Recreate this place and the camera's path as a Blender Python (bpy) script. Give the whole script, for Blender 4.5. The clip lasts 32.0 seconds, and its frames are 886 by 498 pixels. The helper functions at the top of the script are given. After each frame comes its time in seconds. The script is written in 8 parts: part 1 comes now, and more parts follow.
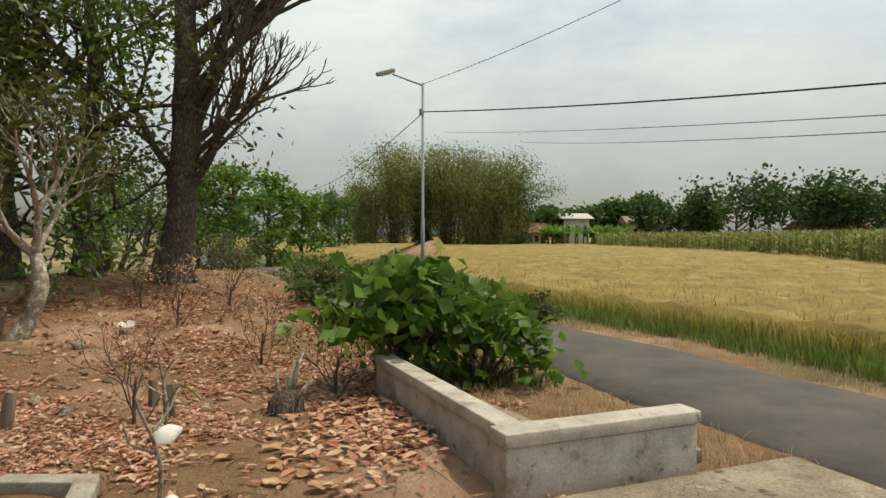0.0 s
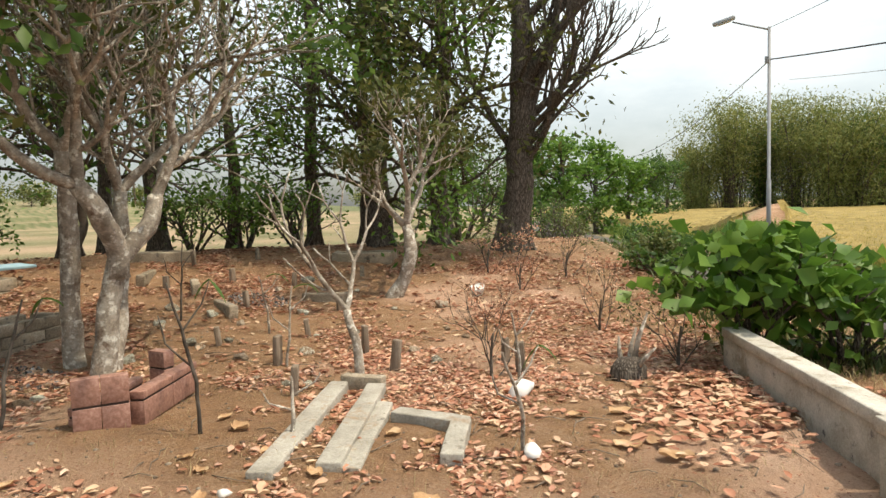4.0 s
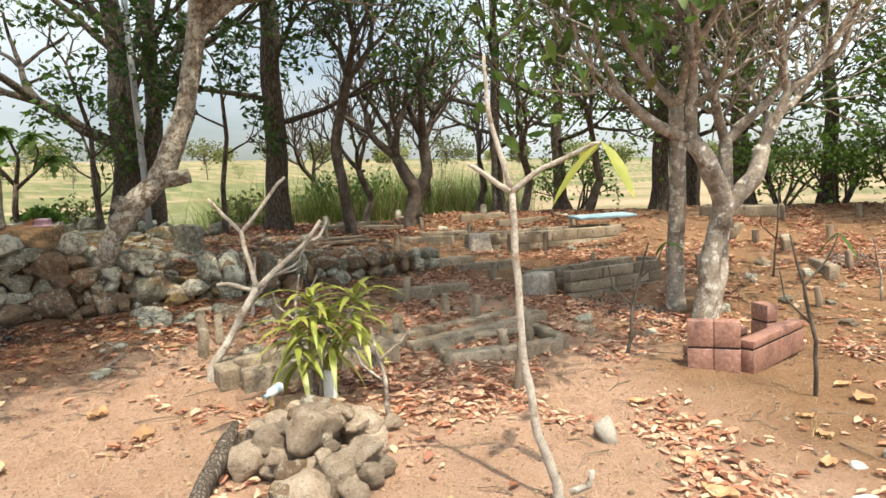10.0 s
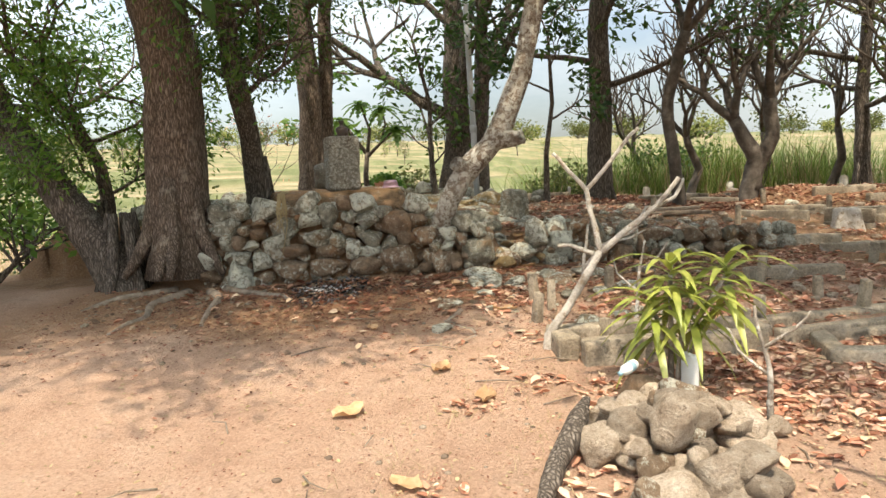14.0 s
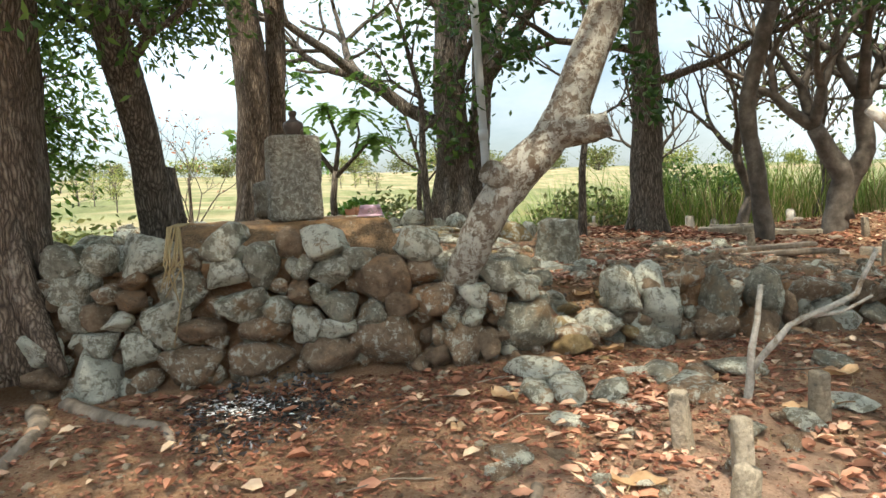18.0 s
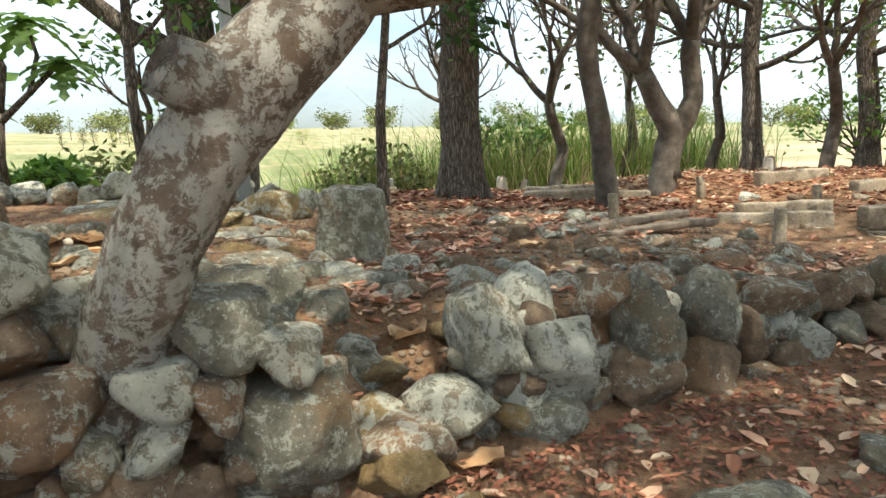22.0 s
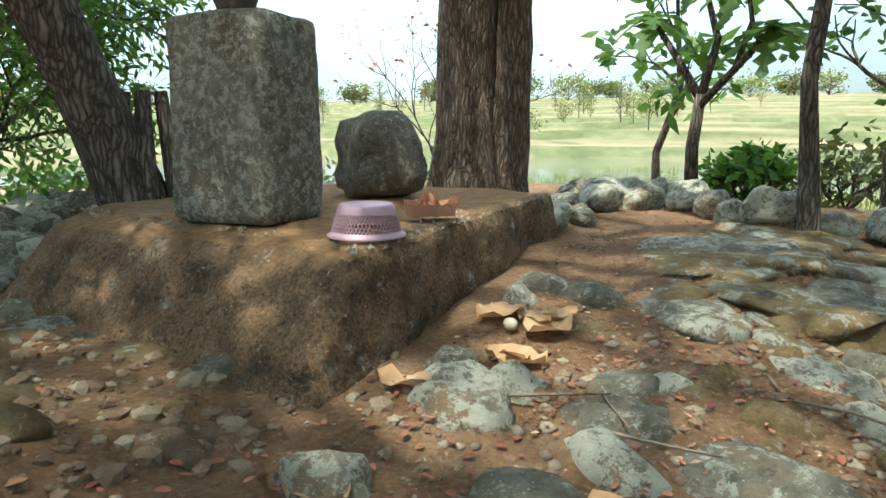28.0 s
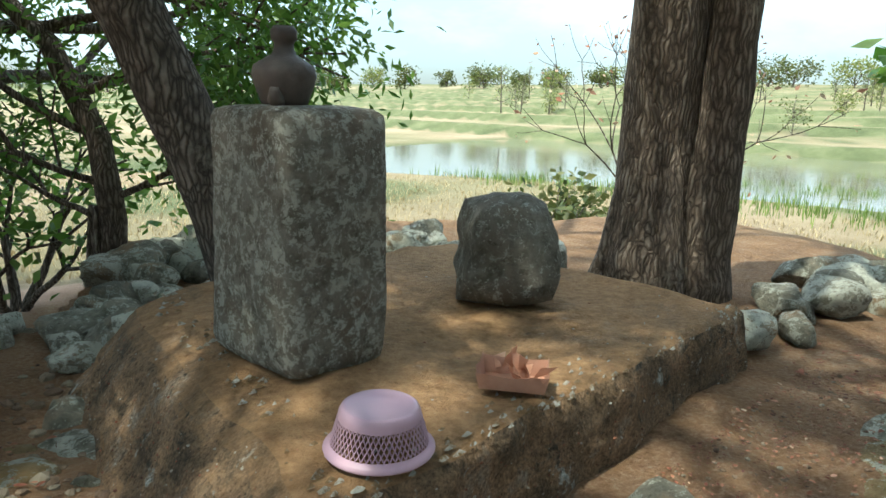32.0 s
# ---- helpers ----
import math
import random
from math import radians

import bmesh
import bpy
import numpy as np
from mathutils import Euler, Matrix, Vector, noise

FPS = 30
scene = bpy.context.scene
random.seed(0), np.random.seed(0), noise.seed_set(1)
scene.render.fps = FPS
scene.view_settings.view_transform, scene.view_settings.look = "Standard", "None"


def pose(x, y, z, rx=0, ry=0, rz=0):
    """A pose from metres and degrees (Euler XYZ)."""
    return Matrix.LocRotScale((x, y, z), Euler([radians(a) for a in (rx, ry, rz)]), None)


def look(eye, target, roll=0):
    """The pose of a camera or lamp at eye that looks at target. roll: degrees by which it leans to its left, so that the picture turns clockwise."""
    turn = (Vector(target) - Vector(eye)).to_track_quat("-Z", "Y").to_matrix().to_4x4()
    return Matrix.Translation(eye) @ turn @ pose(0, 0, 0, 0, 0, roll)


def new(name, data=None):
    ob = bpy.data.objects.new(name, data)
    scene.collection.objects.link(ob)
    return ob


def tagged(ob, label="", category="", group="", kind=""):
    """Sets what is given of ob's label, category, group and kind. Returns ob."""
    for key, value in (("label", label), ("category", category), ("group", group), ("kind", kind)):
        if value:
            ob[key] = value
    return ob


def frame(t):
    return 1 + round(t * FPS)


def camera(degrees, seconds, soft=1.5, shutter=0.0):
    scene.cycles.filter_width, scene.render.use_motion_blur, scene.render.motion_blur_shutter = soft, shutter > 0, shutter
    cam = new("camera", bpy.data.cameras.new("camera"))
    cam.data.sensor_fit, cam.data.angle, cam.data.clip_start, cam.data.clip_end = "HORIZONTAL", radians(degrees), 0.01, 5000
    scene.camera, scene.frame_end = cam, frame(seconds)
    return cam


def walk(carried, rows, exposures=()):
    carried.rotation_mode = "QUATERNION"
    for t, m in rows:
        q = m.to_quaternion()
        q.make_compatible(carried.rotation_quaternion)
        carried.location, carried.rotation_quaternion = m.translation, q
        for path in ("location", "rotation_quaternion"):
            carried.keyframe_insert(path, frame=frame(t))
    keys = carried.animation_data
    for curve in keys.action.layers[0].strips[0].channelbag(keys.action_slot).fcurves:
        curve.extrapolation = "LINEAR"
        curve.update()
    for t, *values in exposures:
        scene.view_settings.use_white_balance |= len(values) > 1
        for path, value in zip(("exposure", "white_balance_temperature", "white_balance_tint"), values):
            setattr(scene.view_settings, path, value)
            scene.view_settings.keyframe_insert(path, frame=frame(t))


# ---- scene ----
cam = camera(67.8, 32.0)
PATH = [
    (0, (-0.027, 0.048, 1.767), (-0.014, 2.047, 1.723), 0.1),
    (0.5, (-0.028, 0.053, 1.787), (-0.117, 2.05, 1.725), -0.5),
    (1, (-0.074, 0.07, 1.783), (-0.271, 2.059, 1.712), -0.7),
    (1.5, (-0.115, 0.074, 1.764), (-0.434, 2.047, 1.684), -0.9),
    (2, (-0.138, 0.044, 1.771), (-0.613, 1.985, 1.685), -1.2),
    (2.5, (-0.16, 0.007, 1.781), (-0.766, 1.91, 1.681), -1.4),
    (3, (-0.176, -0.036, 1.778), (-0.892, 1.829, 1.673), -1.2),
    (3.5, (-0.182, -0.044, 1.776), (-1.004, 1.776, 1.661), -1.5),
    (5.5, (-0.295, -0.202, 1.771), (-1.488, 1.395, 1.603), -1.4),
    (6, (-0.347, -0.203, 1.754), (-1.655, 1.301, 1.583), -1.7),
    (6.5, (-0.35, -0.196, 1.749), (-1.77, 1.201, 1.575), -2.0),
    (7, (-0.355, -0.212, 1.763), (-1.882, 1.067, 1.583), -2.1),
    (7.5, (-0.377, -0.247, 1.774), (-1.999, 0.906, 1.583), -2.4),
    (8, (-0.378, -0.263, 1.762), (-2.082, 0.767, 1.573), -2.6),
    (8.5, (-0.407, -0.299, 1.751), (-2.177, 0.614, 1.565), -2.7),
    (9, (-0.418, -0.337, 1.748), (-2.243, 0.458, 1.552), -2.7),
    (9.5, (-0.462, -0.392, 1.744), (-2.332, 0.289, 1.544), -2.6),
    (10, (-0.472, -0.422, 1.749), (-2.383, 0.132, 1.547), -2.6),
    (10.5, (-0.472, -0.453, 1.753), (-2.415, -0.028, 1.549), -2.7),
    (11, (-0.458, -0.475, 1.758), (-2.424, -0.174, 1.553), -2.7),
    (11.5, (-0.449, -0.521, 1.761), (-2.428, -0.321, 1.549), -2.8),
    (12, (-0.446, -0.577, 1.753), (-2.431, -0.47, 1.532), -2.7),
    (12.5, (-0.588, -0.6, 1.662), (-2.577, -0.597, 1.444), -2.9),
    (13, (-0.629, -0.549, 1.56), (-2.613, -0.674, 1.341), -3.2),
    (13.5, (-0.848, -0.625, 1.539), (-2.817, -0.892, 1.312), -2.7),
    (14, (-1.134, -0.774, 1.576), (-3.093, -1.108, 1.345), -2.6),
    (14.5, (-1.517, -0.905, 1.513), (-3.471, -1.266, 1.289), -2.7),
    (16.5, (-3.331, -1.734, 1.463), (-5.314, -1.945, 1.303), -2.5),
    (17, (-3.785, -1.802, 1.492), (-5.771, -1.995, 1.349), -2.7),
    (17.5, (-4.22, -1.766, 1.483), (-6.203, -1.988, 1.349), -2.9),
    (18, (-4.653, -1.739, 1.484), (-6.633, -1.983, 1.343), -2.7),
    (18.5, (-5.005, -1.791, 1.508), (-6.986, -2.036, 1.371), -2.3),
    (19, (-5.432, -1.782, 1.484), (-7.414, -2.002, 1.333), -2.8),
    (19.5, (-5.826, -1.816, 1.45), (-7.813, -1.97, 1.288), -2.3),
    (20, (-6.158, -1.851, 1.469), (-8.15, -1.875, 1.298), -2.4),
    (20.5, (-6.514, -1.791, 1.454), (-8.503, -1.7, 1.261), -2.9),
    (21, (-6.896, -1.725, 1.434), (-8.873, -1.53, 1.204), -2.9),
    (21.5, (-7.186, -1.734, 1.441), (-9.145, -1.416, 1.196), -2.5),
    (22, (-7.483, -1.643, 1.435), (-9.424, -1.258, 1.146), -2.9),
    (22.5, (-7.826, -1.57, 1.443), (-9.765, -1.211, 1.113), -2.6),
    (23, (-8.124, -1.562, 1.534), (-10.067, -1.239, 1.182), -2.3),
    (23.5, (-8.331, -1.479, 1.534), (-10.273, -1.164, 1.176), -2.8),
    (24, (-8.52, -1.242, 1.531), (-10.47, -1.017, 1.144), -3.6),
    (24.5, (-8.667, -1.04, 1.631), (-10.63, -1.016, 1.247), -3.1),
    (26.5, (-9.589, -1.007, 1.607), (-11.26, -2.047, 1.251), -1.3),
    (27, (-9.672, -1.049, 1.623), (-11.143, -2.36, 1.284), -0.3),
    (27.5, (-9.714, -1.148, 1.654), (-11.032, -2.616, 1.319), 0.4),
    (28, (-9.76, -1.272, 1.733), (-10.959, -2.835, 1.384), 0.2),
    (28.5, (-9.763, -1.332, 1.808), (-10.88, -2.959, 1.485), 0.3),
    (29, (-9.784, -1.376, 1.809), (-10.829, -3.051, 1.484), -0.0),
    (29.5, (-9.904, -1.382, 1.869), (-10.888, -3.091, 1.535), -0.8),
    (30, (-10.002, -1.404, 1.989), (-10.908, -3.155, 1.655), 0.1),
    (30.5, (-10.163, -1.526, 2.005), (-10.971, -3.318, 1.636), 0.6),
    (31, (-10.277, -1.625, 2.09), (-11.011, -3.449, 1.722), 0.9),
    (31.5, (-10.429, -1.714, 2.111), (-11.082, -3.566, 1.731), 1.2),
    (32, (-10.608, -1.767, 2.185), (-11.188, -3.636, 1.772), 2.1),
]
walk(cam, [(t, look(eye, target, roll)) for t, eye, target, roll in PATH],
     exposures=[(0, -0.48, 7700, 5), (3, -0.02, 7500, 8), (6, 0.48, 7100, 7), (9, 0.72, 7100, 8), (12, 0.82, 7200, 9), (14, 0.92, 7200, 9), (17, 1.08, 6950, 6), (19, 1.13, 6750, 4), (21, 1.18, 6700, 4), (23, 1.36, 6650, 3), (25, 1.28, 6450, 0), (27, 1.1, 6150, -4), (29, 1.14, 6100, -4), (32, 0.94, 5950, -5)])


# world, sun
world = bpy.data.worlds.new("world")
scene.world = world
world.use_nodes = True
wn = world.node_tree.nodes
sky = wn.new("ShaderNodeTexSky")
sky.sky_type, sky.sun_disc = "NISHITA", False
SUN_AWAY = Vector((0.40, 0.10, 0.91)).normalized()
sky.sun_elevation = math.asin(SUN_AWAY.z)
sky.sun_rotation = math.atan2(SUN_AWAY.x, SUN_AWAY.y)
sky.air_density, sky.dust_density, sky.ozone_density = 1.0, 2.5, 1.0
# thin broken cloud laid over the blue
wl = world.node_tree.links
geo = wn.new("ShaderNodeTexCoord")
stretch = wn.new("ShaderNodeMapping")
stretch.inputs["Scale"].default_value = (1.0, 1.0, 2.6)
clouds = wn.new("ShaderNodeTexNoise")
clouds.inputs["Scale"].default_value, clouds.inputs["Detail"].default_value, clouds.inputs["Roughness"].default_value = 1.7, 8, 0.62
ramp = wn.new("ShaderNodeValToRGB")
ramp.color_ramp.elements[0].position, ramp.color_ramp.elements[0].color = 0.40, (0.22, 0.22, 0.22, 1)
ramp.color_ramp.elements[1].position, ramp.color_ramp.elements[1].color = 0.66, (1, 1, 1, 1)
mixs = wn.new("ShaderNodeMix")
mixs.data_type = "RGBA"
wl.new(geo.outputs["Generated"], stretch.inputs["Vector"])
wl.new(stretch.outputs["Vector"], clouds.inputs["Vector"])
wl.new(clouds.outputs["Fac"], ramp.inputs["Fac"])
wl.new(ramp.outputs["Color"], mixs.inputs["Factor"])
wl.new(sky.outputs["Color"], mixs.inputs["A"])
mixs.inputs["B"].default_value = (5.1, 5.75, 6.4, 1)
# sky gain set by hand: raised overhead as added fill light
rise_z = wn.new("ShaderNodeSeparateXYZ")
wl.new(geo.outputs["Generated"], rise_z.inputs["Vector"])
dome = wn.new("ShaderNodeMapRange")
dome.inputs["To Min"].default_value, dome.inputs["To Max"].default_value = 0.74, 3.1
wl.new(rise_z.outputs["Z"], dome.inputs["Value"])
# sky dimmed by hand to east and west, apart from the cloud noise
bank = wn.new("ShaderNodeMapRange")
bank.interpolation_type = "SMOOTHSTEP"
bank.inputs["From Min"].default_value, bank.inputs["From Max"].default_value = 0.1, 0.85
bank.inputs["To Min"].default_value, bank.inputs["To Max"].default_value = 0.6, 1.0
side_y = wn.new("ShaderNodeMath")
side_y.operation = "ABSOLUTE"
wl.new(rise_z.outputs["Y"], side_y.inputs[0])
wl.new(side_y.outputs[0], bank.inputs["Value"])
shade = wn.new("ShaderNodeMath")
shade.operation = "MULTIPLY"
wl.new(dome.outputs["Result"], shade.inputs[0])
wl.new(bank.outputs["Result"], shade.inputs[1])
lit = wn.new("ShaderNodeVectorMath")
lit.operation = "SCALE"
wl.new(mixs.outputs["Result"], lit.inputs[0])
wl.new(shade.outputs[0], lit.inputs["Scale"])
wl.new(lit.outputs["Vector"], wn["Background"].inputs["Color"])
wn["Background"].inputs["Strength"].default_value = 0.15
sun = new("sun", bpy.data.lights.new("sun", "SUN"))
sun.data.energy, sun.data.angle, sun.data.color = 3.7, radians(0.8), (1.0, 0.93, 0.82)
sun.matrix_world = look(SUN_AWAY * 50, (0, 0, 0))


# ---- materials ----
def mat(name, cols, scale=4.0, rough=0.9, bump=0.3, bscale=30.0, spots=None, spot_scale=9.0, spot_at=0.6, vary=0.0, island=False, leafy=0.0, metal=0.0, world_space=False, stretch_xyz=(1, 1, 1), spec=0.3, spots2=None, spot2_scale=3.0, spot2_at=0.6, grain=0.0, grain_scale=60.0):
    """Colours by noise, with stains of a second colour, a relief, and a change from piece to piece."""
    m = bpy.data.materials.new(name)
    m.use_nodes = True
    nt = m.node_tree
    n, l = nt.nodes, nt.links
    b = n["Principled BSDF"]
    b.inputs["Roughness"].default_value, b.inputs["Metallic"].default_value = rough, metal
    b.inputs["Specular IOR Level"].default_value = spec
    if world_space:
        co = n.new("ShaderNodeNewGeometry").outputs["Position"]
    else:
        co = n.new("ShaderNodeTexCoord").outputs["Object"]
    mp = n.new("ShaderNodeMapping")
    mp.inputs["Scale"].default_value = stretch_xyz
    l.new(co, mp.inputs["Vector"])
    co = mp.outputs["Vector"]
    rnd = None
    if island:
        rnd = n.new("ShaderNodeNewGeometry").outputs["Random Per Island"]
    elif vary:
        info = n.new("ShaderNodeObjectInfo")
        rnd = info.outputs["Random"]
        add = n.new("ShaderNodeVectorMath")
        add.operation = "ADD"
        sc = n.new("ShaderNodeVectorMath")
        sc.operation = "SCALE"
        sc.inputs[0].default_value = (37, 19, 53)
        l.new(rnd, sc.inputs["Scale"])
        l.new(co, add.inputs[0])
        l.new(sc.outputs["Vector"], add.inputs[1])
        co = add.outputs["Vector"]
    nz = n.new("ShaderNodeTexNoise")
    nz.inputs["Scale"].default_value, nz.inputs["Detail"].default_value, nz.inputs["Roughness"].default_value = scale, 8, 0.65
    l.new(co, nz.inputs["Vector"])
    rp = n.new("ShaderNodeValToRGB")
    el = rp.color_ramp.elements
    while len(el) < len(cols):
        el.new(0.5)
    for i, c in enumerate(cols):
        el[i].position = 0.3 + 0.4 * i / max(1, len(cols) - 1)
        el[i].color = (*c, 1)
    if rnd is not None and island:
        mx = n.new("ShaderNodeMath")
        mx.operation = "MULTIPLY_ADD"
        mx.inputs[1].default_value, mx.inputs[2].default_value = 0.42, 0.06
        l.new(rnd, mx.inputs[0])
        ad = n.new("ShaderNodeMath")
        ad.operation = "MULTIPLY_ADD"
        ad.inputs[1].default_value = 0.5
        l.new(nz.outputs["Fac"], ad.inputs[0])
        l.new(mx.outputs[0], ad.inputs[2])
        l.new(ad.outputs[0], rp.inputs["Fac"])
    else:
        l.new(nz.outputs["Fac"], rp.inputs["Fac"])
    col = rp.outputs["Color"]
    if spots:
        n2 = n.new("ShaderNodeTexNoise")
        n2.inputs["Scale"].default_value, n2.inputs["Detail"].default_value, n2.inputs["Roughness"].default_value = spot_scale, 6, 0.7
        l.new(co, n2.inputs["Vector"])
        r2 = n.new("ShaderNodeValToRGB")
        r2.color_ramp.elements[0].position, r2.color_ramp.elements[1].position = spot_at - 0.03, spot_at + 0.05
        l.new(n2.outputs["Fac"], r2.inputs["Fac"])
        m2 = n.new("ShaderNodeMix")
        m2.data_type = "RGBA"
        l.new(r2.outputs["Color"], m2.inputs["Factor"])
        l.new(col, m2.inputs["A"])
        m2.inputs["B"].default_value = (*spots, 1)
        col = m2.outputs["Result"]
    if spots2:
        n2 = n.new("ShaderNodeTexNoise")
        n2.inputs["Scale"].default_value, n2.inputs["Detail"].default_value, n2.inputs["Roughness"].default_value = spot2_scale, 7, 0.72
        n2.inputs["Distortion"].default_value = 0.4
        l.new(co, n2.inputs["Vector"])
        r2 = n.new("ShaderNodeValToRGB")
        r2.color_ramp.elements[0].position, r2.color_ramp.elements[1].position = spot2_at - 0.02, spot2_at + 0.06
        l.new(n2.outputs["Fac"], r2.inputs["Fac"])
        m2 = n.new("ShaderNodeMix")
        m2.data_type = "RGBA"
        l.new(r2.outputs["Color"], m2.inputs["Factor"])
        l.new(col, m2.inputs["A"])
        m2.inputs["B"].default_value = (*spots2, 1)
        col = m2.outputs["Result"]
    if vary and not island:
        hs = n.new("ShaderNodeHueSaturation")
        mr = n.new("ShaderNodeMapRange")
        mr.inputs["To Min"].default_value, mr.inputs["To Max"].default_value = 1 - vary, 1 + vary
        l.new(rnd, mr.inputs["Value"])
        l.new(mr.outputs["Result"], hs.inputs["Value"])
        l.new(col, hs.inputs["Color"])
        col = hs.outputs["Color"]
    if grain:
        n4 = n.new("ShaderNodeTexNoise")
        n4.inputs["Scale"].default_value, n4.inputs["Detail"].default_value, n4.inputs["Roughness"].default_value = grain_scale, 8, 0.8
        l.new(co, n4.inputs["Vector"])
        r4 = n.new("ShaderNodeMapRange")
        r4.inputs["From Min"].default_value, r4.inputs["From Max"].default_value = 0.35, 0.65
        r4.inputs["To Min"].default_value, r4.inputs["To Max"].default_value = 1 - grain, 1 + grain
        l.new(n4.outputs["Fac"], r4.inputs["Value"])
        h4 = n.new("ShaderNodeHueSaturation")
        l.new(r4.outputs["Result"], h4.inputs["Value"])
        l.new(col, h4.inputs["Color"])
        col = h4.outputs["Color"]
    l.new(col, b.inputs["Base Color"])
    if bump:
        n3 = n.new("ShaderNodeTexNoise")
        n3.inputs["Scale"].default_value, n3.inputs["Detail"].default_value, n3.inputs["Roughness"].default_value = bscale, 7, 0.7
        l.new(co, n3.inputs["Vector"])
        bp = n.new("ShaderNodeBump")
        bp.inputs["Strength"].default_value, bp.inputs["Distance"].default_value = bump, 1.2 / bscale
        l.new(n3.outputs["Fac"], bp.inputs["Height"])
        l.new(bp.outputs["Normal"], b.inputs["Normal"])
    if leafy:
        tr = n.new("ShaderNodeBsdfTranslucent")
        l.new(col, tr.inputs["Color"])
        ms = n.new("ShaderNodeMixShader")
        ms.inputs["Fac"].default_value = leafy
        l.new(b.outputs["BSDF"], ms.inputs[1])
        l.new(tr.outputs["BSDF"], ms.inputs[2])
        l.new(ms.outputs["Shader"], n["Material Output"].inputs["Surface"])
    return m


def bark_material(name, crack, ridge, pale, across=26.0, tall=0.17, deep=0.03, patch=(0.3, 0.27, 0.22), patch_at=0.62):
    """Ridged bark: long plates between dark cracks, with paler weathered patches."""
    m = bpy.data.materials.new(name)
    m.use_nodes = True
    n, l = m.node_tree.nodes, m.node_tree.links
    b = n["Principled BSDF"]
    b.inputs["Roughness"].default_value, b.inputs["Specular IOR Level"].default_value = 0.95, 0.2
    co = n.new("ShaderNodeTexCoord").outputs["Object"]
    wob = n.new("ShaderNodeTexNoise")
    wob.inputs["Scale"].default_value, wob.inputs["Detail"].default_value = 5.0, 4
    l.new(co, wob.inputs["Vector"])
    mixv = n.new("ShaderNodeMix")
    mixv.data_type = "VECTOR"
    mixv.inputs["Factor"].default_value = 0.09
    l.new(co, mixv.inputs["A"])
    l.new(wob.outputs["Color"], mixv.inputs["B"])
    mp = n.new("ShaderNodeMapping")
    mp.inputs["Scale"].default_value = (1, 1, tall)
    l.new(mixv.outputs["Result"], mp.inputs["Vector"])
    vo = n.new("ShaderNodeTexVoronoi")
    vo.feature = "DISTANCE_TO_EDGE"
    vo.inputs["Scale"].default_value = across
    l.new(mp.outputs["Vector"], vo.inputs["Vector"])
    fine = n.new("ShaderNodeTexNoise")
    fine.inputs["Scale"].default_value, fine.inputs["Detail"].default_value, fine.inputs["Roughness"].default_value = 40, 8, 0.7
    l.new(mp.outputs["Vector"], fine.inputs["Vector"])
    edge = n.new("ShaderNodeMapRange")
    edge.inputs["From Max"].default_value = 0.4
    l.new(vo.outputs["Distance"], edge.inputs["Value"])
    high = n.new("ShaderNodeMath")
    high.operation = "MULTIPLY_ADD"
    high.inputs[1].default_value = 0.7
    l.new(fine.outputs["Fac"], high.inputs[0])
    l.new(edge.outputs["Result"], high.inputs[2])
    rp = n.new("ShaderNodeValToRGB")
    e = rp.color_ramp.elements
    e.new(0.5)
    for i, (c, at) in enumerate(((crack, 0.25), (ridge, 0.62), (pale, 1.0))):
        e[i].position, e[i].color = at, (*c, 1)
    half = n.new("ShaderNodeMath")
    half.operation = "MULTIPLY"
    half.inputs[1].default_value = 0.72
    l.new(high.outputs[0], half.inputs[0])
    l.new(half.outputs[0], rp.inputs["Fac"])
    blot = n.new("ShaderNodeTexNoise")
    blot.inputs["Scale"].default_value, blot.inputs["Detail"].default_value, blot.inputs["Roughness"].default_value = 3.5, 7, 0.7
    l.new(co, blot.inputs["Vector"])
    br = n.new("ShaderNodeValToRGB")
    br.color_ramp.elements[0].position, br.color_ramp.elements[1].position = patch_at - 0.04, patch_at + 0.1
    br.color_ramp.elements[1].color = (0.75, 0.75, 0.75, 1)
    l.new(blot.outputs["Fac"], br.inputs["Fac"])
    mx = n.new("ShaderNodeMix")
    mx.data_type = "RGBA"
    l.new(br.outputs["Color"], mx.inputs["Factor"])
    l.new(rp.outputs["Color"], mx.inputs["A"])
    mx.inputs["B"].default_value = (*patch, 1)
    l.new(mx.outputs["Result"], b.inputs["Base Color"])
    bp = n.new("ShaderNodeBump")
    bp.inputs["Strength"].default_value, bp.inputs["Distance"].default_value = 1.0, deep
    l.new(high.outputs[0], bp.inputs["Height"])
    l.new(bp.outputs["Normal"], b.inputs["Normal"])
    return m


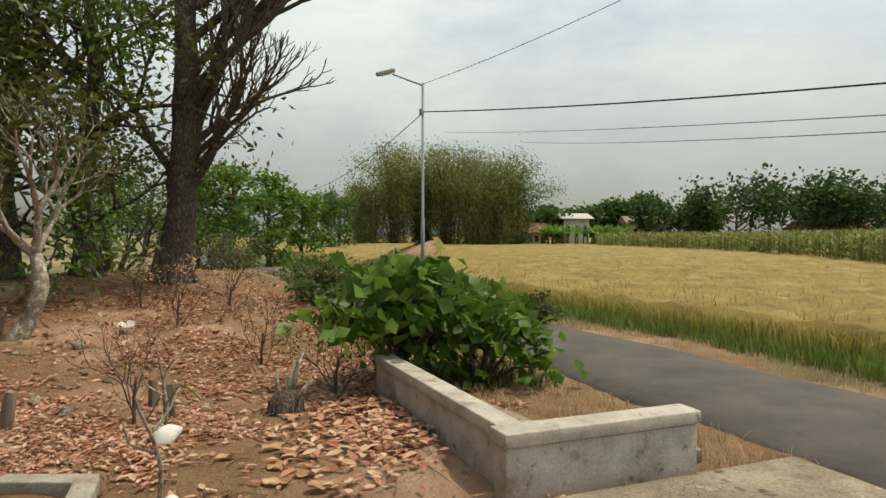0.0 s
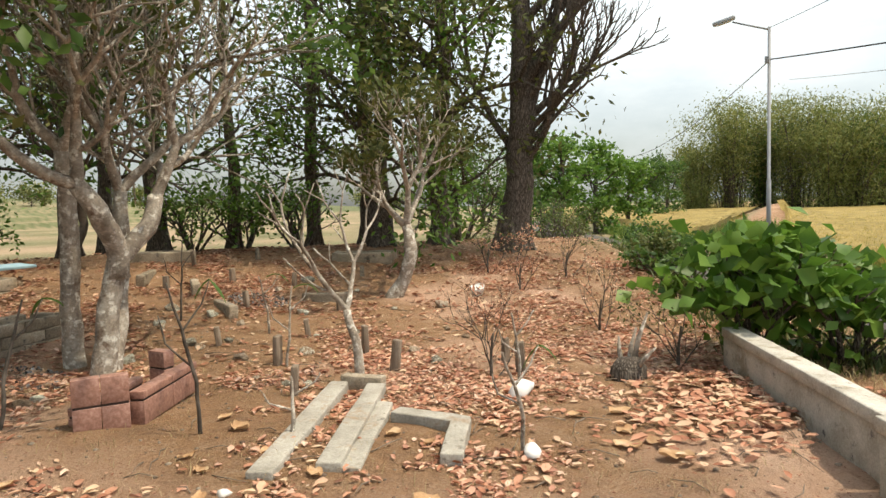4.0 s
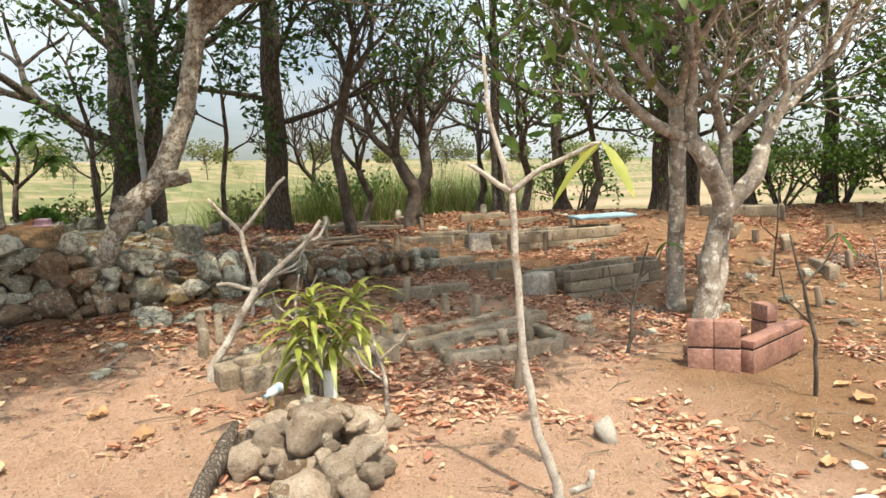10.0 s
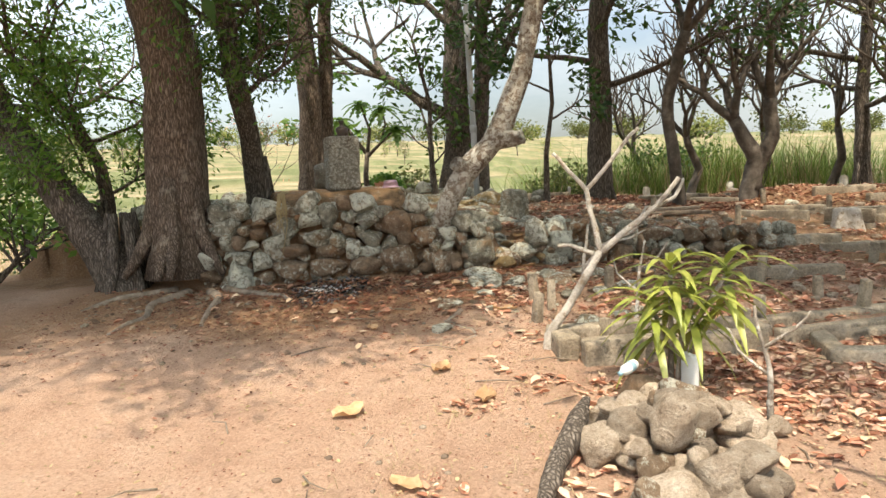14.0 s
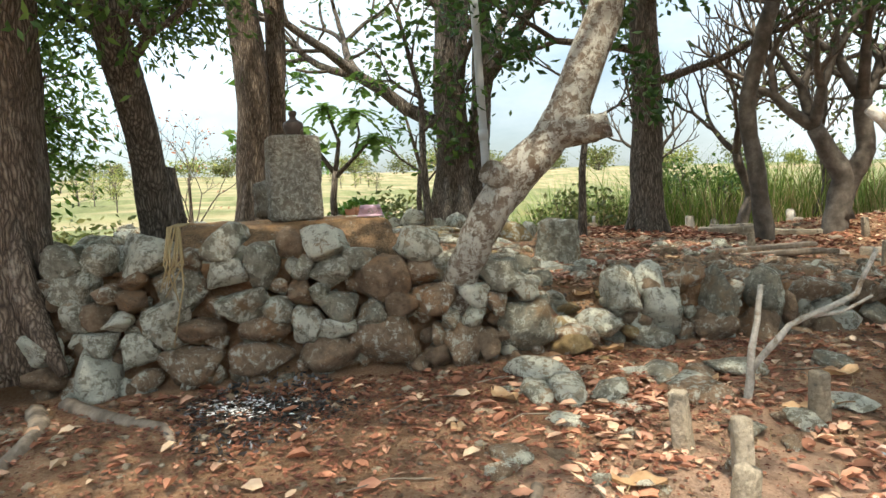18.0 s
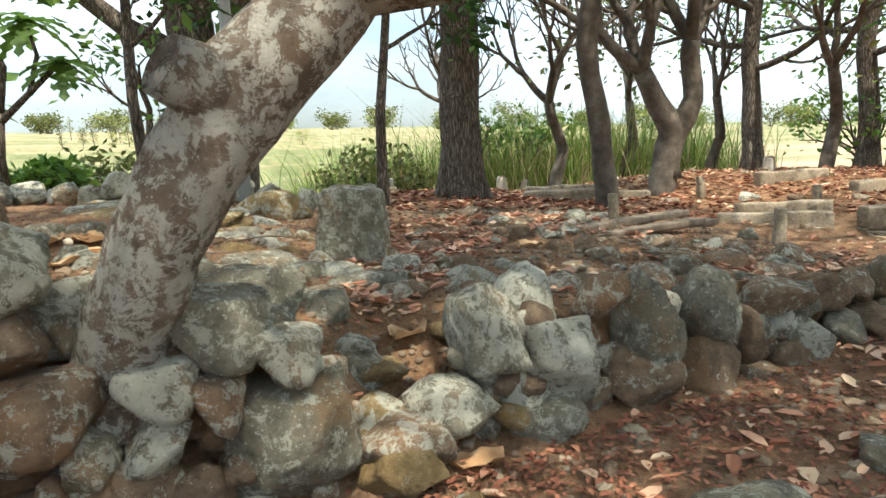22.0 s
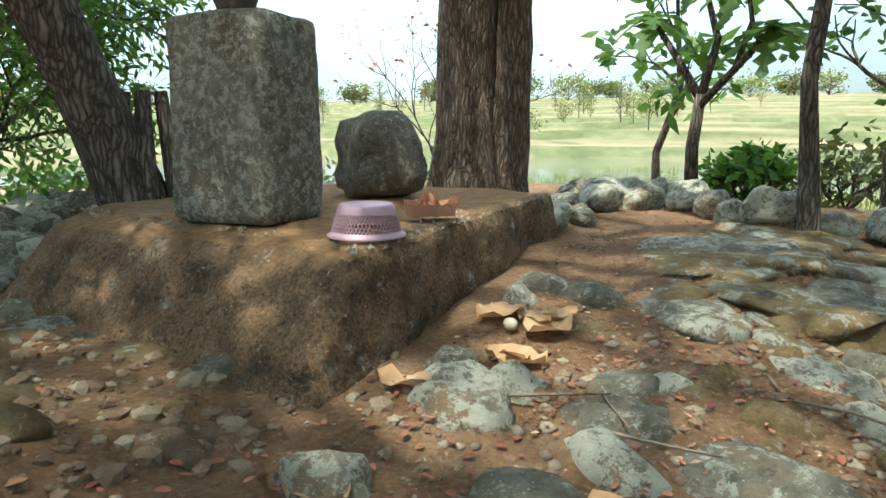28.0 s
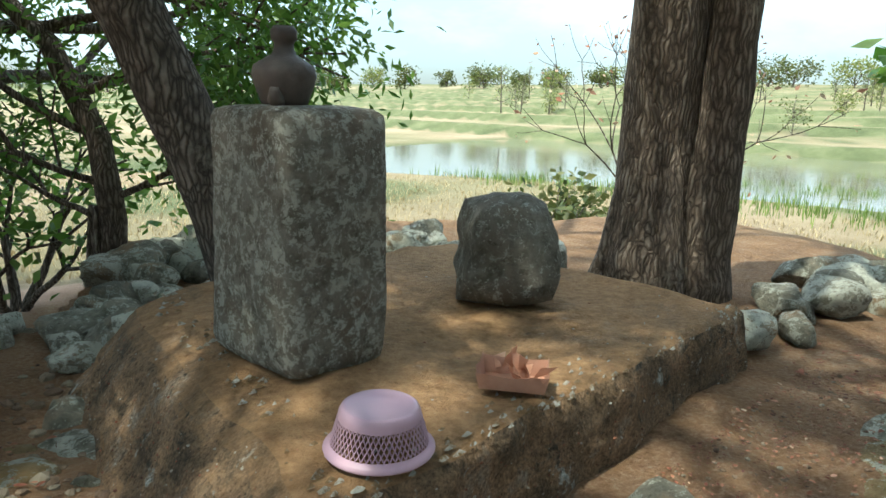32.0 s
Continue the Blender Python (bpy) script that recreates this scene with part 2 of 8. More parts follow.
def stone_material(name, base, lichen, soil, lichen_at=0.525, dots_at=0.05, grain=11.0, uneven=0.13):
    """Field stone: mottled body, broad crusts of pale lichen with crisp rims, small pale dots, soil stains."""
    m = bpy.data.materials.new(name)
    m.use_nodes = True
    n, l = m.node_tree.nodes, m.node_tree.links
    b = n["Principled BSDF"]
    b.inputs["Roughness"].default_value, b.inputs["Specular IOR Level"].default_value = 0.93, 0.2
    info = n.new("ShaderNodeObjectInfo").outputs["Random"]
    co = n.new("ShaderNodeNewGeometry").outputs["Position"]

    def tex(scale, detail=7, rough=0.65, warp=0.0):
        z = n.new("ShaderNodeTexNoise")
        z.inputs["Scale"].default_value, z.inputs["Detail"].default_value, z.inputs["Roughness"].default_value, z.inputs["Distortion"].default_value = scale, detail, rough, warp
        l.new(co, z.inputs["Vector"])
        return z.outputs["Fac"]

    def ramp_of(f, stops):
        r = n.new("ShaderNodeValToRGB")
        e = r.color_ramp.elements
        while len(e) < len(stops):
            e.new(0.5)
        for i, (at, c) in enumerate(stops):
            e[i].position, e[i].color = at, (*c, 1)
        l.new(f, r.inputs["Fac"])
        return r.outputs["Color"]

    def blend(f, a, c):
        x = n.new("ShaderNodeMix")
        x.data_type = "RGBA"
        l.new(f, x.inputs["Factor"])
        l.new(a, x.inputs["A"])
        if isinstance(c, tuple):
            x.inputs["B"].default_value = (*c, 1)
        else:
            l.new(c, x.inputs["B"])
        return x.outputs["Result"]

    body = ramp_of(tex(14, 9, 0.75), [(0.32, base[0]), (0.5, base[1]), (0.68, base[2])])
    stain = ramp_of(tex(3.5, 5), [(0.52, (0, 0, 0)), (0.66, (0.8,) * 3)])
    col = blend(stain, body, soil)
    crust = ramp_of(tex(26, 8, 0.75), [(0.3, tuple(c * 0.72 for c in lichen)), (0.7, lichen)])
    # each stone carries its own amount of lichen
    much = n.new("ShaderNodeMath")
    much.operation = "MULTIPLY_ADD"
    much.inputs[1].default_value, much.inputs[2].default_value = uneven, -0.5 * uneven
    l.new(info, much.inputs[0])
    sum_ = n.new("ShaderNodeMath")
    l.new(tex(grain, 9, 0.82, 0.3), sum_.inputs[0])
    l.new(much.outputs[0], sum_.inputs[1])
    col = blend(ramp_of(sum_.outputs[0], [(lichen_at, (0, 0, 0)), (lichen_at + 0.03, (0.92,) * 3)]), col, crust)
    vo = n.new("ShaderNodeTexVoronoi")
    vo.inputs["Scale"].default_value = 34
    l.new(co, vo.inputs["Vector"])
    col = blend(ramp_of(vo.outputs["Distance"], [(dots_at, (0.7,) * 3), (dots_at + 0.06, (0, 0, 0))]), col, tuple(c * 1.1 for c in lichen))
    dark = ramp_of(tex(19, 6, 0.7), [(0.60, (0, 0, 0)), (0.68, (0.7,) * 3)])
    col = blend(dark, col, tuple(c * 0.7 for c in base[0]))
    hs = n.new("ShaderNodeHueSaturation")
    mr = n.new("ShaderNodeMapRange")
    mr.inputs["To Min"].default_value, mr.inputs["To Max"].default_value = 0.9, 1.22
    l.new(info, mr.inputs["Value"])
    l.new(mr.outputs["Result"], hs.inputs["Value"])
    l.new(col, hs.inputs["Color"])
    l.new(hs.outputs["Color"], b.inputs["Base Color"])
    bp = n.new("ShaderNodeBump")
    bp.inputs["Strength"].default_value, bp.inputs["Distance"].default_value = 1.0, 0.05
    l.new(tex(24, 10, 0.8), bp.inputs["Height"])
    coarse = n.new("ShaderNodeBump")
    coarse.inputs["Strength"].default_value, coarse.inputs["Distance"].default_value = 0.8, 0.08
    l.new(tex(8, 4, 0.6), coarse.inputs["Height"])
    l.new(coarse.outputs["Normal"], bp.inputs["Normal"])
    l.new(bp.outputs["Normal"], b.inputs["Normal"])
    return m


M_STONE = stone_material("field_stone", ((0.13, 0.118, 0.088), (0.255, 0.235, 0.178), (0.40, 0.372, 0.29)), (0.63, 0.62, 0.51), (0.30, 0.19, 0.10), 0.50, 0.08, 15.0)
M_STONE_RED = stone_material("earthy_stone", ((0.13, 0.09, 0.06), (0.25, 0.175, 0.115), (0.36, 0.275, 0.19)), (0.60, 0.575, 0.47), (0.33, 0.19, 0.10), 0.55, 0.05, 15.0)
M_STONE_SUN = mat("sandy_stone", [(0.29, 0.215, 0.15), (0.46, 0.365, 0.27), (0.59, 0.50, 0.395)], 4, 0.9, 0.9, 18, vary=0.35, spots=(0.25, 0.185, 0.13), spot_scale=5, spot_at=0.6, grain=0.3, grain_scale=30)
M_STELE = stone_material("lichened_stone", ((0.13, 0.112, 0.08), (0.28, 0.25, 0.20), (0.42, 0.39, 0.32)), (0.66, 0.64, 0.54), (0.18, 0.13, 0.09), 0.49, 0.08, 27.0)
M_PLAT = mat("old_mortar", [(0.07, 0.05, 0.033), (0.155, 0.102, 0.058), (0.25, 0.152, 0.083), (0.27, 0.23, 0.18)], 4.5, 0.95, 1.0, 34, spots=(0.42, 0.41, 0.36), spot_scale=7.5, spot_at=0.64, spots2=(0.07, 0.055, 0.036), spot2_scale=11, spot2_at=0.58, world_space=True, grain=0.75, grain_scale=75)


def mossy_lit_top(m, low, high):
    """Orange-brown moss and dust lying on the level parts of a weathered thing, with their sunlight painted in."""
    n, l = m.node_tree.nodes, m.node_tree.links
    b = n["Principled BSDF"]
    was = b.inputs["Base Color"].links[0].from_socket
    g = n.new("ShaderNodeNewGeometry")
    up = n.new("ShaderNodeSeparateXYZ")
    l.new(g.outputs["True Normal"], up.inputs["Vector"])
    z = n.new("ShaderNodeTexNoise")
    z.inputs["Scale"].default_value, z.inputs["Detail"].default_value, z.inputs["Roughness"].default_value = 3.2, 8, 0.7
    l.new(g.outputs["Position"], z.inputs["Vector"])
    much = n.new("ShaderNodeMath")
    much.operation = "MULTIPLY_ADD"
    much.inputs[1].default_value = 0.9
    l.new(z.outputs["Fac"], much.inputs[0])
    l.new(up.outputs["Z"], much.inputs[2])
    cover = n.new("ShaderNodeMapRange")
    cover.inputs["From Min"].default_value, cover.inputs["From Max"].default_value = 1.2, 1.45
    l.new(much.outputs[0], cover.inputs["Value"])
    fine = n.new("ShaderNodeTexNoise")
    fine.inputs["Scale"].default_value, fine.inputs["Detail"].default_value, fine.inputs["Roughness"].default_value = 22, 9, 0.75
    l.new(g.outputs["Position"], fine.inputs["Vector"])
    rp = n.new("ShaderNodeValToRGB")
    rp.color_ramp.elements[0].position, rp.color_ramp.elements[0].color = 0.35, (*low, 1)
    rp.color_ramp.elements[1].position, rp.color_ramp.elements[1].color = 0.66, (*high, 1)
    l.new(fine.outputs["Fac"], rp.inputs["Fac"])
    x = n.new("ShaderNodeMix")
    x.data_type = "RGBA"
    l.new(cover.outputs["Result"], x.inputs["Factor"])
    l.new(was, x.inputs["A"])
    l.new(rp.outputs["Color"], x.inputs["B"])
    l.new(x.outputs["Result"], b.inputs["Base Color"])


# moss colour also paler for the sun on top, against darker shaded sides
mossy_lit_top(M_PLAT, (0.22, 0.115, 0.05), (0.42, 0.25, 0.12))
M_CEMENT = mat("pale_cement", [(0.33, 0.30, 0.25), (0.45, 0.42, 0.36), (0.55, 0.52, 0.46)], 3, 0.9, 0.35, 40, spots=(0.16, 0.15, 0.14), spot_scale=7, spot_at=0.63, world_space=True, grain=0.22, grain_scale=45, spots2=(0.27, 0.23, 0.17), spot2_scale=1.7, spot2_at=0.58)
M_CEMENT_OLD = mat("weathered_cement", [(0.17, 0.135, 0.095), (0.30, 0.245, 0.175), (0.44, 0.375, 0.29)], 2.5, 0.95, 0.7, 30, spots=(0.10, 0.085, 0.065), spot_scale=5, spot_at=0.6, vary=0.15, spots2=(0.50, 0.45, 0.37), spot2_scale=2.4, spot2_at=0.63, grain=0.35, grain_scale=40)
M_CEMENT_GREY = mat("grey_cement", [(0.25, 0.23, 0.19), (0.35, 0.325, 0.275), (0.45, 0.42, 0.365)], 3, 0.9, 0.5, 40, spots=(0.17, 0.15, 0.12), spot_scale=6, spot_at=0.62, world_space=True, grain=0.25, grain_scale=45, spots2=(0.30, 0.22, 0.15), spot2_scale=2.2, spot2_at=0.57)
M_REDTILE = mat("red_marbled_tile", [(0.19, 0.09, 0.065), (0.30, 0.155, 0.115), (0.42, 0.25, 0.20)], 26, 0.5, 0.1, 60, vary=0.1, spec=0.5)
M_GROUT = mat("dark_grout", [(0.05, 0.035, 0.03), (0.08, 0.06, 0.05)], 20, 0.95, 0.2, 60)
M_BARK = bark_material("grey_brown_bark", (0.045, 0.036, 0.029), (0.14, 0.115, 0.092), (0.235, 0.20, 0.165), 42, 0.11, 0.011)
M_BARK_RED = bark_material("brown_plated_bark", (0.055, 0.04, 0.03), (0.16, 0.12, 0.09), (0.26, 0.21, 0.165), 46, 0.12, 0.012, (0.33, 0.28, 0.22), 0.62)
M_BARK_PALE = stone_material("pale_blotched_bark", ((0.11, 0.08, 0.055), (0.23, 0.18, 0.135), (0.36, 0.30, 0.235)), (0.60, 0.58, 0.50), (0.13, 0.085, 0.055), 0.48, 0.06, 13.0, 0.0)
M_FRANGI = mat("frangipani_bark", [(0.15, 0.12, 0.09), (0.30, 0.255, 0.205), (0.44, 0.40, 0.34)], 6, 0.85, 0.5, 40, spots=(0.62, 0.59, 0.52), spot_scale=9, spot_at=0.56, vary=0.12, spots2=(0.15, 0.10, 0.07), spot2_scale=5, spot2_at=0.6, grain=0.35, grain_scale=30)
M_FRANGI_DK = mat("dark_frangipani_bark", [(0.045, 0.037, 0.03), (0.095, 0.078, 0.062), (0.17, 0.145, 0.12)], 6, 0.9, 0.5, 40, vary=0.12)
M_LIME = mat("limewashed_bark", [(0.30, 0.26, 0.21), (0.44, 0.40, 0.34), (0.58, 0.54, 0.47)], 9, 0.9, 0.7, 40, spots=(0.25, 0.19, 0.13), spot_scale=11, spot_at=0.58, grain=0.3, grain_scale=40)
M_LEAF = mat("green_leaf", [(0.03, 0.07, 0.016), (0.068, 0.135, 0.026), (0.125, 0.205, 0.042)], 2, 0.5, 0, 30, island=True, leafy=0.5, spec=0.4)
M_LEAF_DK = mat("dark_green_leaf", [(0.018, 0.044, 0.012), (0.04, 0.088, 0.02), (0.07, 0.13, 0.03)], 2, 0.5, 0, 30, island=True, leafy=0.45, spec=0.4)
M_LEAF_OL = mat("olive_leaf", [(0.045, 0.065, 0.018), (0.095, 0.115, 0.03), (0.16, 0.16, 0.05)], 2, 0.55, 0, 30, island=True, leafy=0.35)
M_LEAF_BRT = mat("bright_green_leaf", [(0.05, 0.12, 0.015), (0.10, 0.20, 0.028), (0.17, 0.28, 0.05)], 2, 0.45, 0, 30, island=True, leafy=0.45, spec=0.4)
M_LEAF_STRIPE = mat("yellow_edged_leaf", [(0.10, 0.19, 0.03), (0.24, 0.29, 0.05), (0.48, 0.46, 0.13)], 3, 0.4, 0, 30, island=True, leafy=0.3, spec=0.5)
M_BAMBOO = mat("bamboo_leaf", [(0.09, 0.13, 0.035), (0.18, 0.21, 0.055), (0.31, 0.31, 0.10)], 2, 0.6, 0, 30, island=True, leafy=0.35)
M_RICE = mat("ripe_rice", [(0.15, 0.115, 0.035), (0.25, 0.18, 0.05), (0.36, 0.27, 0.095)], 0.6, 0.85, 0.6, 8, world_space=True)
M_RICE_BLADE = mat("rice_blade", [(0.20, 0.19, 0.045), (0.36, 0.29, 0.075), (0.48, 0.37, 0.12)], 1, 0.8, 0, 30, island=True, leafy=0.35)
M_GRASS = mat("green_grass", [(0.07, 0.12, 0.022), (0.13, 0.20, 0.038), (0.21, 0.27, 0.06)], 1, 0.7, 0, 30, island=True, leafy=0.35)
M_STRAW = mat("dry_grass", [(0.22, 0.16, 0.08), (0.38, 0.29, 0.15), (0.52, 0.42, 0.24)], 1, 0.9, 0, 30, island=True, leafy=0.25)
M_DEAD = mat("dead_leaf", [(0.17, 0.075, 0.045), (0.42, 0.185, 0.11), (0.56, 0.31, 0.205), (0.66, 0.49, 0.33)], 2.0, 0.85, 0, 30, island=True, leafy=0.2)
M_DEAD_PALE = mat("pale_dead_leaf", [(0.34, 0.18, 0.09), (0.48, 0.30, 0.16), (0.60, 0.44, 0.28)], 8, 0.8, 0.3, 30, vary=0.15, leafy=0.2)
M_DEAD_RED = mat("crumbled_leaf", [(0.09, 0.03, 0.02), (0.20, 0.07, 0.04), (0.30, 0.13, 0.075)], 2.0, 0.9, 0, 30, island=True)
M_ASPHALT = mat("asphalt", [(0.058, 0.05, 0.043), (0.086, 0.075, 0.064), (0.115, 0.102, 0.086)], 1.2, 0.85, 0.4, 120, world_space=True)
M_PIPE = mat("grey_pipe", [(0.34, 0.36, 0.37), (0.44, 0.46, 0.47)], 4, 0.5, 0.05, 30)
M_STEEL = mat("galvanised_steel", [(0.22, 0.23, 0.24), (0.30, 0.31, 0.32)], 5, 0.5, 0.05, 40)
M_WIRE = mat("black_wire", [(0.02, 0.02, 0.022), (0.035, 0.035, 0.035)], 5, 0.6, 0)
M_PINK = mat("pink_plastic", [(0.40, 0.25, 0.30), (0.47, 0.30, 0.36)], 3, 0.45, 0.03, 60, spec=0.5)
M_CLAY = mat("dark_clay", [(0.055, 0.045, 0.038), (0.085, 0.066, 0.055), (0.12, 0.09, 0.075)], 8, 0.6, 0.25, 50)
M_CARD = mat("faded_cardboard", [(0.34, 0.17, 0.11), (0.46, 0.26, 0.18)], 9, 0.9, 0.2, 40)
M_WHITE = mat("white_paint", [(0.62, 0.61, 0.58), (0.74, 0.73, 0.70)], 6, 0.6, 0.1, 30)
M_BLUE = mat("faded_blue_paint", [(0.22, 0.36, 0.42), (0.32, 0.46, 0.52)], 5, 0.7, 0.1, 30)
M_WOOD = mat("weathered_wood", [(0.11, 0.085, 0.06), (0.22, 0.17, 0.125), (0.33, 0.27, 0.21)], 9, 0.9, 0.6, 40, stretch_xyz=(1, 1, 0.2), vary=0.2)
M_ROOF = mat("clay_tile_roof", [(0.20, 0.075, 0.05), (0.30, 0.12, 0.08)], 2, 0.9, 0.3, 12)
M_PLASTER = mat("painted_plaster", [(0.40, 0.39, 0.35), (0.53, 0.51, 0.46)], 1, 0.9, 0.1, 12)
M_WINDOW = mat("dark_window", [(0.02, 0.022, 0.025), (0.03, 0.032, 0.035)], 2, 0.2, 0, spec=0.5)


def water_material():
    m = bpy.data.materials.new("pond_water")
    m.use_nodes = True
    n, l = m.node_tree.nodes, m.node_tree.links
    b = n["Principled BSDF"]
    b.inputs["Base Color"].default_value = (0.16, 0.145, 0.105, 1)
    b.inputs["Roughness"].default_value = 0.06
    nz = n.new("ShaderNodeTexNoise")
    nz.inputs["Scale"].default_value, nz.inputs["Detail"].default_value = 3.0, 5
    bp = n.new("ShaderNodeBump")
    bp.inputs["Strength"].default_value, bp.inputs["Distance"].default_value = 0.12, 0.03
    l.new(n.new("ShaderNodeNewGeometry").outputs["Position"], nz.inputs["Vector"])
    l.new(nz.outputs["Fac"], bp.inputs["Height"])
    l.new(bp.outputs["Normal"], b.inputs["Normal"])
    return m


def ground_material():
    """Bare soil, dry stubble and green growth, laid by the cover mask."""
    m = bpy.data.materials.new("ground_cover")
    m.use_nodes = True
    n, l = m.node_tree.nodes, m.node_tree.links
    b = n["Principled BSDF"]
    b.inputs["Roughness"].default_value, b.inputs["Specular IOR Level"].default_value = 0.95, 0.15
    pos = n.new("ShaderNodeNewGeometry").outputs["Position"]

    def noise_ramp(scale, cols, lo=0.3, hi=0.7):
        z = n.new("ShaderNodeTexNoise")
        z.inputs["Scale"].default_value, z.inputs["Detail"].default_value, z.inputs["Roughness"].default_value = scale, 9, 0.7
        l.new(pos, z.inputs["Vector"])
        r = n.new("ShaderNodeValToRGB")
        e = r.color_ramp.elements
        while len(e) < len(cols):
            e.new(0.5)
        for i, c in enumerate(cols):
            e[i].position, e[i].color = lo + (hi - lo) * i / (len(cols) - 1), (*c, 1)
        l.new(z.outputs["Fac"], r.inputs["Fac"])
        return z, r.outputs["Color"]

    def blend(f, a, c):
        x = n.new("ShaderNodeMix")
        x.data_type = "RGBA"
        l.new(f, x.inputs["Factor"])
        l.new(a, x.inputs["A"])
        l.new(c, x.inputs["B"])
        return x.outputs["Result"]

    z1, soil = noise_ramp(1.3, [(0.38, 0.222, 0.148), (0.56, 0.362, 0.252), (0.67, 0.475, 0.352)])
    _, fine = noise_ramp(55, [(0.20, 0.113, 0.073), (0.50, 0.32, 0.22), (0.69, 0.515, 0.39)])
    _, pick = noise_ramp(16, [(0.15,) * 3, (0.75,) * 3])
    soil = blend(pick, soil, fine)
    _, damp = noise_ramp(0.7, [(0.15, 0.088, 0.055), (0.27, 0.165, 0.105)])
    _, where = noise_ramp(2.6, [(0.0,) * 3, (0.0,) * 3, (0.55,) * 3], 0.38, 0.75)
    soil = blend(where, soil, damp)
    _, chips = noise_ramp(90, [(0.10, 0.05, 0.032), (0.22, 0.12, 0.075)])
    _, few = noise_ramp(38, [(0.0,) * 3, (0.0,) * 3, (0.7,) * 3], 0.44, 0.68)
    soil = blend(few, soil, chips)
    _, dry = noise_ramp(0.22, [(0.10, 0.105, 0.045), (0.155, 0.15, 0.072), (0.215, 0.198, 0.11)])
    _, green = noise_ramp(0.3, [(0.07, 0.082, 0.034), (0.115, 0.125, 0.056), (0.18, 0.18, 0.09)])
    _, moss = noise_ramp(3.0, [(0.17, 0.095, 0.046), (0.335, 0.19, 0.092), (0.42, 0.285, 0.175)])
    _, crumb = noise_ramp(48, [(0.10, 0.05, 0.033), (0.27, 0.16, 0.10), (0.46, 0.36, 0.26)])
    _, pick2 = noise_ramp(11, [(0.15,) * 3, (0.75,) * 3])
    moss = blend(pick2, moss, crumb)
    at = n.new("ShaderNodeAttribute")
    at.attribute_name = "cover"
    sp = n.new("ShaderNodeSeparateColor")
    l.new(at.outputs["Color"], sp.inputs["Color"])
    col = blend(sp.outputs["Blue"], soil, moss)
    col = blend(sp.outputs["Red"], col, dry)
    col = blend(sp.outputs["Green"], col, green)
    l.new(col, b.inputs["Base Color"])
    bz = n.new("ShaderNodeTexNoise")
    bz.inputs["Scale"].default_value, bz.inputs["Detail"].default_value, bz.inputs["Roughness"].default_value = 24, 9, 0.75
    l.new(pos, bz.inputs["Vector"])
    bp = n.new("ShaderNodeBump")
    bp.inputs["Strength"].default_value, bp.inputs["Distance"].default_value = 1.0, 0.06
    l.new(bz.outputs["Fac"], bp.inputs["Height"])
    l.new(bp.outputs["Normal"], b.inputs["Normal"])
    return m


M_WATER = water_material()
M_GROUND = ground_material()


# ---- mesh helpers ----
class Shape:
    """Collects vertices and faces for one mesh."""

    def __init__(self):
        self.v, self.f = [], []

    def tube(self, pts, radii, sides=7, cap=True):
        pts = [Vector(p) for p in pts]
        base = len(self.v)
        ref = Vector((0.31, 0.87, 0.12))
        for i, p in enumerate(pts):
            d = (pts[min(i + 1, len(pts) - 1)] - pts[max(i - 1, 0)]).normalized()
            u = (ref - d * ref.dot(d)).normalized()
            w = d.cross(u)
            for k in range(sides):
                a = math.tau * k / sides
                self.v.append(p + (u * math.cos(a) + w * math.sin(a)) * radii[i])
        for i in range(len(pts) - 1):
            for k in range(sides):
                a, b = base + i * sides + k, base + i * sides + (k + 1) % sides
                self.f.append((a, b, b + sides, a + sides))
        if cap:
            self.f.append(tuple(base + (len(pts) - 1) * sides + k for k in range(sides)))
            self.f.append(tuple(base + k for k in reversed(range(sides))))
        return self

    def leaf(self, p, along, across, fold=0.15):
        """A folded leaf of two halves from its stalk at p."""
        p, along, across = Vector(p), Vector(along), Vector(across)
        up = along.cross(across)
        up = up.normalized() * across.length * fold if up.length > 1e-9 else Vector()
        i = len(self.v)
        mid = p + along * 0.48
        self.v += [p, mid + across * 0.5 + up, p + along, mid - across * 0.5 + up]
        self.f += [(i, i + 1, i + 2), (i, i + 2, i + 3)]

    def box(self, m, sx, sy, sz, taper=1.0):
        i = len(self.v)
        for z in (0, 1):
            k = taper if z else 1.0
            for x, y in ((-1, -1), (1, -1), (1, 1), (-1, 1)):
                self.v.append(m @ Vector((x * sx / 2 * k, y * sy / 2 * k, z * sz)))
        self.f += [(i + 3, i + 2, i + 1, i), (i + 4, i + 5, i + 6, i + 7)] + [(i + a, i + (a + 1) % 4, i + 4 + (a + 1) % 4, i + 4 + a) for a in range(4)]
        return self

    def lathe(self, rings, sides=24, at=(0, 0, 0)):
        """rings: radius, height."""
        base = len(self.v)
        for r, z in rings:
            for k in range(sides):
                a = math.tau * k / sides
                self.v.append(Vector((at[0] + r * math.cos(a), at[1] + r * math.sin(a), at[2] + z)))
        for i in range(len(rings) - 1):
            for k in range(sides):
                a, b = base + i * sides + k, base + i * sides + (k + 1) % sides
                self.f.append((a, b, b + sides, a + sides))
        return self

    def data(self, name, material, smooth=True):
        me = bpy.data.meshes.new(name)
        me.from_pydata([tuple(v) for v in self.v], [], self.f)
        me.materials.append(material)
        if smooth:
            me.polygons.foreach_set("use_smooth", [True] * len(me.polygons))
        me.update()
        return me


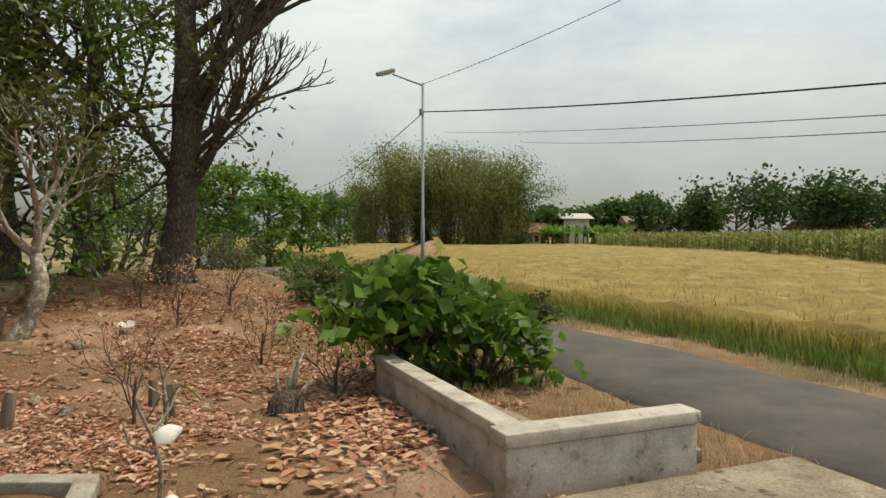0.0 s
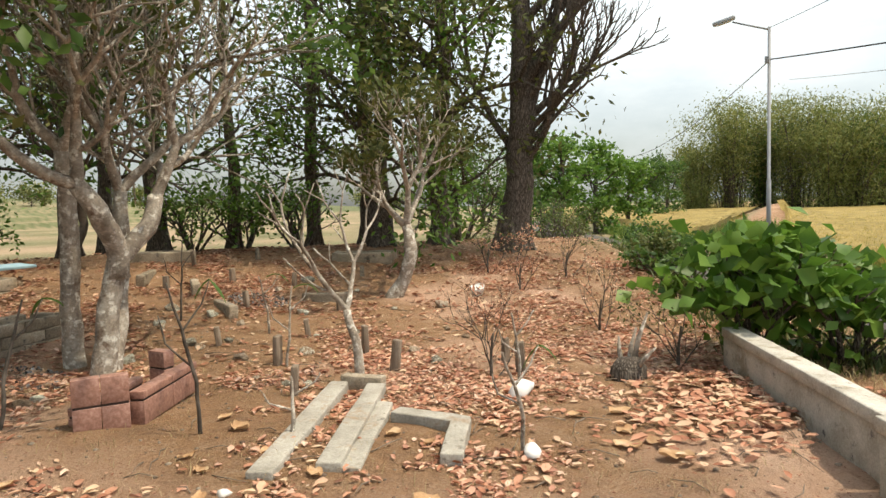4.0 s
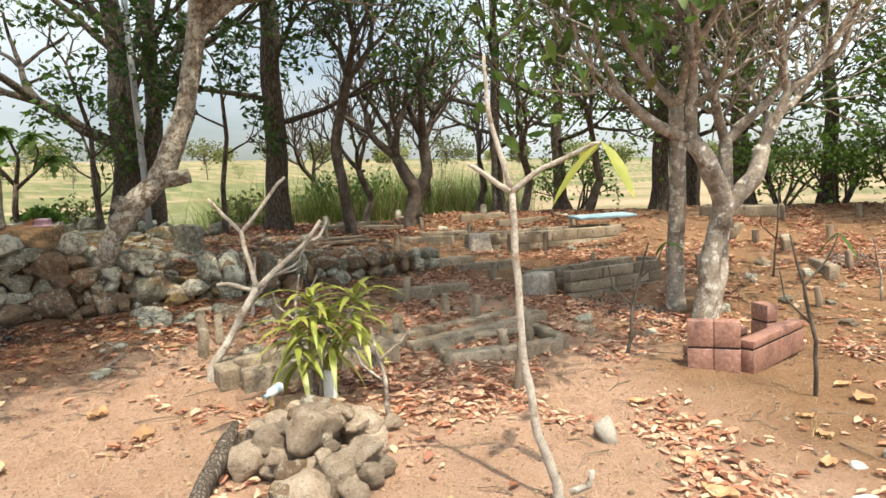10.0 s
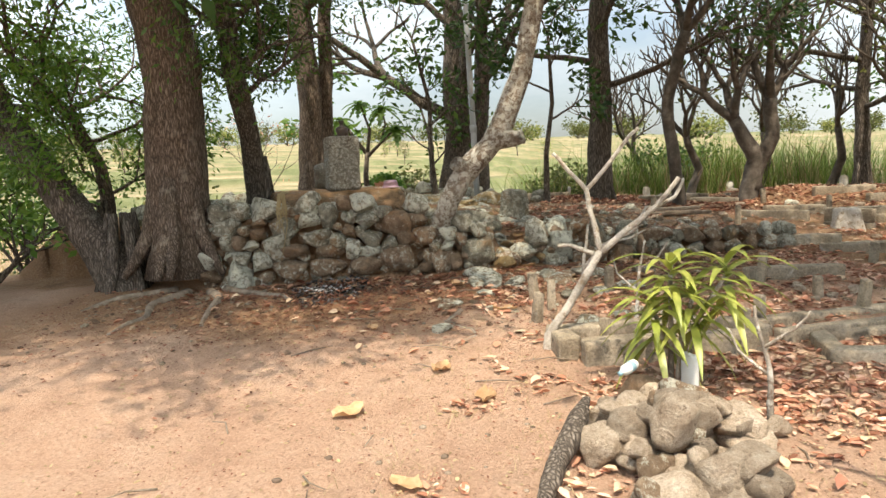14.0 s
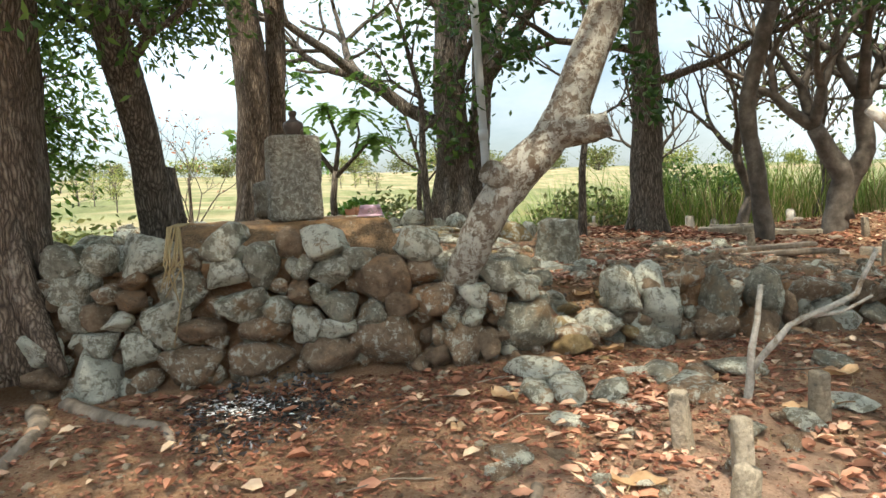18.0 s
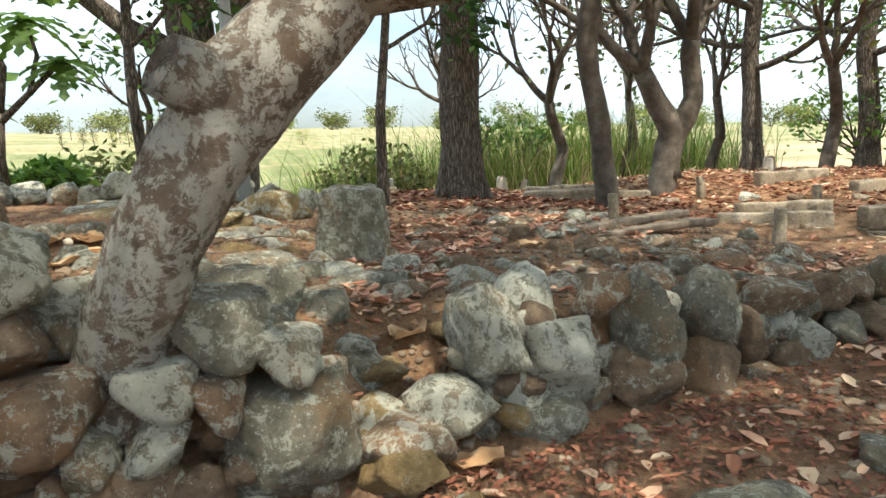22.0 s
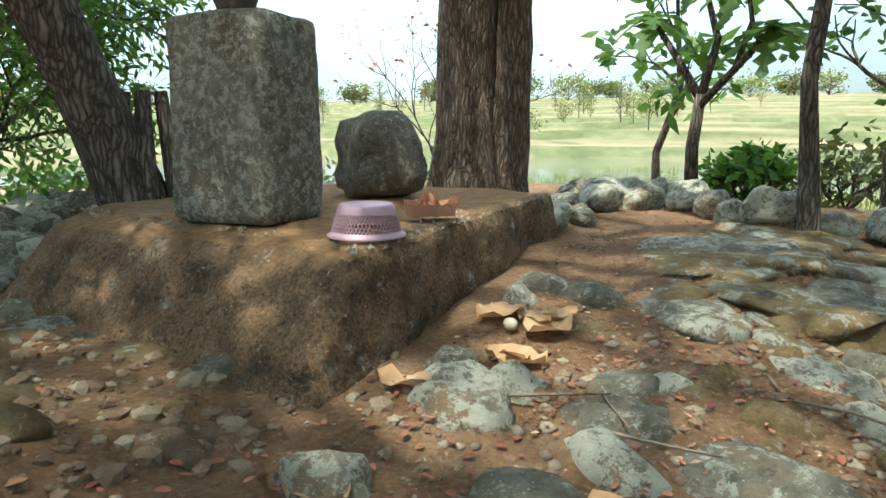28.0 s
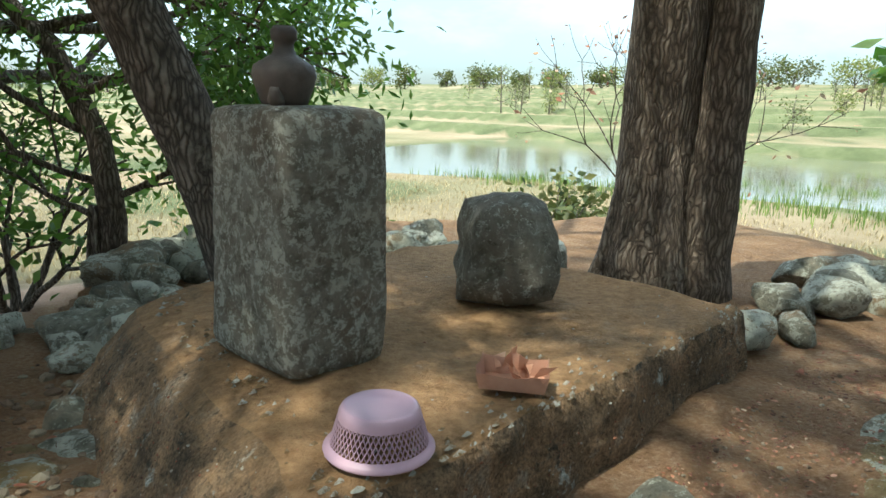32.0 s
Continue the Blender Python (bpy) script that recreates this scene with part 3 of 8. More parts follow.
def part(name, shape, material, parent=None, label="", smooth=True):
    """One mesh object under a thing or a part; shape: a Shape or mesh data."""
    me = shape.data(name, material, smooth) if isinstance(shape, Shape) else shape
    ob = new(name, me)
    if parent:
        ob.parent = parent
    if label:
        ob["label"] = label
    return ob


def thing(name, at, label, category, group="", kind="", turn=0.0):
    ob = new(name)
    ob.matrix_basis = pose(*at, 0, 0, turn)
    ob.empty_display_size = 0.1
    return tagged(ob, label, category, group, kind)


def smooth_box(sx, sy, sz, bevel=0.02, rough=0.0, cuts=0, seed=0, taper=1.0):
    """A box on z = 0 with rounded, slightly uneven edges, as a bmesh turned into a Shape."""
    bm = bmesh.new()
    bmesh.ops.create_cube(bm, size=1.0)
    for v in bm.verts:
        k = taper if v.co.z > 0 else 1.0
        v.co = Vector((v.co.x * sx * k, v.co.y * sy * k, (v.co.z + 0.5) * sz))
    if bevel:
        bmesh.ops.bevel(bm, geom=list(bm.edges), offset=bevel, segments=2, affect="EDGES", profile=0.5)
    if cuts:
        bmesh.ops.subdivide_edges(bm, edges=[e for e in bm.edges if e.calc_length() > min(sx, sy, sz) * 0.35], cuts=cuts, use_grid_fill=True)
    if rough:
        for v in bm.verts:
            d = noise.noise_vector(v.co * 3.1 + Vector((seed * 7.3, seed * 1.7, seed * 4.1)))
            d2 = noise.noise_vector(v.co * 11 + Vector((seed * 2.3, seed, seed)))
            v.co += d * rough + d2 * rough * 0.35
    s = Shape()
    bm.verts.index_update()
    s.v = [v.co.copy() for v in bm.verts]
    s.f = [tuple(v.index for v in f.verts) for f in bm.faces]
    bm.free()
    return s


def rock_shape(seed, sub=3, boxy=0.7, cut=(0.28, 0.42)):
    """A rounded field stone about 1 across, resting round its middle."""
    bm = bmesh.new()
    bmesh.ops.create_icosphere(bm, subdivisions=sub, radius=0.5)
    off = Vector((seed * 3.7, seed * 9.1, seed * 5.3))
    rnd = random.Random(seed)
    cuts = [(Vector((rnd.gauss(0, 1), rnd.gauss(0, 1), rnd.gauss(0, 1))).normalized(), rnd.uniform(*cut)) for _ in range(11)]
    for v in bm.verts:
        c = v.co
        m = max(abs(c.x), abs(c.y), abs(c.z))
        c = c.lerp(c * (0.42 / m), boxy * 0.55)
        for nrm, d in cuts:
            over = c.dot(nrm) - d
            if over > 0:
                c = c - nrm * over * 0.95
        c = c * (1.08 + 0.15 * noise.noise(c * 2.0 + off) + 0.09 * noise.noise(c * 4.6 + off) + 0.06 * noise.noise(c * 11.0 + off) + (0.03 * noise.noise(c * 23.0 + off) if sub > 3 else 0))
        v.co = c
    s = Shape()
    bm.verts.index_update()
    s.v = [v.co.copy() for v in bm.verts]
    s.f = [tuple(v.index for v in f.verts) for f in bm.faces]
    bm.free()
    return s


def lerp_table(x, table):
    return np.interp(x, [a for a, _ in table], [b for _, b in table])


def step(a, b, x):
    t = np.clip((x - a) / (b - a), 0, 1)
    return t * t * (3 - 2 * t)


# ---- lie of the land ----
WALL = [(-7.2, -8.45), (-6.5, -8.6), (-5.0, -8.75), (-4.13, -8.9), (-2.5, -9.3), (-1.79, -9.52), (-0.75, -9.95), (-0.2, -10.1), (1.0, -10.45), (3.2, -11.3)]
ROAD = [(7.5, 0.0), (5.8, 3.5), (4.1, 7.6), (2.75, 11.2), (0.6, 15.5), (-4.6, 26.0), (-11.5, 39.0), (-22.0, 62.0), (-60.0, 140.0)]


def wall_x(y):
    return lerp_table(y, WALL)


def road_gap(x, y):
    """Distance from the road's middle line."""
    best = np.full(np.shape(x), 1e9)
    for (ax, ay), (bx, by) in zip(ROAD, ROAD[1:]):
        dx, dy = bx - ax, by - ay
        t = np.clip(((x - ax) * dx + (y - ay) * dy) / (dx * dx + dy * dy), 0, 1)
        best = np.minimum(best, np.hypot(x - ax - t * dx, y - ay - t * dy))
    return best


def wave(x, y, s, k=0.0):
    return np.sin(x * s + 1.3 * np.sin(y * s * 0.7 + k)) * np.cos(y * s * 1.1 + 0.9 * np.sin(x * s * 0.6 + 2 * k))


def pond(x, y):
    """1 inside the flooded paddy."""
    u, v = -(x + 9) * 0.70 - (y + 1.5) * 0.714, (x + 9) * 0.714 - (y + 1.5) * 0.70
    u = u + 1.5 * wave(x, y, 0.16, 2) + 2.5 * wave(x, y, 0.07)
    return step(22.5, 24.5, u) * step(66, 63, u) * step(-44, -40, v) * step(24, 20, v)


def land(x, y):
    x, y = np.asarray(x, float), np.asarray(y, float)
    r = np.hypot(x, y)
    z = -0.05 - 0.022 * np.clip(y, -2, 8)
    slope_x = 0.065 * np.clip(-x - 4.5, 0, 6)
    mound = 1.05 * step(8.5, 18, r) * step(-0.5, -4.0, x - 0.12 * y)
    z = z + slope_x * step(5, 2, y) + mound * step(1, 5, y)
    # terrace behind the dry stone wall
    back = wall_x(y) - x
    top = 0.70 + 0.055 * np.clip(back, 0, 3.5) + 0.24 * step(-1.2, -3.2, y) - 0.10 * np.clip(y, 0, 2.5)
    top = top + 0.16 * step(-2.2, -2.9, y) * step(1.1, 0.2, back)
    rise = step(0.05, 0.28, back)
    notch = np.exp(-(((y + 1.28) / 0.36) ** 4))
    rise = rise * (1 - notch) + notch * step(-0.15, 0.95, back)
    on = rise * np.where(x > -9.6, step(-6.0, -5.3, y), step(-8.8, -7.8, y)) * step(4.5, 2.0, y)
    z = np.where(z < top, z + (top - z) * on, z)
    # the burial ground ends, the fields lie lower
    edge = np.maximum.reduce([step(-15.2 - 0.9 * np.clip(y + 2, 0, 9), -20.5 - 0.9 * np.clip(y + 2, 0, 9), x), step(-8.0, -12.0, y) * step(-5, -9, x), step(17.5, 27, r) * step(-1, -4, x)])
    z = z * (1 - edge) + edge * (-0.1)
    # flooded paddy
    z = z - 0.35 * pond(x, y)
    # road verge
    g = road_gap(x, y)
    z = z + (-0.30 - z) * step(4.2, 1.9, g)
    z = np.where((x > 0) & (y > 4), np.minimum(z, -0.28), z)
    # stepped paddies that climb to the west
    s = -0.87 * x - 0.5 * y + 3.0 * wave(x, y, 0.021) + 1.2 * wave(x, y, 0.06, 1)
    climb = np.clip(s - 62, 0, None) / 17.0
    fl = np.floor(climb)
    paddy = (fl + step(0.0, 0.14, climb - fl)) * 1.05
    z = z + np.where(s > 62, np.minimum(paddy, 26), 0)
    # low relief
    z = z + 0.025 * wave(x, y, 1.9) + 0.012 * wave(x, y, 5.3, 2) * step(60, 20, r)
    z = z + 0.01 * wave(x, y, 11, 1) * step(25, 12, r)
    return z


GX, GY, GS = -26.0, -15.0, 0.05
gxs, gys = np.meshgrid(GX + GS * np.arange(621), GY + GS * np.arange(721), indexing="ij")
GRID = land(gxs, gys).tolist()


def gz(x, y):
    """Height of the ground, read between the knots of a fine grid."""
    u, v = (x - GX) / GS, (y - GY) / GS
    i, j = int(u), int(v)
    if u < 0 or v < 0 or i >= 620 or j >= 720:
        return float(land(x, y))
    u, v = u - i, v - j
    a, b = GRID[i], GRID[i + 1]
    return (a[j] * (1 - v) + a[j + 1] * v) * (1 - u) + (b[j] * (1 - v) + b[j + 1] * v) * u


def make_ground():
    cx, cy = -8.0, 0.0
    radii = np.concatenate([np.arange(0.06, 14, 0.11), np.arange(14, 32, 0.42), np.arange(32, 120, 1.7), np.arange(120, 330, 3.2), np.geomspace(335, 3500, 22)])
    n = 672
    a = np.linspace(0, math.tau, n, endpoint=False)
    x = cx + radii[:, None] * np.cos(a)
    y = cy + radii[:, None] * np.sin(a)
    z = land(x, y)
    verts = np.stack([x, y, z], -1).reshape(-1, 3)
    i, k = np.meshgrid(np.arange(len(radii) - 1), np.arange(n), indexing="ij")
    k2 = (k + 1) % n
    faces = np.stack([i * n + k, (i + 1) * n + k, (i + 1) * n + k2, i * n + k2], -1).reshape(-1, 4)
    me = bpy.data.meshes.new("ground")
    me.vertices.add(len(verts))
    me.vertices.foreach_set("co", verts.ravel())
    me.loops.add(faces.size)
    me.loops.foreach_set("vertex_index", faces.ravel())
    me.polygons.add(len(faces))
    me.polygons.foreach_set("loop_start", np.arange(len(faces)) * 4)
    me.polygons.foreach_set("use_smooth", np.ones(len(faces), bool))
    me.update()
    me.validate()
    X, Y = verts[:, 0], verts[:, 1]
    r = np.hypot(X, Y)
    rag = 1.2 * wave(X, Y, 0.8) + 0.7 * wave(X, Y, 2.3, 1)
    inside = np.maximum.reduce([step(-18.5 - 0.9 * np.clip(Y + 2, 0, 9), -21.5 - 0.9 * np.clip(Y + 2, 0, 9), X + rag), step(-9.2, -11.0, Y + 0.6 * rag) * np.maximum(step(-4, -8, X), step(-14, -20, Y)), step(17, 20, r + rag) * step(-1, -4, X)])
    dry = inside * (0.75 + 0.25 * wave(X, Y, 0.2))
    s = -0.87 * X - 0.5 * Y + 3.0 * wave(X, Y, 0.021) + 1.2 * wave(X, Y, 0.06, 1)
    climb = np.clip(s - 62, 0, None) / 17.0
    fr = climb - np.floor(climb)
    riser = np.where(s > 62, step(0.22, 0.14, fr), 0) + 0.35 * step(0.35, 0.8, wave(X, Y, 0.05, 3)) * (r > 45)
    near_green = inside * (1 - 0.5 * step(0.3, 0.9, wave(X, Y, 1.1))) * step(0.1, 0.6, wave(X, Y, 0.33, 2)) * step(45, 30, r)
    shore = (np.clip(4 * pond(X, Y) * (1 - pond(X, Y)), 0, 1))
    green = np.clip(np.maximum.reduce([riser * inside, near_green, shore]), 0, 1)
    g = road_gap(X, Y)
    verge = step(5.5, 2.6, g) * step(1.6, 1.9, g) * step(-0.2, 0.5, wave(X, Y, 0.9, 4)) * (r > 9)
    green = np.maximum(green, 0.7 * verge)
    far = step(330, 600, r)
    green = np.maximum(green, far)
    moss = step(0.15, 0.45, wall_x(Y) - X) * step(3.0, 0.5, Y) * step(-10, -8, Y) * (1 - inside)
    # brown mound soil; behind the wall the darker tone stands in for tree shade
    mound_soil_shade = 1.0 * step(3, 5, r) * np.maximum(step(2.2, 3.6, Y + 0.4 * rag) * step(-0.5, 0.5, wave(X, Y, 0.7, 5) + 0.5 * wave(X, Y, 2.1, 2) + 0.7), 1.3 * step(-9.6, -10.6, X)) * (1 - inside)
    # red-brown crumbs before the wall, with the tree shade there put into the tone
    foot = step(-2.9, -1.3, wall_x(Y) - X + 0.5 * rag) * step(2.8, 1.4, Y) * step(-7.5, -6, Y)
    moss = np.maximum.reduce([moss, mound_soil_shade, 0.9 * foot, np.exp(-(((Y + 1.25) / 0.5) ** 4 + ((X + 9.9) / 0.9) ** 4))])
    cover = np.stack([np.clip(dry, 0, 1), np.clip(green, 0, 1), np.clip(moss, 0, 1), np.ones_like(r)], -1)
    at = me.color_attributes.new("cover", "FLOAT_COLOR", "POINT")
    at.data.foreach_set("color", cover.ravel().astype(np.float32))
    me.materials.append(M_GROUND)
    return tagged(new("ground", me), "brown soil of the burial ground running out into dry paddies", "ground", kind="structure")


make_ground()


def make_road():
    s = Shape()
    pts = []
    for (ax, ay), (bx, by) in zip(ROAD, ROAD[1:]):
        n = max(2, int(math.hypot(bx - ax, by - ay) / 1.0))
        pts += [(ax + (bx - ax) * k / n, ay + (by - ay) * k / n) for k in range(n)]
    for _ in range(4):
        pts = [pts[0]] + [((a[0] + 2 * b[0] + c[0]) / 4, (a[1] + 2 * b[1] + c[1]) / 4) for a, b, c in zip(pts, pts[1:], pts[2:])] + [pts[-1]]
    for i, p in enumerate(pts):
        q, o = pts[min(i + 1, len(pts) - 1)], pts[max(i - 1, 0)]
        d = Vector((q[0] - o[0], q[1] - o[1])).normalized()
        for w, dz in ((-1.42, -0.06), (-1.36, 0.015), (-0.5, 0.05), (0.5, 0.05), (1.36, 0.015), (1.42, -0.06)):
            w2 = w + 0.05 * math.sin(i * 1.7) * (abs(w) > 1) + 0.03 * math.sin(i * 4.1)
            s.v.append(Vector((p[0] - d.y * w2, p[1] + d.x * w2, -0.25 + dz)))
    for i in range(len(pts) - 1):
        for k in range(5):
            a = i * 6 + k
            s.f.append((a, a + 1, a + 7, a + 6))
    return tagged(part("road", s, M_ASPHALT), "narrow grey asphalt village road with crumbling edges", "road", kind="structure")


make_road()


# ---- trees ----
def limb(rnd, start, way, length, r0, r1, n=6, wander=0.12, lift=0.0):
    """Points and radii of one limb that wanders from its line."""
    p, d = Vector(start), Vector(way).normalized()
    pts, radii = [p.copy()], [r0]
    for i in range(1, n + 1):
        d = (d + Vector((rnd.uniform(-1, 1), rnd.uniform(-1, 1), rnd.uniform(-1, 1))) * wander + Vector((0, 0, lift))).normalized()
        p = p + d * length / n
        pts.append(p.copy())
        radii.append(r0 + (r1 - r0) * i / n)
    return pts, radii, d


def turned(d, angle, spin):
    """d turned away from itself by angle, about a direction set by spin."""
    d = Vector(d).normalized()
    u = d.orthogonal().normalized()
    w = d.cross(u)
    side = u * math.cos(spin) + w * math.sin(spin)
    return (d * math.cos(angle) + side * math.sin(angle)).normalized()


BOUND = [None]  # crown cut to keep its shade inside a set edge: foot of the tree, and how far its shade may reach


def grow(rnd, wood, tips, start, way, length, r, level, spread=0.6, ratio=0.72, kids=(2, 3), lift=0.05, wander=0.12, sides=6, shrink=0.62):
    if BOUND[0] and start[0] + BOUND[0][0] - 0.44 * (start[2] + BOUND[0][2]) > BOUND[0][3]:
        return
    pts, radii, d = limb(rnd, start, way, length, r, r * 0.72, 4 if level > 1 else 3, wander, lift)
    wood.tube(pts, radii, max(3, sides if level > 2 else sides - 2), cap=level <= 1)
    if level <= 1:
        tips.append((pts[-1], d, length))
        if level <= 1 and len(pts) > 2:
            tips.append((pts[-2], d, length))
        return
    spin = rnd.uniform(0, math.tau)
    n = rnd.randint(*kids)
    for k in range(n):
        w = turned(d, spread * rnd.uniform(0.55, 1.15), spin + math.tau * k / n + rnd.uniform(-0.4, 0.4))
        grow(rnd, wood, tips, pts[-1], w, length * ratio * rnd.uniform(0.8, 1.2), r * shrink * rnd.uniform(0.9, 1.1), level - 1, spread, ratio, kids, lift, wander, sides, shrink)
    if level > 2 and rnd.random() < 0.5:
        w = turned(d, spread * 1.3, rnd.uniform(0, math.tau))
        grow(rnd, wood, tips, pts[len(pts) // 2], w, length * ratio * 0.8, r * shrink * 0.7, level - 2, spread, ratio, kids, lift, wander, sides, shrink)


def foliage(rnd, tips, per, size, radius, droop=0.3, narrow=0.45, gaps=0.0, thin_west=-99.0):
    """Small folded leaves in loose clumps round the twig ends."""
    s = Shape()
    for p, d, _ in tips:
        if gaps and noise.noise(p * 0.75 + Vector((24.0, 48.0, 0))) > (gaps if p.x - 0.44 * p.z > thin_west else gaps - 0.94):
            continue
        for _ in range(per):
            o = Vector((rnd.gauss(0, 1), rnd.gauss(0, 1), rnd.gauss(0, 0.8))) * radius * 0.5
            a = (Vector((rnd.uniform(-1, 1), rnd.uniform(-1, 1), rnd.uniform(-0.7, 0.7) - droop)) + d * 0.4).normalized() * size * rnd.uniform(0.6, 1.3)
            c = a.cross(Vector((rnd.uniform(-1, 1), rnd.uniform(-1, 1), rnd.uniform(-1, 1))))
            if c.length < 1e-6:
                continue
            s.leaf(p + o, a, c.normalized() * a.length * narrow)
    return s


# openings in the crowns through which the sun reaches the ground: place, height, breadth
SUNNY = [(-9.75, -1.95, 0.95, 0.3), (-11.18, -1.96, 1.0, 0.22), (-10.65, -1.5, 0.9, 0.25), (-10.1, -1.2, 0.6, 0.5), (-9.75, -1.3, 0.45, 0.35), (-9.5, -0.8, 0.4, 0.35), (-9.3, -1.9, 0.6, 0.3), (-8.7, -0.9, 0.1, 0.4), (-10.6, -3.58, 1.38, 0.2), (-11.4, -3.42, 1.38, 0.25), (-12.9, -4.6, 1.38, 0.35), (-11.5, -4.1, 1.38, 0.2), (-9.75, -3.4, 0.95, 0.6), (-10.2, -4.0, 1.1, 0.5), (-9.9, -2.9, 1.0, 0.25), (-8.0, -2.9, 0.2, 0.35), (-7.7, -1.6, 0.2, 0.35), (-8.5, -3.7, 0.2, 0.25), (-7.4, -3.8, 0.1, 0.3), (-8.6, -2.0, 0.2, 0.2), (-11.9, -2.6, 0.9, 0.3), (-10.1, 0.3, 0.5, 0.3)]


def leafy_tree(at, trunk, seed, label, bark, leaf, boughs, per=26, size=0.13, radius=0.55, levels=4, group="", spread=0.62, ratio=0.72, name="tree", flare=1.2, droop=0.3, bough_len=2.2, category="tree", kids=(2, 3), narrow=0.45, ribs=5, limit=None, lift=0.04, gaps=0.0, thin_west=-99.0, root_in=0.35):
    """trunk: points from the foot (relative) with radii. boughs: (height share, way, length, radius)."""
    rnd = random.Random(seed)
    root = thing(name, at, label, category, group)
    wood = Shape()
    pts = [Vector(p[:3]) for p in trunk]
    rad = [p[3] for p in trunk]
    fine, fr = [], []
    for i in range(len(pts) - 1):
        n = max(3, int((pts[i + 1] - pts[i]).length / 0.25))
        for k in range(n):
            t = k / n
            p = pts[i].lerp(pts[i + 1], t)
            rr = rad[i] + (rad[i + 1] - rad[i]) * t
            wob = noise.noise_vector(p * 0.9 + Vector((seed, 0, 0))) * rr * 0.35
            fine.append(p + wob * min(1, p.z))
            fr.append(rr * (1 + 0.10 * noise.noise(p * 2.7 + Vector((0, seed, 0)))) * (1 + (flare - 1) * math.exp(-max(0, p.z) / 0.25)))
    fine.append(pts[-1])
    fr.append(rad[-1])
    fine.insert(0, fine[0] + Vector((0, 0, -root_in)))
    fr.insert(0, fr[0] * 1.25)
    wood.tube(fine, fr, 20)
    n = len(fine)
    for i in range(n * 20):
        c, v = fine[i // 20], wood.v[i]
        q = Vector((v.x * 9, v.y * 9, v.z * 1.3 + seed))
        wood.v[i] = c + (v - c) * (1 + 0.10 * noise.noise(q) + 0.05 * noise.noise(q * 2.3))
    # ribs at the foot
    for k in range(ribs):
        a = math.tau * k / ribs + rnd.uniform(-0.4, 0.4)
        o = Vector((math.cos(a), math.sin(a), 0))
        r0 = rad[0]
        wood.tube([o * r0 * 0.55 + Vector((0, 0, 0.7 + r0)), o * r0 * 0.95 + Vector((0, 0, 0.22)), o * r0 * 1.45 + Vector((0, 0, -0.08)), o * r0 * 1.9 + Vector((0, 0, -0.3))], [r0 * 0.2, r0 * 0.3, r0 * 0.2, r0 * 0.1], 6)
    part("trunk", wood, bark, root)
    tips = []
    BOUND[0] = None if limit is None else (*at, limit)
    for share, way, length, r in boughs:
        branches = Shape()
        j = share * (len(fine) - 1)
        i = min(int(j), len(fine) - 2)
        p = fine[i].lerp(fine[i + 1], j - i)
        grow(rnd, branches, tips, p, way, length, r, levels, spread, ratio, kids, lift, 0.16, 7)
        part("limb", branches, bark, root)
    BOUND[0] = None
    if limit is not None:
        tips = [t for t in tips if t[0].x + at[0] - 0.44 * (t[0].z + at[2]) < limit + 0.5 * math.sin(3 * t[0].y)]
    for x, y, z, wide in SUNNY:
        tips = [t for t in tips if math.hypot(t[0].x + at[0] - x - 0.44 * (t[0].z + at[2] - z), t[0].y + at[1] - y - 0.11 * (t[0].z + at[2] - z)) > wide + 0.12]
    if leaf:
        part("crown", foliage(rnd, tips, per, size, radius, droop, narrow, gaps, thin_west), leaf, root)
    return root


def frangipani(at, stems, seed, label, bark, levels=6, length=0.75, r=0.09, spread=0.62, ratio=0.8, group="frangipani trees", leaf=None, shrink=0.68, per=0):
    """stems: each a list of points and radii from the foot up; blunt twigs fork from the top of each."""
    rnd = random.Random(seed)
    root = thing("frangipani_tree", at, label, "tree", group)
    tips = []
    for stem in stems:
        s = Shape()
        pts = [Vector(p[:3]) for p in stem]
        rad = [p[3] for p in stem]
        fine, fr = [], []
        for i in range(len(pts) - 1):
            for k in range(4):
                p = pts[i].lerp(pts[i + 1], k / 4)
                rr = rad[i] + (rad[i + 1] - rad[i]) * k / 4
                fine.append(p + noise.noise_vector(p * 2.2 + Vector((seed, 0, 0))) * rr * 0.5 * min(1, p.z * 2))
                fr.append(rr * (1 + 0.12 * noise.noise(p * 5 + Vector((seed, 3, 0)))))
        fine.append(pts[-1])
        fr.append(rad[-1])
        fine.insert(0, fine[0] + Vector((0, 0, -0.2)))
        fr.insert(0, fr[0] * 1.3)
        s.tube(fine, fr, 10)
        part("trunk", s, bark, root)
        d = (pts[-1] - pts[-2]).normalized()
        n = rnd.randint(2, 3)
        spin = rnd.uniform(0, math.tau)
        if levels:
            for k in range(n):
                branches = Shape()
                grow(rnd, branches, tips, pts[-1], turned(d, spread * rnd.uniform(0.7, 1.1), spin + math.tau * k / n), length * rnd.uniform(0.8, 1.2), rad[-1] * 0.8, levels, spread, ratio, (2, 2), 0.10, 0.14, 6, shrink)
                part("limb", branches, bark, root)
    if leaf and per:
        part("leaves", foliage(rnd, [t for t in tips if rnd.random() < 0.4], per, 0.2, 0.14, -0.2, 0.35), leaf, root)
    return root


def at_ground(x, y, dz=0.0):
    return (x, y, gz(x, y) + dz)


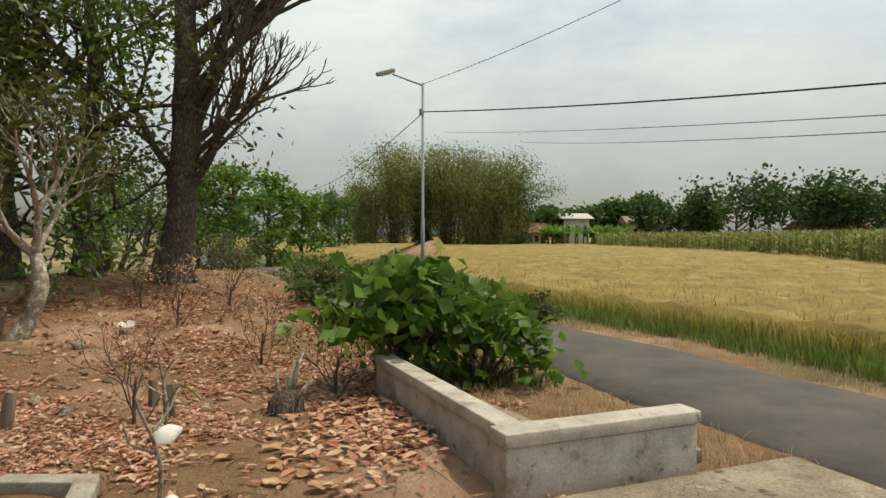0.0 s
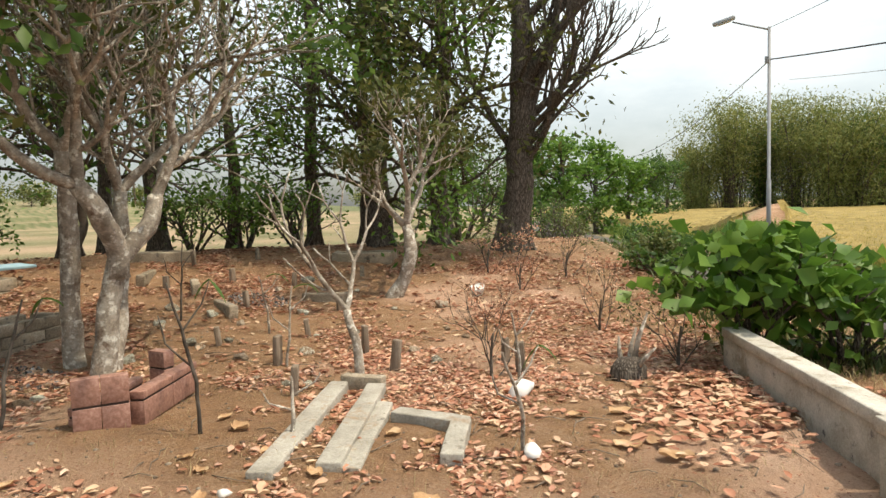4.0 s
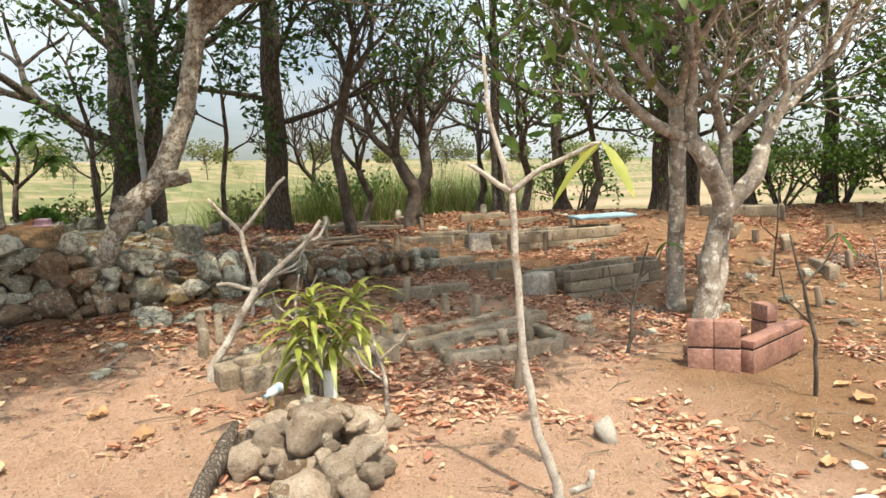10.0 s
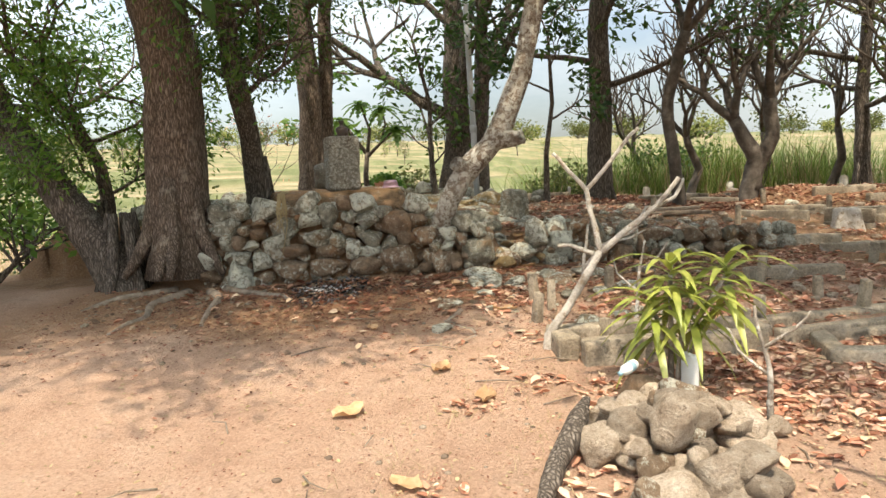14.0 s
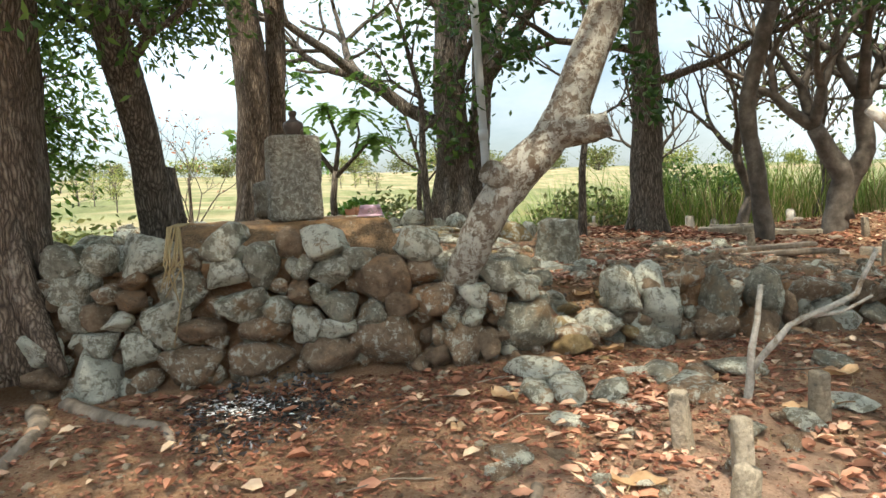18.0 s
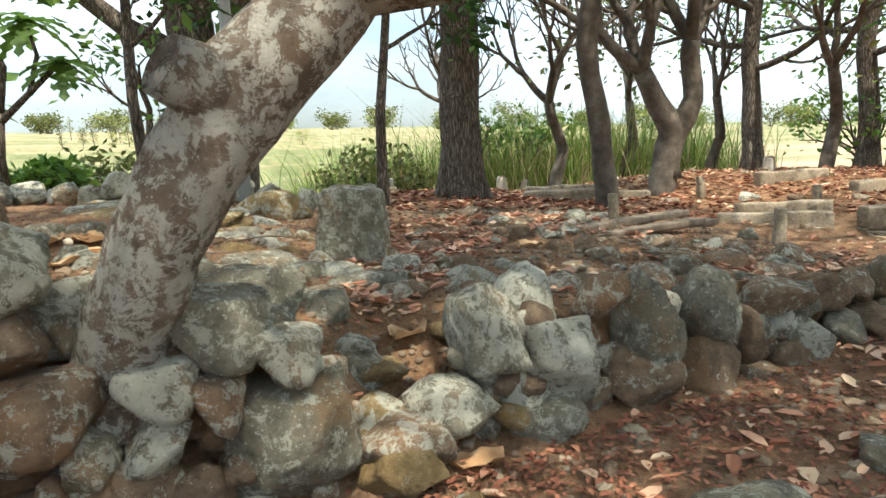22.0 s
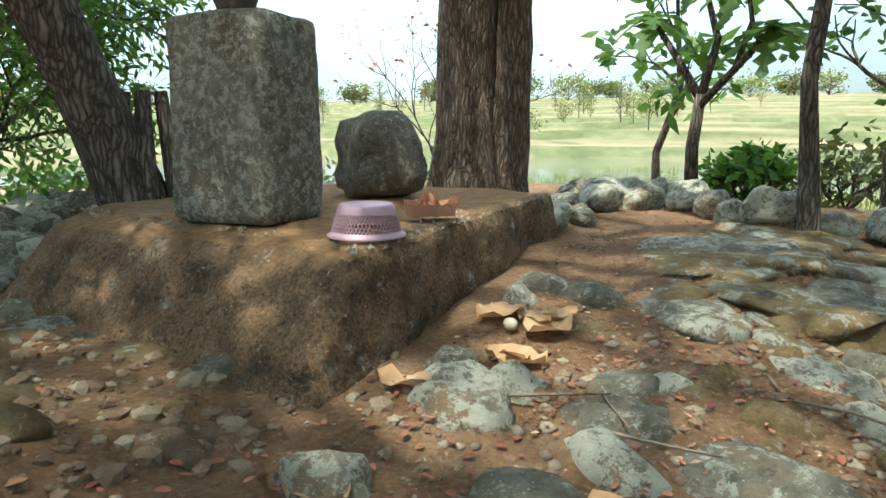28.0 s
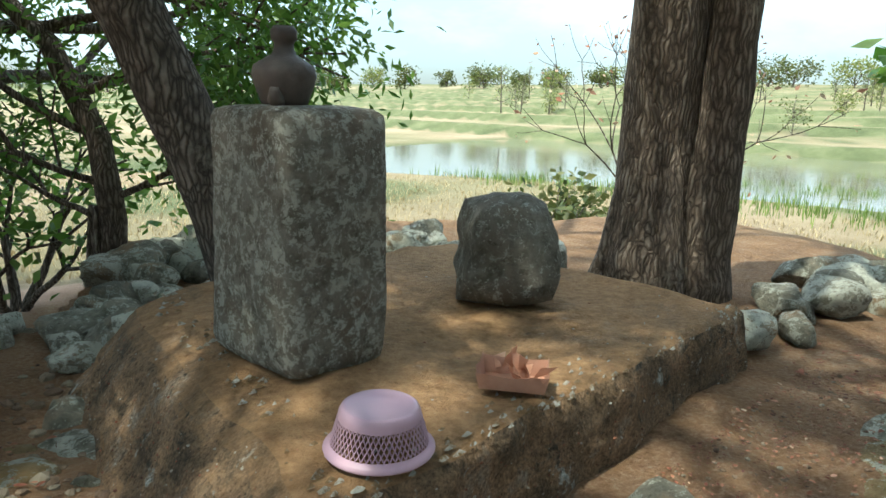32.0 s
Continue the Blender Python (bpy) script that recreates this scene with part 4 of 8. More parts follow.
# big tree by the road bend
leafy_tree(at_ground(-6.0, 14.9), [(0, 0, 0, 0.38), (0.15, 0, 1.6, 0.33), (0.3, 0, 3.0, 0.31), (0.35, 0, 5.2, 0.24), (0.3, 0.1, 7.5, 0.15)], 11, "large old tree with dark furrowed bark and half-bare crown", M_BARK, None,
           [(0.28, (0.9, -0.2, 0.9), 1.3, 0.1), (0.33, (1, 0, 0.8), 1.3, 0.1), (0.37, (1, -0.3, 0.6), 1.3, 0.09), (0.40, (1, 0.2, 0.9), 1.4, 0.1), (0.45, (0.9, -0.3, 1.0), 1.4, 0.09), (0.36, (0.75, 0.1, 1.9), 2.6, 0.17), (0.38, (-0.45, 0.2, 2.0), 2.8, 0.17), (0.3, (-0.9, -0.2, 1.6), 2.2, 0.1), (0.5, (0.7, -0.4, 1.3), 2.0, 0.15), (0.55, (1.0, 0.3, 0.9), 2.0, 0.13), (0.62, (1.0, -0.1, 0.6), 1.7, 0.10), (0.7, (0.8, 0.2, 0.8), 1.9, 0.11), (0.8, (0.9, 0.4, 0.7), 1.8, 0.1), (0.85, (-0.3, -0.5, 1), 2.0, 0.12), (0.9, (1.0, 0, 0.5), 1.8, 0.1), (1.0, (0.2, 0.2, 1), 2.0, 0.11)], levels=6, spread=0.42, ratio=0.72, lift=0.07)
for x, y, r, sd, low in [(-8.2, 15.4, 0.28, 12, 0.2), (-9.4, 14.4, 0.3, 13, 0.18)]:
    leafy_tree(at_ground(x, y), [(0, 0, 0, r), (-0.1, 0, 2.0, r * 0.85), (0.2, 0.1, 4.5, r * 0.65), (0.1, 0, 6.5, r * 0.4)], sd, "tree with dense green leaves beside the old tree", M_BARK, M_LEAF_BRT if sd % 2 else M_LEAF_OL,
               [(low, (0.9, -0.5, 0.2), 1.3, 0.07), (low + 0.06, (-0.9, -0.6, 0.3), 1.4, 0.07), (0.33, (0.2, -1, 0.4), 1.5, 0.08), (0.42, (-1, -0.2, 0.5), 1.6, 0.09), (0.5, (1, -0.3, 0.5), 1.6, 0.09), (0.6, (0.3, -1, 0.5), 1.6, 0.09), (0.75, (0.8, 0.4, 0.8), 1.6, 0.08), (0.85, (-0.7, -0.6, 0.6), 1.6, 0.08), (1, (-0.3, 0, 1), 1.5, 0.09), (1, (0.5, -0.5, 0.7), 1.5, 0.08)], per=21, size=0.18, radius=0.75, group="trees along the boundary")
for n, (x, y, r, red) in enumerate([(-15.3, 9.8, 0.22, 0), (-14.4, 11.6, 0.24, 0), (-13.4, 13.2, 0.18, 1), (-11.6, 14.4, 0.2, 1), (-10.6, 15.6, 0.28, 0), (-17.4, 8.0, 0.18, 0), (-16.2, 11.4, 0.2, 0), (-18.6, 6.6, 0.18, 0)]):
    leafy_tree(at_ground(x, y), [(0, 0, 0, r), (0.1 * (-1) ** n, 0, 2.2, r * 0.85), (-0.15 * (-1) ** n, 0, 4.6, r * 0.65), (0, 0, 7.0, r * 0.4)], 30 + n, "tall boundary tree with a straight trunk and thin green crown", M_BARK_RED if red else M_BARK, (M_LEAF, M_LEAF_OL, M_LEAF_BRT)[n % 3],
               [(0.3, (1, 0.2, 0.1), 1.4, 0.07), (0.36, (-1, -0.2, 0.2), 1.4, 0.07), (0.45, (0.2, -1, 0.3), 1.6, 0.08), (0.55, (1, -0.3, 0.4), 1.6, 0.08), (0.62, (-1, 0.2, 0.4), 1.6, 0.08), (0.7, (-0.6, 0.6, 0.6), 1.6, 0.08), (0.85, (0.7, 0.3, 0.8), 1.6, 0.07), (1, (0, 0, 1), 1.5, 0.07)] if not red else [(0.6, (-1, 0.2, 0.4), 1.3, 0.06), (0.75, (0.7, -0.6, 0.6), 1.3, 0.06), (0.9, (0.7, 0.3, 0.8), 1.3, 0.06), (1, (0, 0, 1), 1.3, 0.06)], per=14, size=0.17, radius=0.75, group="trees along the boundary")
# dark trunk behind the terrace and the trees round the wall
leafy_tree(at_ground(-15.3, 0.18), [(0, 0, 0, 0.25), (0.0, 0.04, 2.0, 0.22), (0.0, 0.08, 4.2, 0.2), (0.1, 0.0, 7.0, 0.12)], 41, "dark straight tree with dense glossy leaves from head height", M_BARK, M_LEAF_DK,
           [(0.36, (0.3, 1, 0.15), 1.5, 0.07), (0.42, (0.2, -1, 0.2), 1.4, 0.07), (0.5, (1, 0.3, 0.3), 1.4, 0.07), (0.6, (-1, 0.5, 0.3), 1.4, 0.07), (0.7, (0, 1, 0.5), 1.4, 0.07), (0.75, (0.1, -1, 0.5), 1.4, 0.07), (0.8, (1, 0.2, 0.5), 2.0, 0.08), (0.85, (0.8, 0.9, 0.5), 2.0, 0.08), (0.9, (-0.5, 1, 0.5), 2.0, 0.08), (1, (0.8, -0.3, 0.8), 1.8, 0.07), (1, (0, 0.3, 1), 1.4, 0.07)], per=32, size=0.16, radius=0.55)
leafy_tree(at_ground(-8.9, -5.5), [(0, 0, 0, 0.38), (-0.05, 0.02, 1.5, 0.36), (0.0, -0.05, 3.5, 0.34), (0.2, -0.2, 6.0, 0.24)], 42, "broad old shade tree with furrowed dark bark and knotted roots", M_BARK_RED, M_LEAF,
           [(0.72, (0.9, 0.1, 0.45), 2.2, 0.15), (0.76, (0.9, 0.6, 0.45), 2.2, 0.15), (0.8, (0.3, 1.0, 0.45), 2.4, 0.15), (0.84, (0.8, 1.0, 0.45), 2.4, 0.15), (0.88, (-0.2, 1.2, 0.4), 2.6, 0.14), (0.9, (0.8, -0.6, 0.5), 2.0, 0.14), (0.97, (0.9, 0.3, 0.6), 2.2, 0.13), (1, (0.4, 1.2, 0.7), 2.6, 0.14), (1, (-0.6, -0.3, 0.9), 2.2, 0.13), (1, (0.6, 0.6, 0.9), 2.2, 0.13), (0.86, (1.3, 0.5, 0.3), 2.2, 0.1), (0.92, (1.2, 1.1, 0.3), 2.4, 0.1), (0.96, (1.4, -0.1, 0.4), 2.1, 0.09), (1, (1.2, 0.9, 0.5), 2.3, 0.1), (0.98, (1.3, 0.2, 0.35), 2.2, 0.09)], levels=5, flare=1.05, ribs=9, per=25, size=0.18, radius=0.7, limit=-5.4, gaps=0.6, thin_west=-1.2)
leafy_tree(at_ground(-13.0, -5.18), [(0, 0, 0, 0.26), (0.0, 0.0, 1.5, 0.215), (0.05, 0.02, 3.5, 0.20), (0.0, 0.2, 6.0, 0.19)], 43, "tall tree with deeply ridged brown bark behind the platform", M_BARK_RED, M_LEAF,
           [(0.6, (0.3, 1, 0.4), 2.4, 0.13), (0.7, (1, 0.4, 0.6), 2.4, 0.13), (0.85, (-0.6, -0.6, 0.5), 2.2, 0.12), (1, (0.6, 0.9, 0.8), 2.4, 0.12), (1, (0.2, -0.4, 1), 2.0, 0.11), (0.85, (0.9, 1.1, 0.4), 2.7, 0.12), (0.95, (0.5, 1.3, 0.5), 2.9, 0.12), (0.97, (0.0, 1.2, 0.5), 2.6, 0.11), (0.9, (1.2, 0.7, 0.5), 2.6, 0.11)], per=24, size=0.16, radius=0.6, gaps=0.3)
leafy_tree(at_ground(-13.22, -5.0), [(0, 0, 0, 0.17), (0.0, 0.02, 1.5, 0.135), (-0.1, 0.12, 3.5, 0.12), (-0.3, 0.4, 5.5, 0.09)], 51, "second ridged brown stem grown against the tall tree", M_BARK_RED, M_LEAF,
           [(0.75, (-0.6, 0.8, 0.6), 2.0, 0.07), (1, (-0.4, 0.5, 0.8), 1.8, 0.07)], per=12, size=0.15, radius=0.6, gaps=0.1, ribs=2)
leafy_tree(at_ground(-10.72, -5.22), [(0, 0, 0, 0.19), (0.3, 0.05, 0.9, 0.155), (0.78, 0.13, 2.0, 0.145), (1.35, 0.25, 3.6, 0.12)], 45, "leaning dark tree with drooping green leaves behind the platform", M_BARK, M_LEAF,
           [(0.8, (-1, 0.3, 0.5), 0.8, 0.05), (0.9, (-1, -0.1, 0.45), 0.9, 0.05), (0.62, (-1, 0, 0.3), 0.4, 0.04), (0.72, (-0.9, 0.3, 0.3), 0.42, 0.04), (0.55, (-0.4, -0.9, 0.3), 0.4, 0.03), (0.5, (0.6, 0.8, 0.1), 0.7, 0.05), (0.55, (0.7, 0.8, 0.3), 0.8, 0.05), (0.65, (0.9, 0.3, 0.3), 0.9, 0.05), (0.7, (0.5, -0.7, 0.5), 0.9, 0.05), (0.75, (0.2, 0.9, 0.3), 0.7, 0.05), (0.9, (-0.5, 0.4, 0.7), 0.8, 0.05), (1, (-0.3, 0.2, 1), 0.9, 0.05), (1, (0.9, 0.2, 0.3), 0.9, 0.05), (1, (0.4, 0.8, 0.4), 0.8, 0.05)], per=46, size=0.1, radius=0.46, droop=0.6, narrow=0.34)
leafy_tree(at_ground(-9.62, -7.1), [(0, 0, 0, 0.12), (-0.08, 0.03, 0.7, 0.095), (0.0, 0.0, 1.3, 0.085), (0.28, -0.1, 1.95, 0.075), (0.9, -0.35, 2.6, 0.06)], 46, "slender crooked tree with light green leaves", M_BARK_RED, M_LEAF_BRT,
           [(0.3, (0.8, -0.4, 0.15), 0.6, 0.03), (0.42, (0.9, 0.1, 0.1), 0.6, 0.03), (0.38, (-0.8, 0.3, 0.3), 0.5, 0.03), (0.55, (1, 0.2, 0.3), 0.7, 0.035), (0.65, (-0.7, 0.6, 0.3), 0.7, 0.035), (0.8, (-0.9, 0.3, 0.5), 0.8, 0.04), (0.9, (0.5, 0.8, 0.4), 0.8, 0.04), (1, (0.4, -0.3, 0.9), 0.9, 0.04), (1, (0.9, 0.4, 0.3), 0.8, 0.04)], per=34, size=0.1, radius=0.42, droop=0.6, narrow=0.34)
leafy_tree(at_ground(-17.0, -3.05), [(0, 0, 0, 0.42), (0.0, 0.03, 1.4, 0.32), (0.05, 0.02, 3.2, 0.27), (0.0, 0.0, 6.0, 0.17)], 47, "forked tree with dark cracked bark and several stems", M_BARK, M_LEAF,
           [(0.1, (0.1, 0.75, 1.6), 2.6, 0.2), (0.34, (0.2, -1.2, 0.8), 2.0, 0.15), (0.3, (0.1, 0.55, 1.6), 2.4, 0.15), (0.6, (0.3, 0.9, 0.8), 1.7, 0.1), (0.7, (0.4, -0.8, 0.5), 1.7, 0.09), (1, (0.1, 0.3, 1), 1.5, 0.1)], per=9, size=0.11, radius=0.6, ribs=9)
leafy_tree(at_ground(-17.8, -2.75), [(0, 0, 0, 0.34), (0.05, 0.15, 1.6, 0.27), (0, 0.3, 3.4, 0.17), (0, 0.4, 5.5, 0.12)], 49, "dark cracked trunk standing close behind the forked tree", M_BARK, M_LEAF,
           [(0.7, (0.3, 0.9, 0.8), 1.7, 0.1), (0.85, (0.4, -0.8, 0.5), 1.7, 0.09), (1, (0.1, 0.3, 1), 1.5, 0.1)], per=9, size=0.11, radius=0.6)
leafy_tree(at_ground(-8.72, -6.2), [(0, 0, 0, 0.26), (0.05, -0.7, 1.1, 0.22), (0.1, -1.45, 2.2, 0.2), (0.15, -2.0, 4.0, 0.16)], 50, "thick dark tree leaning out beside the old shade tree", M_BARK, M_LEAF,
           [(0.55, (-0.8, -0.8, 0.2), 1.2, 0.06), (0.65, (-1.0, -0.3, 0.2), 1.3, 0.06), (0.75, (-0.6, -1, 0.2), 1.3, 0.06), (0.55, (0.9, -0.2, 0.2), 1.2, 0.06), (0.6, (0.3, -1, 0.2), 1.3, 0.06), (0.75, (0.8, -0.8, 0.3), 1.4, 0.07), (0.85, (0.9, 0.4, 0.4), 1.3, 0.07), (1, (0.5, -0.6, 0.8), 1.4, 0.08), (1, (0.9, 0.2, 0.6), 1.4, 0.08)], per=34, size=0.13, radius=0.55, limit=-6.5, droop=0.6, narrow=0.36)
leaner = leafy_tree((-9.42, -2.17, 0.97), [(-0.16, -0.08, -0.16, 0.15), (-0.08, -0.03, 0.0, 0.13), (-0.02, 0.05, 0.13, 0.122), (0, 0.09, 0.25, 0.124), (0, 0.22, 0.47, 0.135), (0, 0.37, 0.67, 0.15), (-0.02, 0.61, 0.89, 0.145), (-0.02, 0.75, 1.09, 0.14), (-0.06, 1.05, 1.77, 0.125), (-0.1, 1.21, 2.55, 0.115), (-0.2, 1.35, 3.55, 0.1)], 48, "leaning pale-barked tree with a cut stub, rooted in the wall", M_BARK_PALE, M_LEAF,
           [(0.97, (0.7, 1.7, 0.42), 3.5, 0.1), (1, (0.25, 1.9, 0.4), 3.5, 0.1), (1, (1.05, 1.6, 0.4), 3.4, 0.1), (0.95, (-0.2, 1.9, 0.45), 3.3, 0.09), (0.93, (0.6, 1.3, 0.55), 3.0, 0.09), (0.97, (0.9, 1.1, 0.6), 3.0, 0.09), (1, (0.3, 1.5, 0.6), 3.1, 0.09), (1, (0.8, 1.5, 0.7), 3.1, 0.09), (1, (1.0, 0.5, 0.6), 2.8, 0.09), (0.95, (-0.6, 1.3, 0.6), 2.4, 0.08), (1, (-0.9, 0.7, 0.6), 2.4, 0.08), (1, (-0.2, 1.4, 0.9), 2.6, 0.08), (0.97, (-1.0, 1.2, 0.5), 2.4, 0.07), (0.9, (0.6, 1.0, 0.6), 1.8, 0.07), (0.93, (0.9, 0.2, 0.7), 1.8, 0.07), (1, (0.4, 0.3, 1), 1.8, 0.08), (1, (0.6, 1.2, 0.5), 2.0, 0.08), (1, (0.9, 0.9, 0.9), 2.0, 0.07), (1, (-0.2, 1.2, 0.7), 1.9, 0.07), (0.97, (0.8, 1.3, 0.5), 2.3, 0.08), (1, (0.3, 1.4, 0.5), 2.4, 0.08), (0.95, (1.0, 0.9, 0.35), 2.2, 0.07)], levels=5, per=22, size=0.17, radius=0.6, flare=1.04, ribs=0, limit=-5.4, gaps=0.6, thin_west=-0.6, root_in=0.15)
knob = Shape()
knob.tube([(0.0, 0.37, 0.61), (0.09, 0.25, 0.69), (0.14, 0.19, 0.72), (0.12, 0.21, 0.715)], [0.12, 0.10, 0.085, 0.05], 12)
part("cut_stub", knob, M_BARK_PALE, leaner, "short sawn limb stub")
knob = Shape()
knob.tube([(0.0, 0.72, 0.97), (0.05, 0.95, 0.98), (0.07, 1.05, 1.0), (0.06, 1.01, 0.995)], [0.12, 0.10, 0.095, 0.055], 12, cap=False)
part("hollow_stub", knob, M_BARK_PALE, leaner, "hollow broken limb stub")

# frangipani trees
frangipani(at_ground(-7.6, 5.0), [[(-0.55, 0.1, 0, 0.14), (-0.52, 0.08, 1.0, 0.12), (-0.5, 0.12, 2.0, 0.11), (-0.45, 0.05, 2.7, 0.1)],
                                  [(0.2, -0.05, 0, 0.15), (0.22, 0.08, 0.8, 0.13), (0.28, 0.2, 1.4, 0.13), (0.36, -0.1, 1.95, 0.12), (0.3, -0.3, 2.25, 0.1)],
                                  [(0.27, 0.18, 1.35, 0.12), (0.35, 0.55, 1.75, 0.11), (0.3, 0.75, 2.1, 0.1)],
                                  [(0.1, 0.15, 0.0, 0.12), (-0.1, 0.5, 1.1, 0.1), (-0.2, 0.62, 2.2, 0.09)]], 61, "large leafless frangipani with pale blotched stems among the graves", M_FRANGI, levels=7, length=0.78, spread=0.74, leaf=M_LEAF_OL, per=1)
frangipani(at_ground(-4.42, 6.0), [[(0, 0, 0, 0.06), (-0.05, 0.02, 0.5, 0.05), (-0.15, 0, 0.85, 0.045)]], 62, "young bare white-stemmed frangipani at the head of a grave", M_FRANGI, levels=4, length=0.5, ratio=0.78)
frangipani(at_ground(-6.5, 10.3), [[(-0.1, 0, 0, 0.16), (0.1, 0.1, 0.35, 0.12), (0.25, 0.1, 0.8, 0.12), (0.1, 0.2, 1.3, 0.09)]], 63, "crooked frangipani with pale trunk and sparse narrow leaves", M_FRANGI, levels=7, length=0.6, ratio=0.78, leaf=M_LEAF_OL, per=5)
frangipani(at_ground(-14.3, 1.6), [[(0, 0, 0, 0.13), (0.05, -0.12, 0.9, 0.12), (0.0, -0.22, 2.0, 0.11), (0.1, 0.1, 3.2, 0.1)]], 64, "tall bare frangipani with a dark bent stem", M_FRANGI_DK, levels=6, length=0.75)
frangipani(at_ground(-16.2, 3.35), [[(0, 0, 0, 0.2), (0.0, 0.15, 0.8, 0.18), (0, -0.3, 1.7, 0.13)], [(0, 0.1, 0.4, 0.16), (0.0, 0.45, 1.3, 0.15), (0.1, 0.4, 2.1, 0.13)]], 65, "bare spreading frangipani with dark forked stems", M_FRANGI_DK, levels=6, length=0.8)
for n, (x, y) in enumerate([(-19.5, 6.2), (-18.6, 2.6), (-20.0, 4.6), (-21.0, 1.6), (-15.8, 8.0), (-16.8, 6.6), (-14.6, 9.4)]):
    frangipani(at_ground(x, y), [[(0, 0, 0, 0.12), (0.1 * (-1) ** n, 0.25, 0.8, 0.10), (0.2, 0.1 * (-1) ** n, 1.6, 0.085)]], 70 + n, "bare frangipani at the back of the burial ground", M_FRANGI_DK, levels=6, length=0.7)


def sapling(at, stems, label, bark, leaf=None, leaves=(), group="frangipani trees", name="frangipani_sapling", size=0.16):
    """Stiff bare stems, each a run of points with radii in the sapling's own space; leaves: points with a few leaves each."""
    rnd = random.Random(int(abs(at[0] * 100 + at[1] * 37)))
    root = thing(name, at, label, "young tree", group)
    for stem in stems:
        s = Shape()
        pts, rad = [], []
        for a, b in zip(stem, stem[1:]):
            for k in range(4):
                p = Vector(a[:3]).lerp(Vector(b[:3]), k / 4)
                pts.append(p + noise.noise_vector(p * 4 + Vector(at)) * 0.022)
                rad.append((a[3] + (b[3] - a[3]) * k / 4) * rnd.uniform(0.92, 1.1))
        pts.append(Vector(stem[-1][:3]))
        rad.append(stem[-1][3])
        s.tube(pts, rad, 8)
        part("stem", s, bark, root)
    for p, n in leaves:
        for k in range(n):
            s = Shape()
            a = math.tau * k / n + rnd.uniform(0, 1)
            way = Vector((math.cos(a), math.sin(a), rnd.uniform(-0.9, 0.3))).normalized() * size * rnd.uniform(0.8, 1.3)
            side = way.cross(Vector((0, 0, 1))).normalized() * size * 0.36
            q = Vector(p)
            i = len(s.v)
            for t, w in ((0, 0.1), (0.3, 0.8), (0.6, 1.0), (0.85, 0.6), (1, 0.05)):
                c = q + way * t - Vector((0, 0, t * t * size * 0.5))
                s.v += [c + side * w * 0.5 + Vector((0, 0, 0.012)), c, c - side * w * 0.5 + Vector((0, 0, 0.012))]
            for j in range(4):
                b = i + j * 3
                s.f += [(b, b + 1, b + 4, b + 3), (b + 1, b + 2, b + 5, b + 4)]
            part("leaf", s, leaf, root)
    return root


# limewashed cuttings beside the path
sapling((-6.45, -0.86, gz(-6.45, -0.86)), [
    [(0.012, 0, -0.1, 0.047), (-0.012, 0.022, 0.097, 0.039), (-0.05, 0.224, 0.409, 0.034), (-0.085, 0.448, 0.78, 0.031)],
    [(-0.085, 0.448, 0.78, 0.029), (-0.115, 0.403, 1.023, 0.022), (-0.147, 0.347, 1.286, 0.02)],
    [(-0.145, 0.347, 1.267, 0.019), (-0.174, 0.224, 1.413, 0.017), (-0.194, 0.09, 1.578, 0.016)],
    [(-0.146, 0.347, 1.276, 0.019), (-0.149, 0.538, 1.481, 0.017), (-0.148, 0.762, 1.744, 0.015)],
    [(-0.084, 0.448, 0.77, 0.027), (-0.062, 0.672, 0.955, 0.024), (-0.026, 0.874, 1.121, 0.02), (-0.02, 1.042, 1.345, 0.017)],
    [(-0.026, 0.874, 1.121, 0.017), (-0.146, 1.03, 1.188, 0.014), (-0.275, 1.12, 1.325, 0.012)],
    [(-0.094, 0.403, 0.76, 0.022), (-0.123, 0.224, 0.819, 0.017), (-0.134, 0.112, 0.819, 0.015)]],
    "leaning limewashed frangipani cutting with few stiff bare branches", M_LIME)
sapling((-3.76, 1.18, gz(-3.76, 1.18)), [
    [(0, 0, -0.1, 0.036), (-0.02, -0.03, 0.12, 0.03), (-0.07, -0.12, 0.42, 0.026), (-0.09, -0.17, 0.75, 0.023), (-0.1, -0.2, 1.3, 0.02), (-0.1, -0.21, 1.8, 0.019)],
    [(-0.1, -0.21, 1.79, 0.017), (-0.13, -0.34, 1.88, 0.014), (-0.15, -0.44, 1.94, 0.012)],
    [(-0.1, -0.21, 1.8, 0.016), (-0.12, -0.27, 2, 0.014), (-0.13, -0.33, 2.28, 0.012), (-0.14, -0.33, 2.52, 0.009)],
    [(-0.1, -0.21, 1.78, 0.017), (-0.03, -0.06, 1.9, 0.015), (0.03, 0.08, 1.97, 0.013), (0.12, 0.22, 2.02, 0.011)],
    [(0, 0.04, 0.05, 0.022), (0.06, 0.12, 0.1, 0.022), (0.08, 0.14, 0.2, 0.016)]],
    "spindly white-stemmed frangipani sapling with two yellowing leaves", M_LIME, M_LEAF_STRIPE, [((0.12, 0.22, 2.02), 3)], size=0.3)
sapling((-8.6, -0.5, gz(-8.6, -0.5)), [
    [(0, 0, -0.1, 0.026), (0.0, 0.05, 0.3, 0.02), (0.0, 0.1, 0.68, 0.015)],
    [(0.0, 0.03, 0.17, 0.02), (0.02, 0.24, 0.44, 0.018), (0.02, 0.6, 0.62, 0.015), (0.0, 0.72, 0.86, 0.012)],
    [(0.02, 0.3, 0.48, 0.013), (0.0, 0.52, 0.52, 0.011), (0.0, 0.7, 0.6, 0.008)]],
    "small forked pale frangipani cutting before the wall", M_LIME)
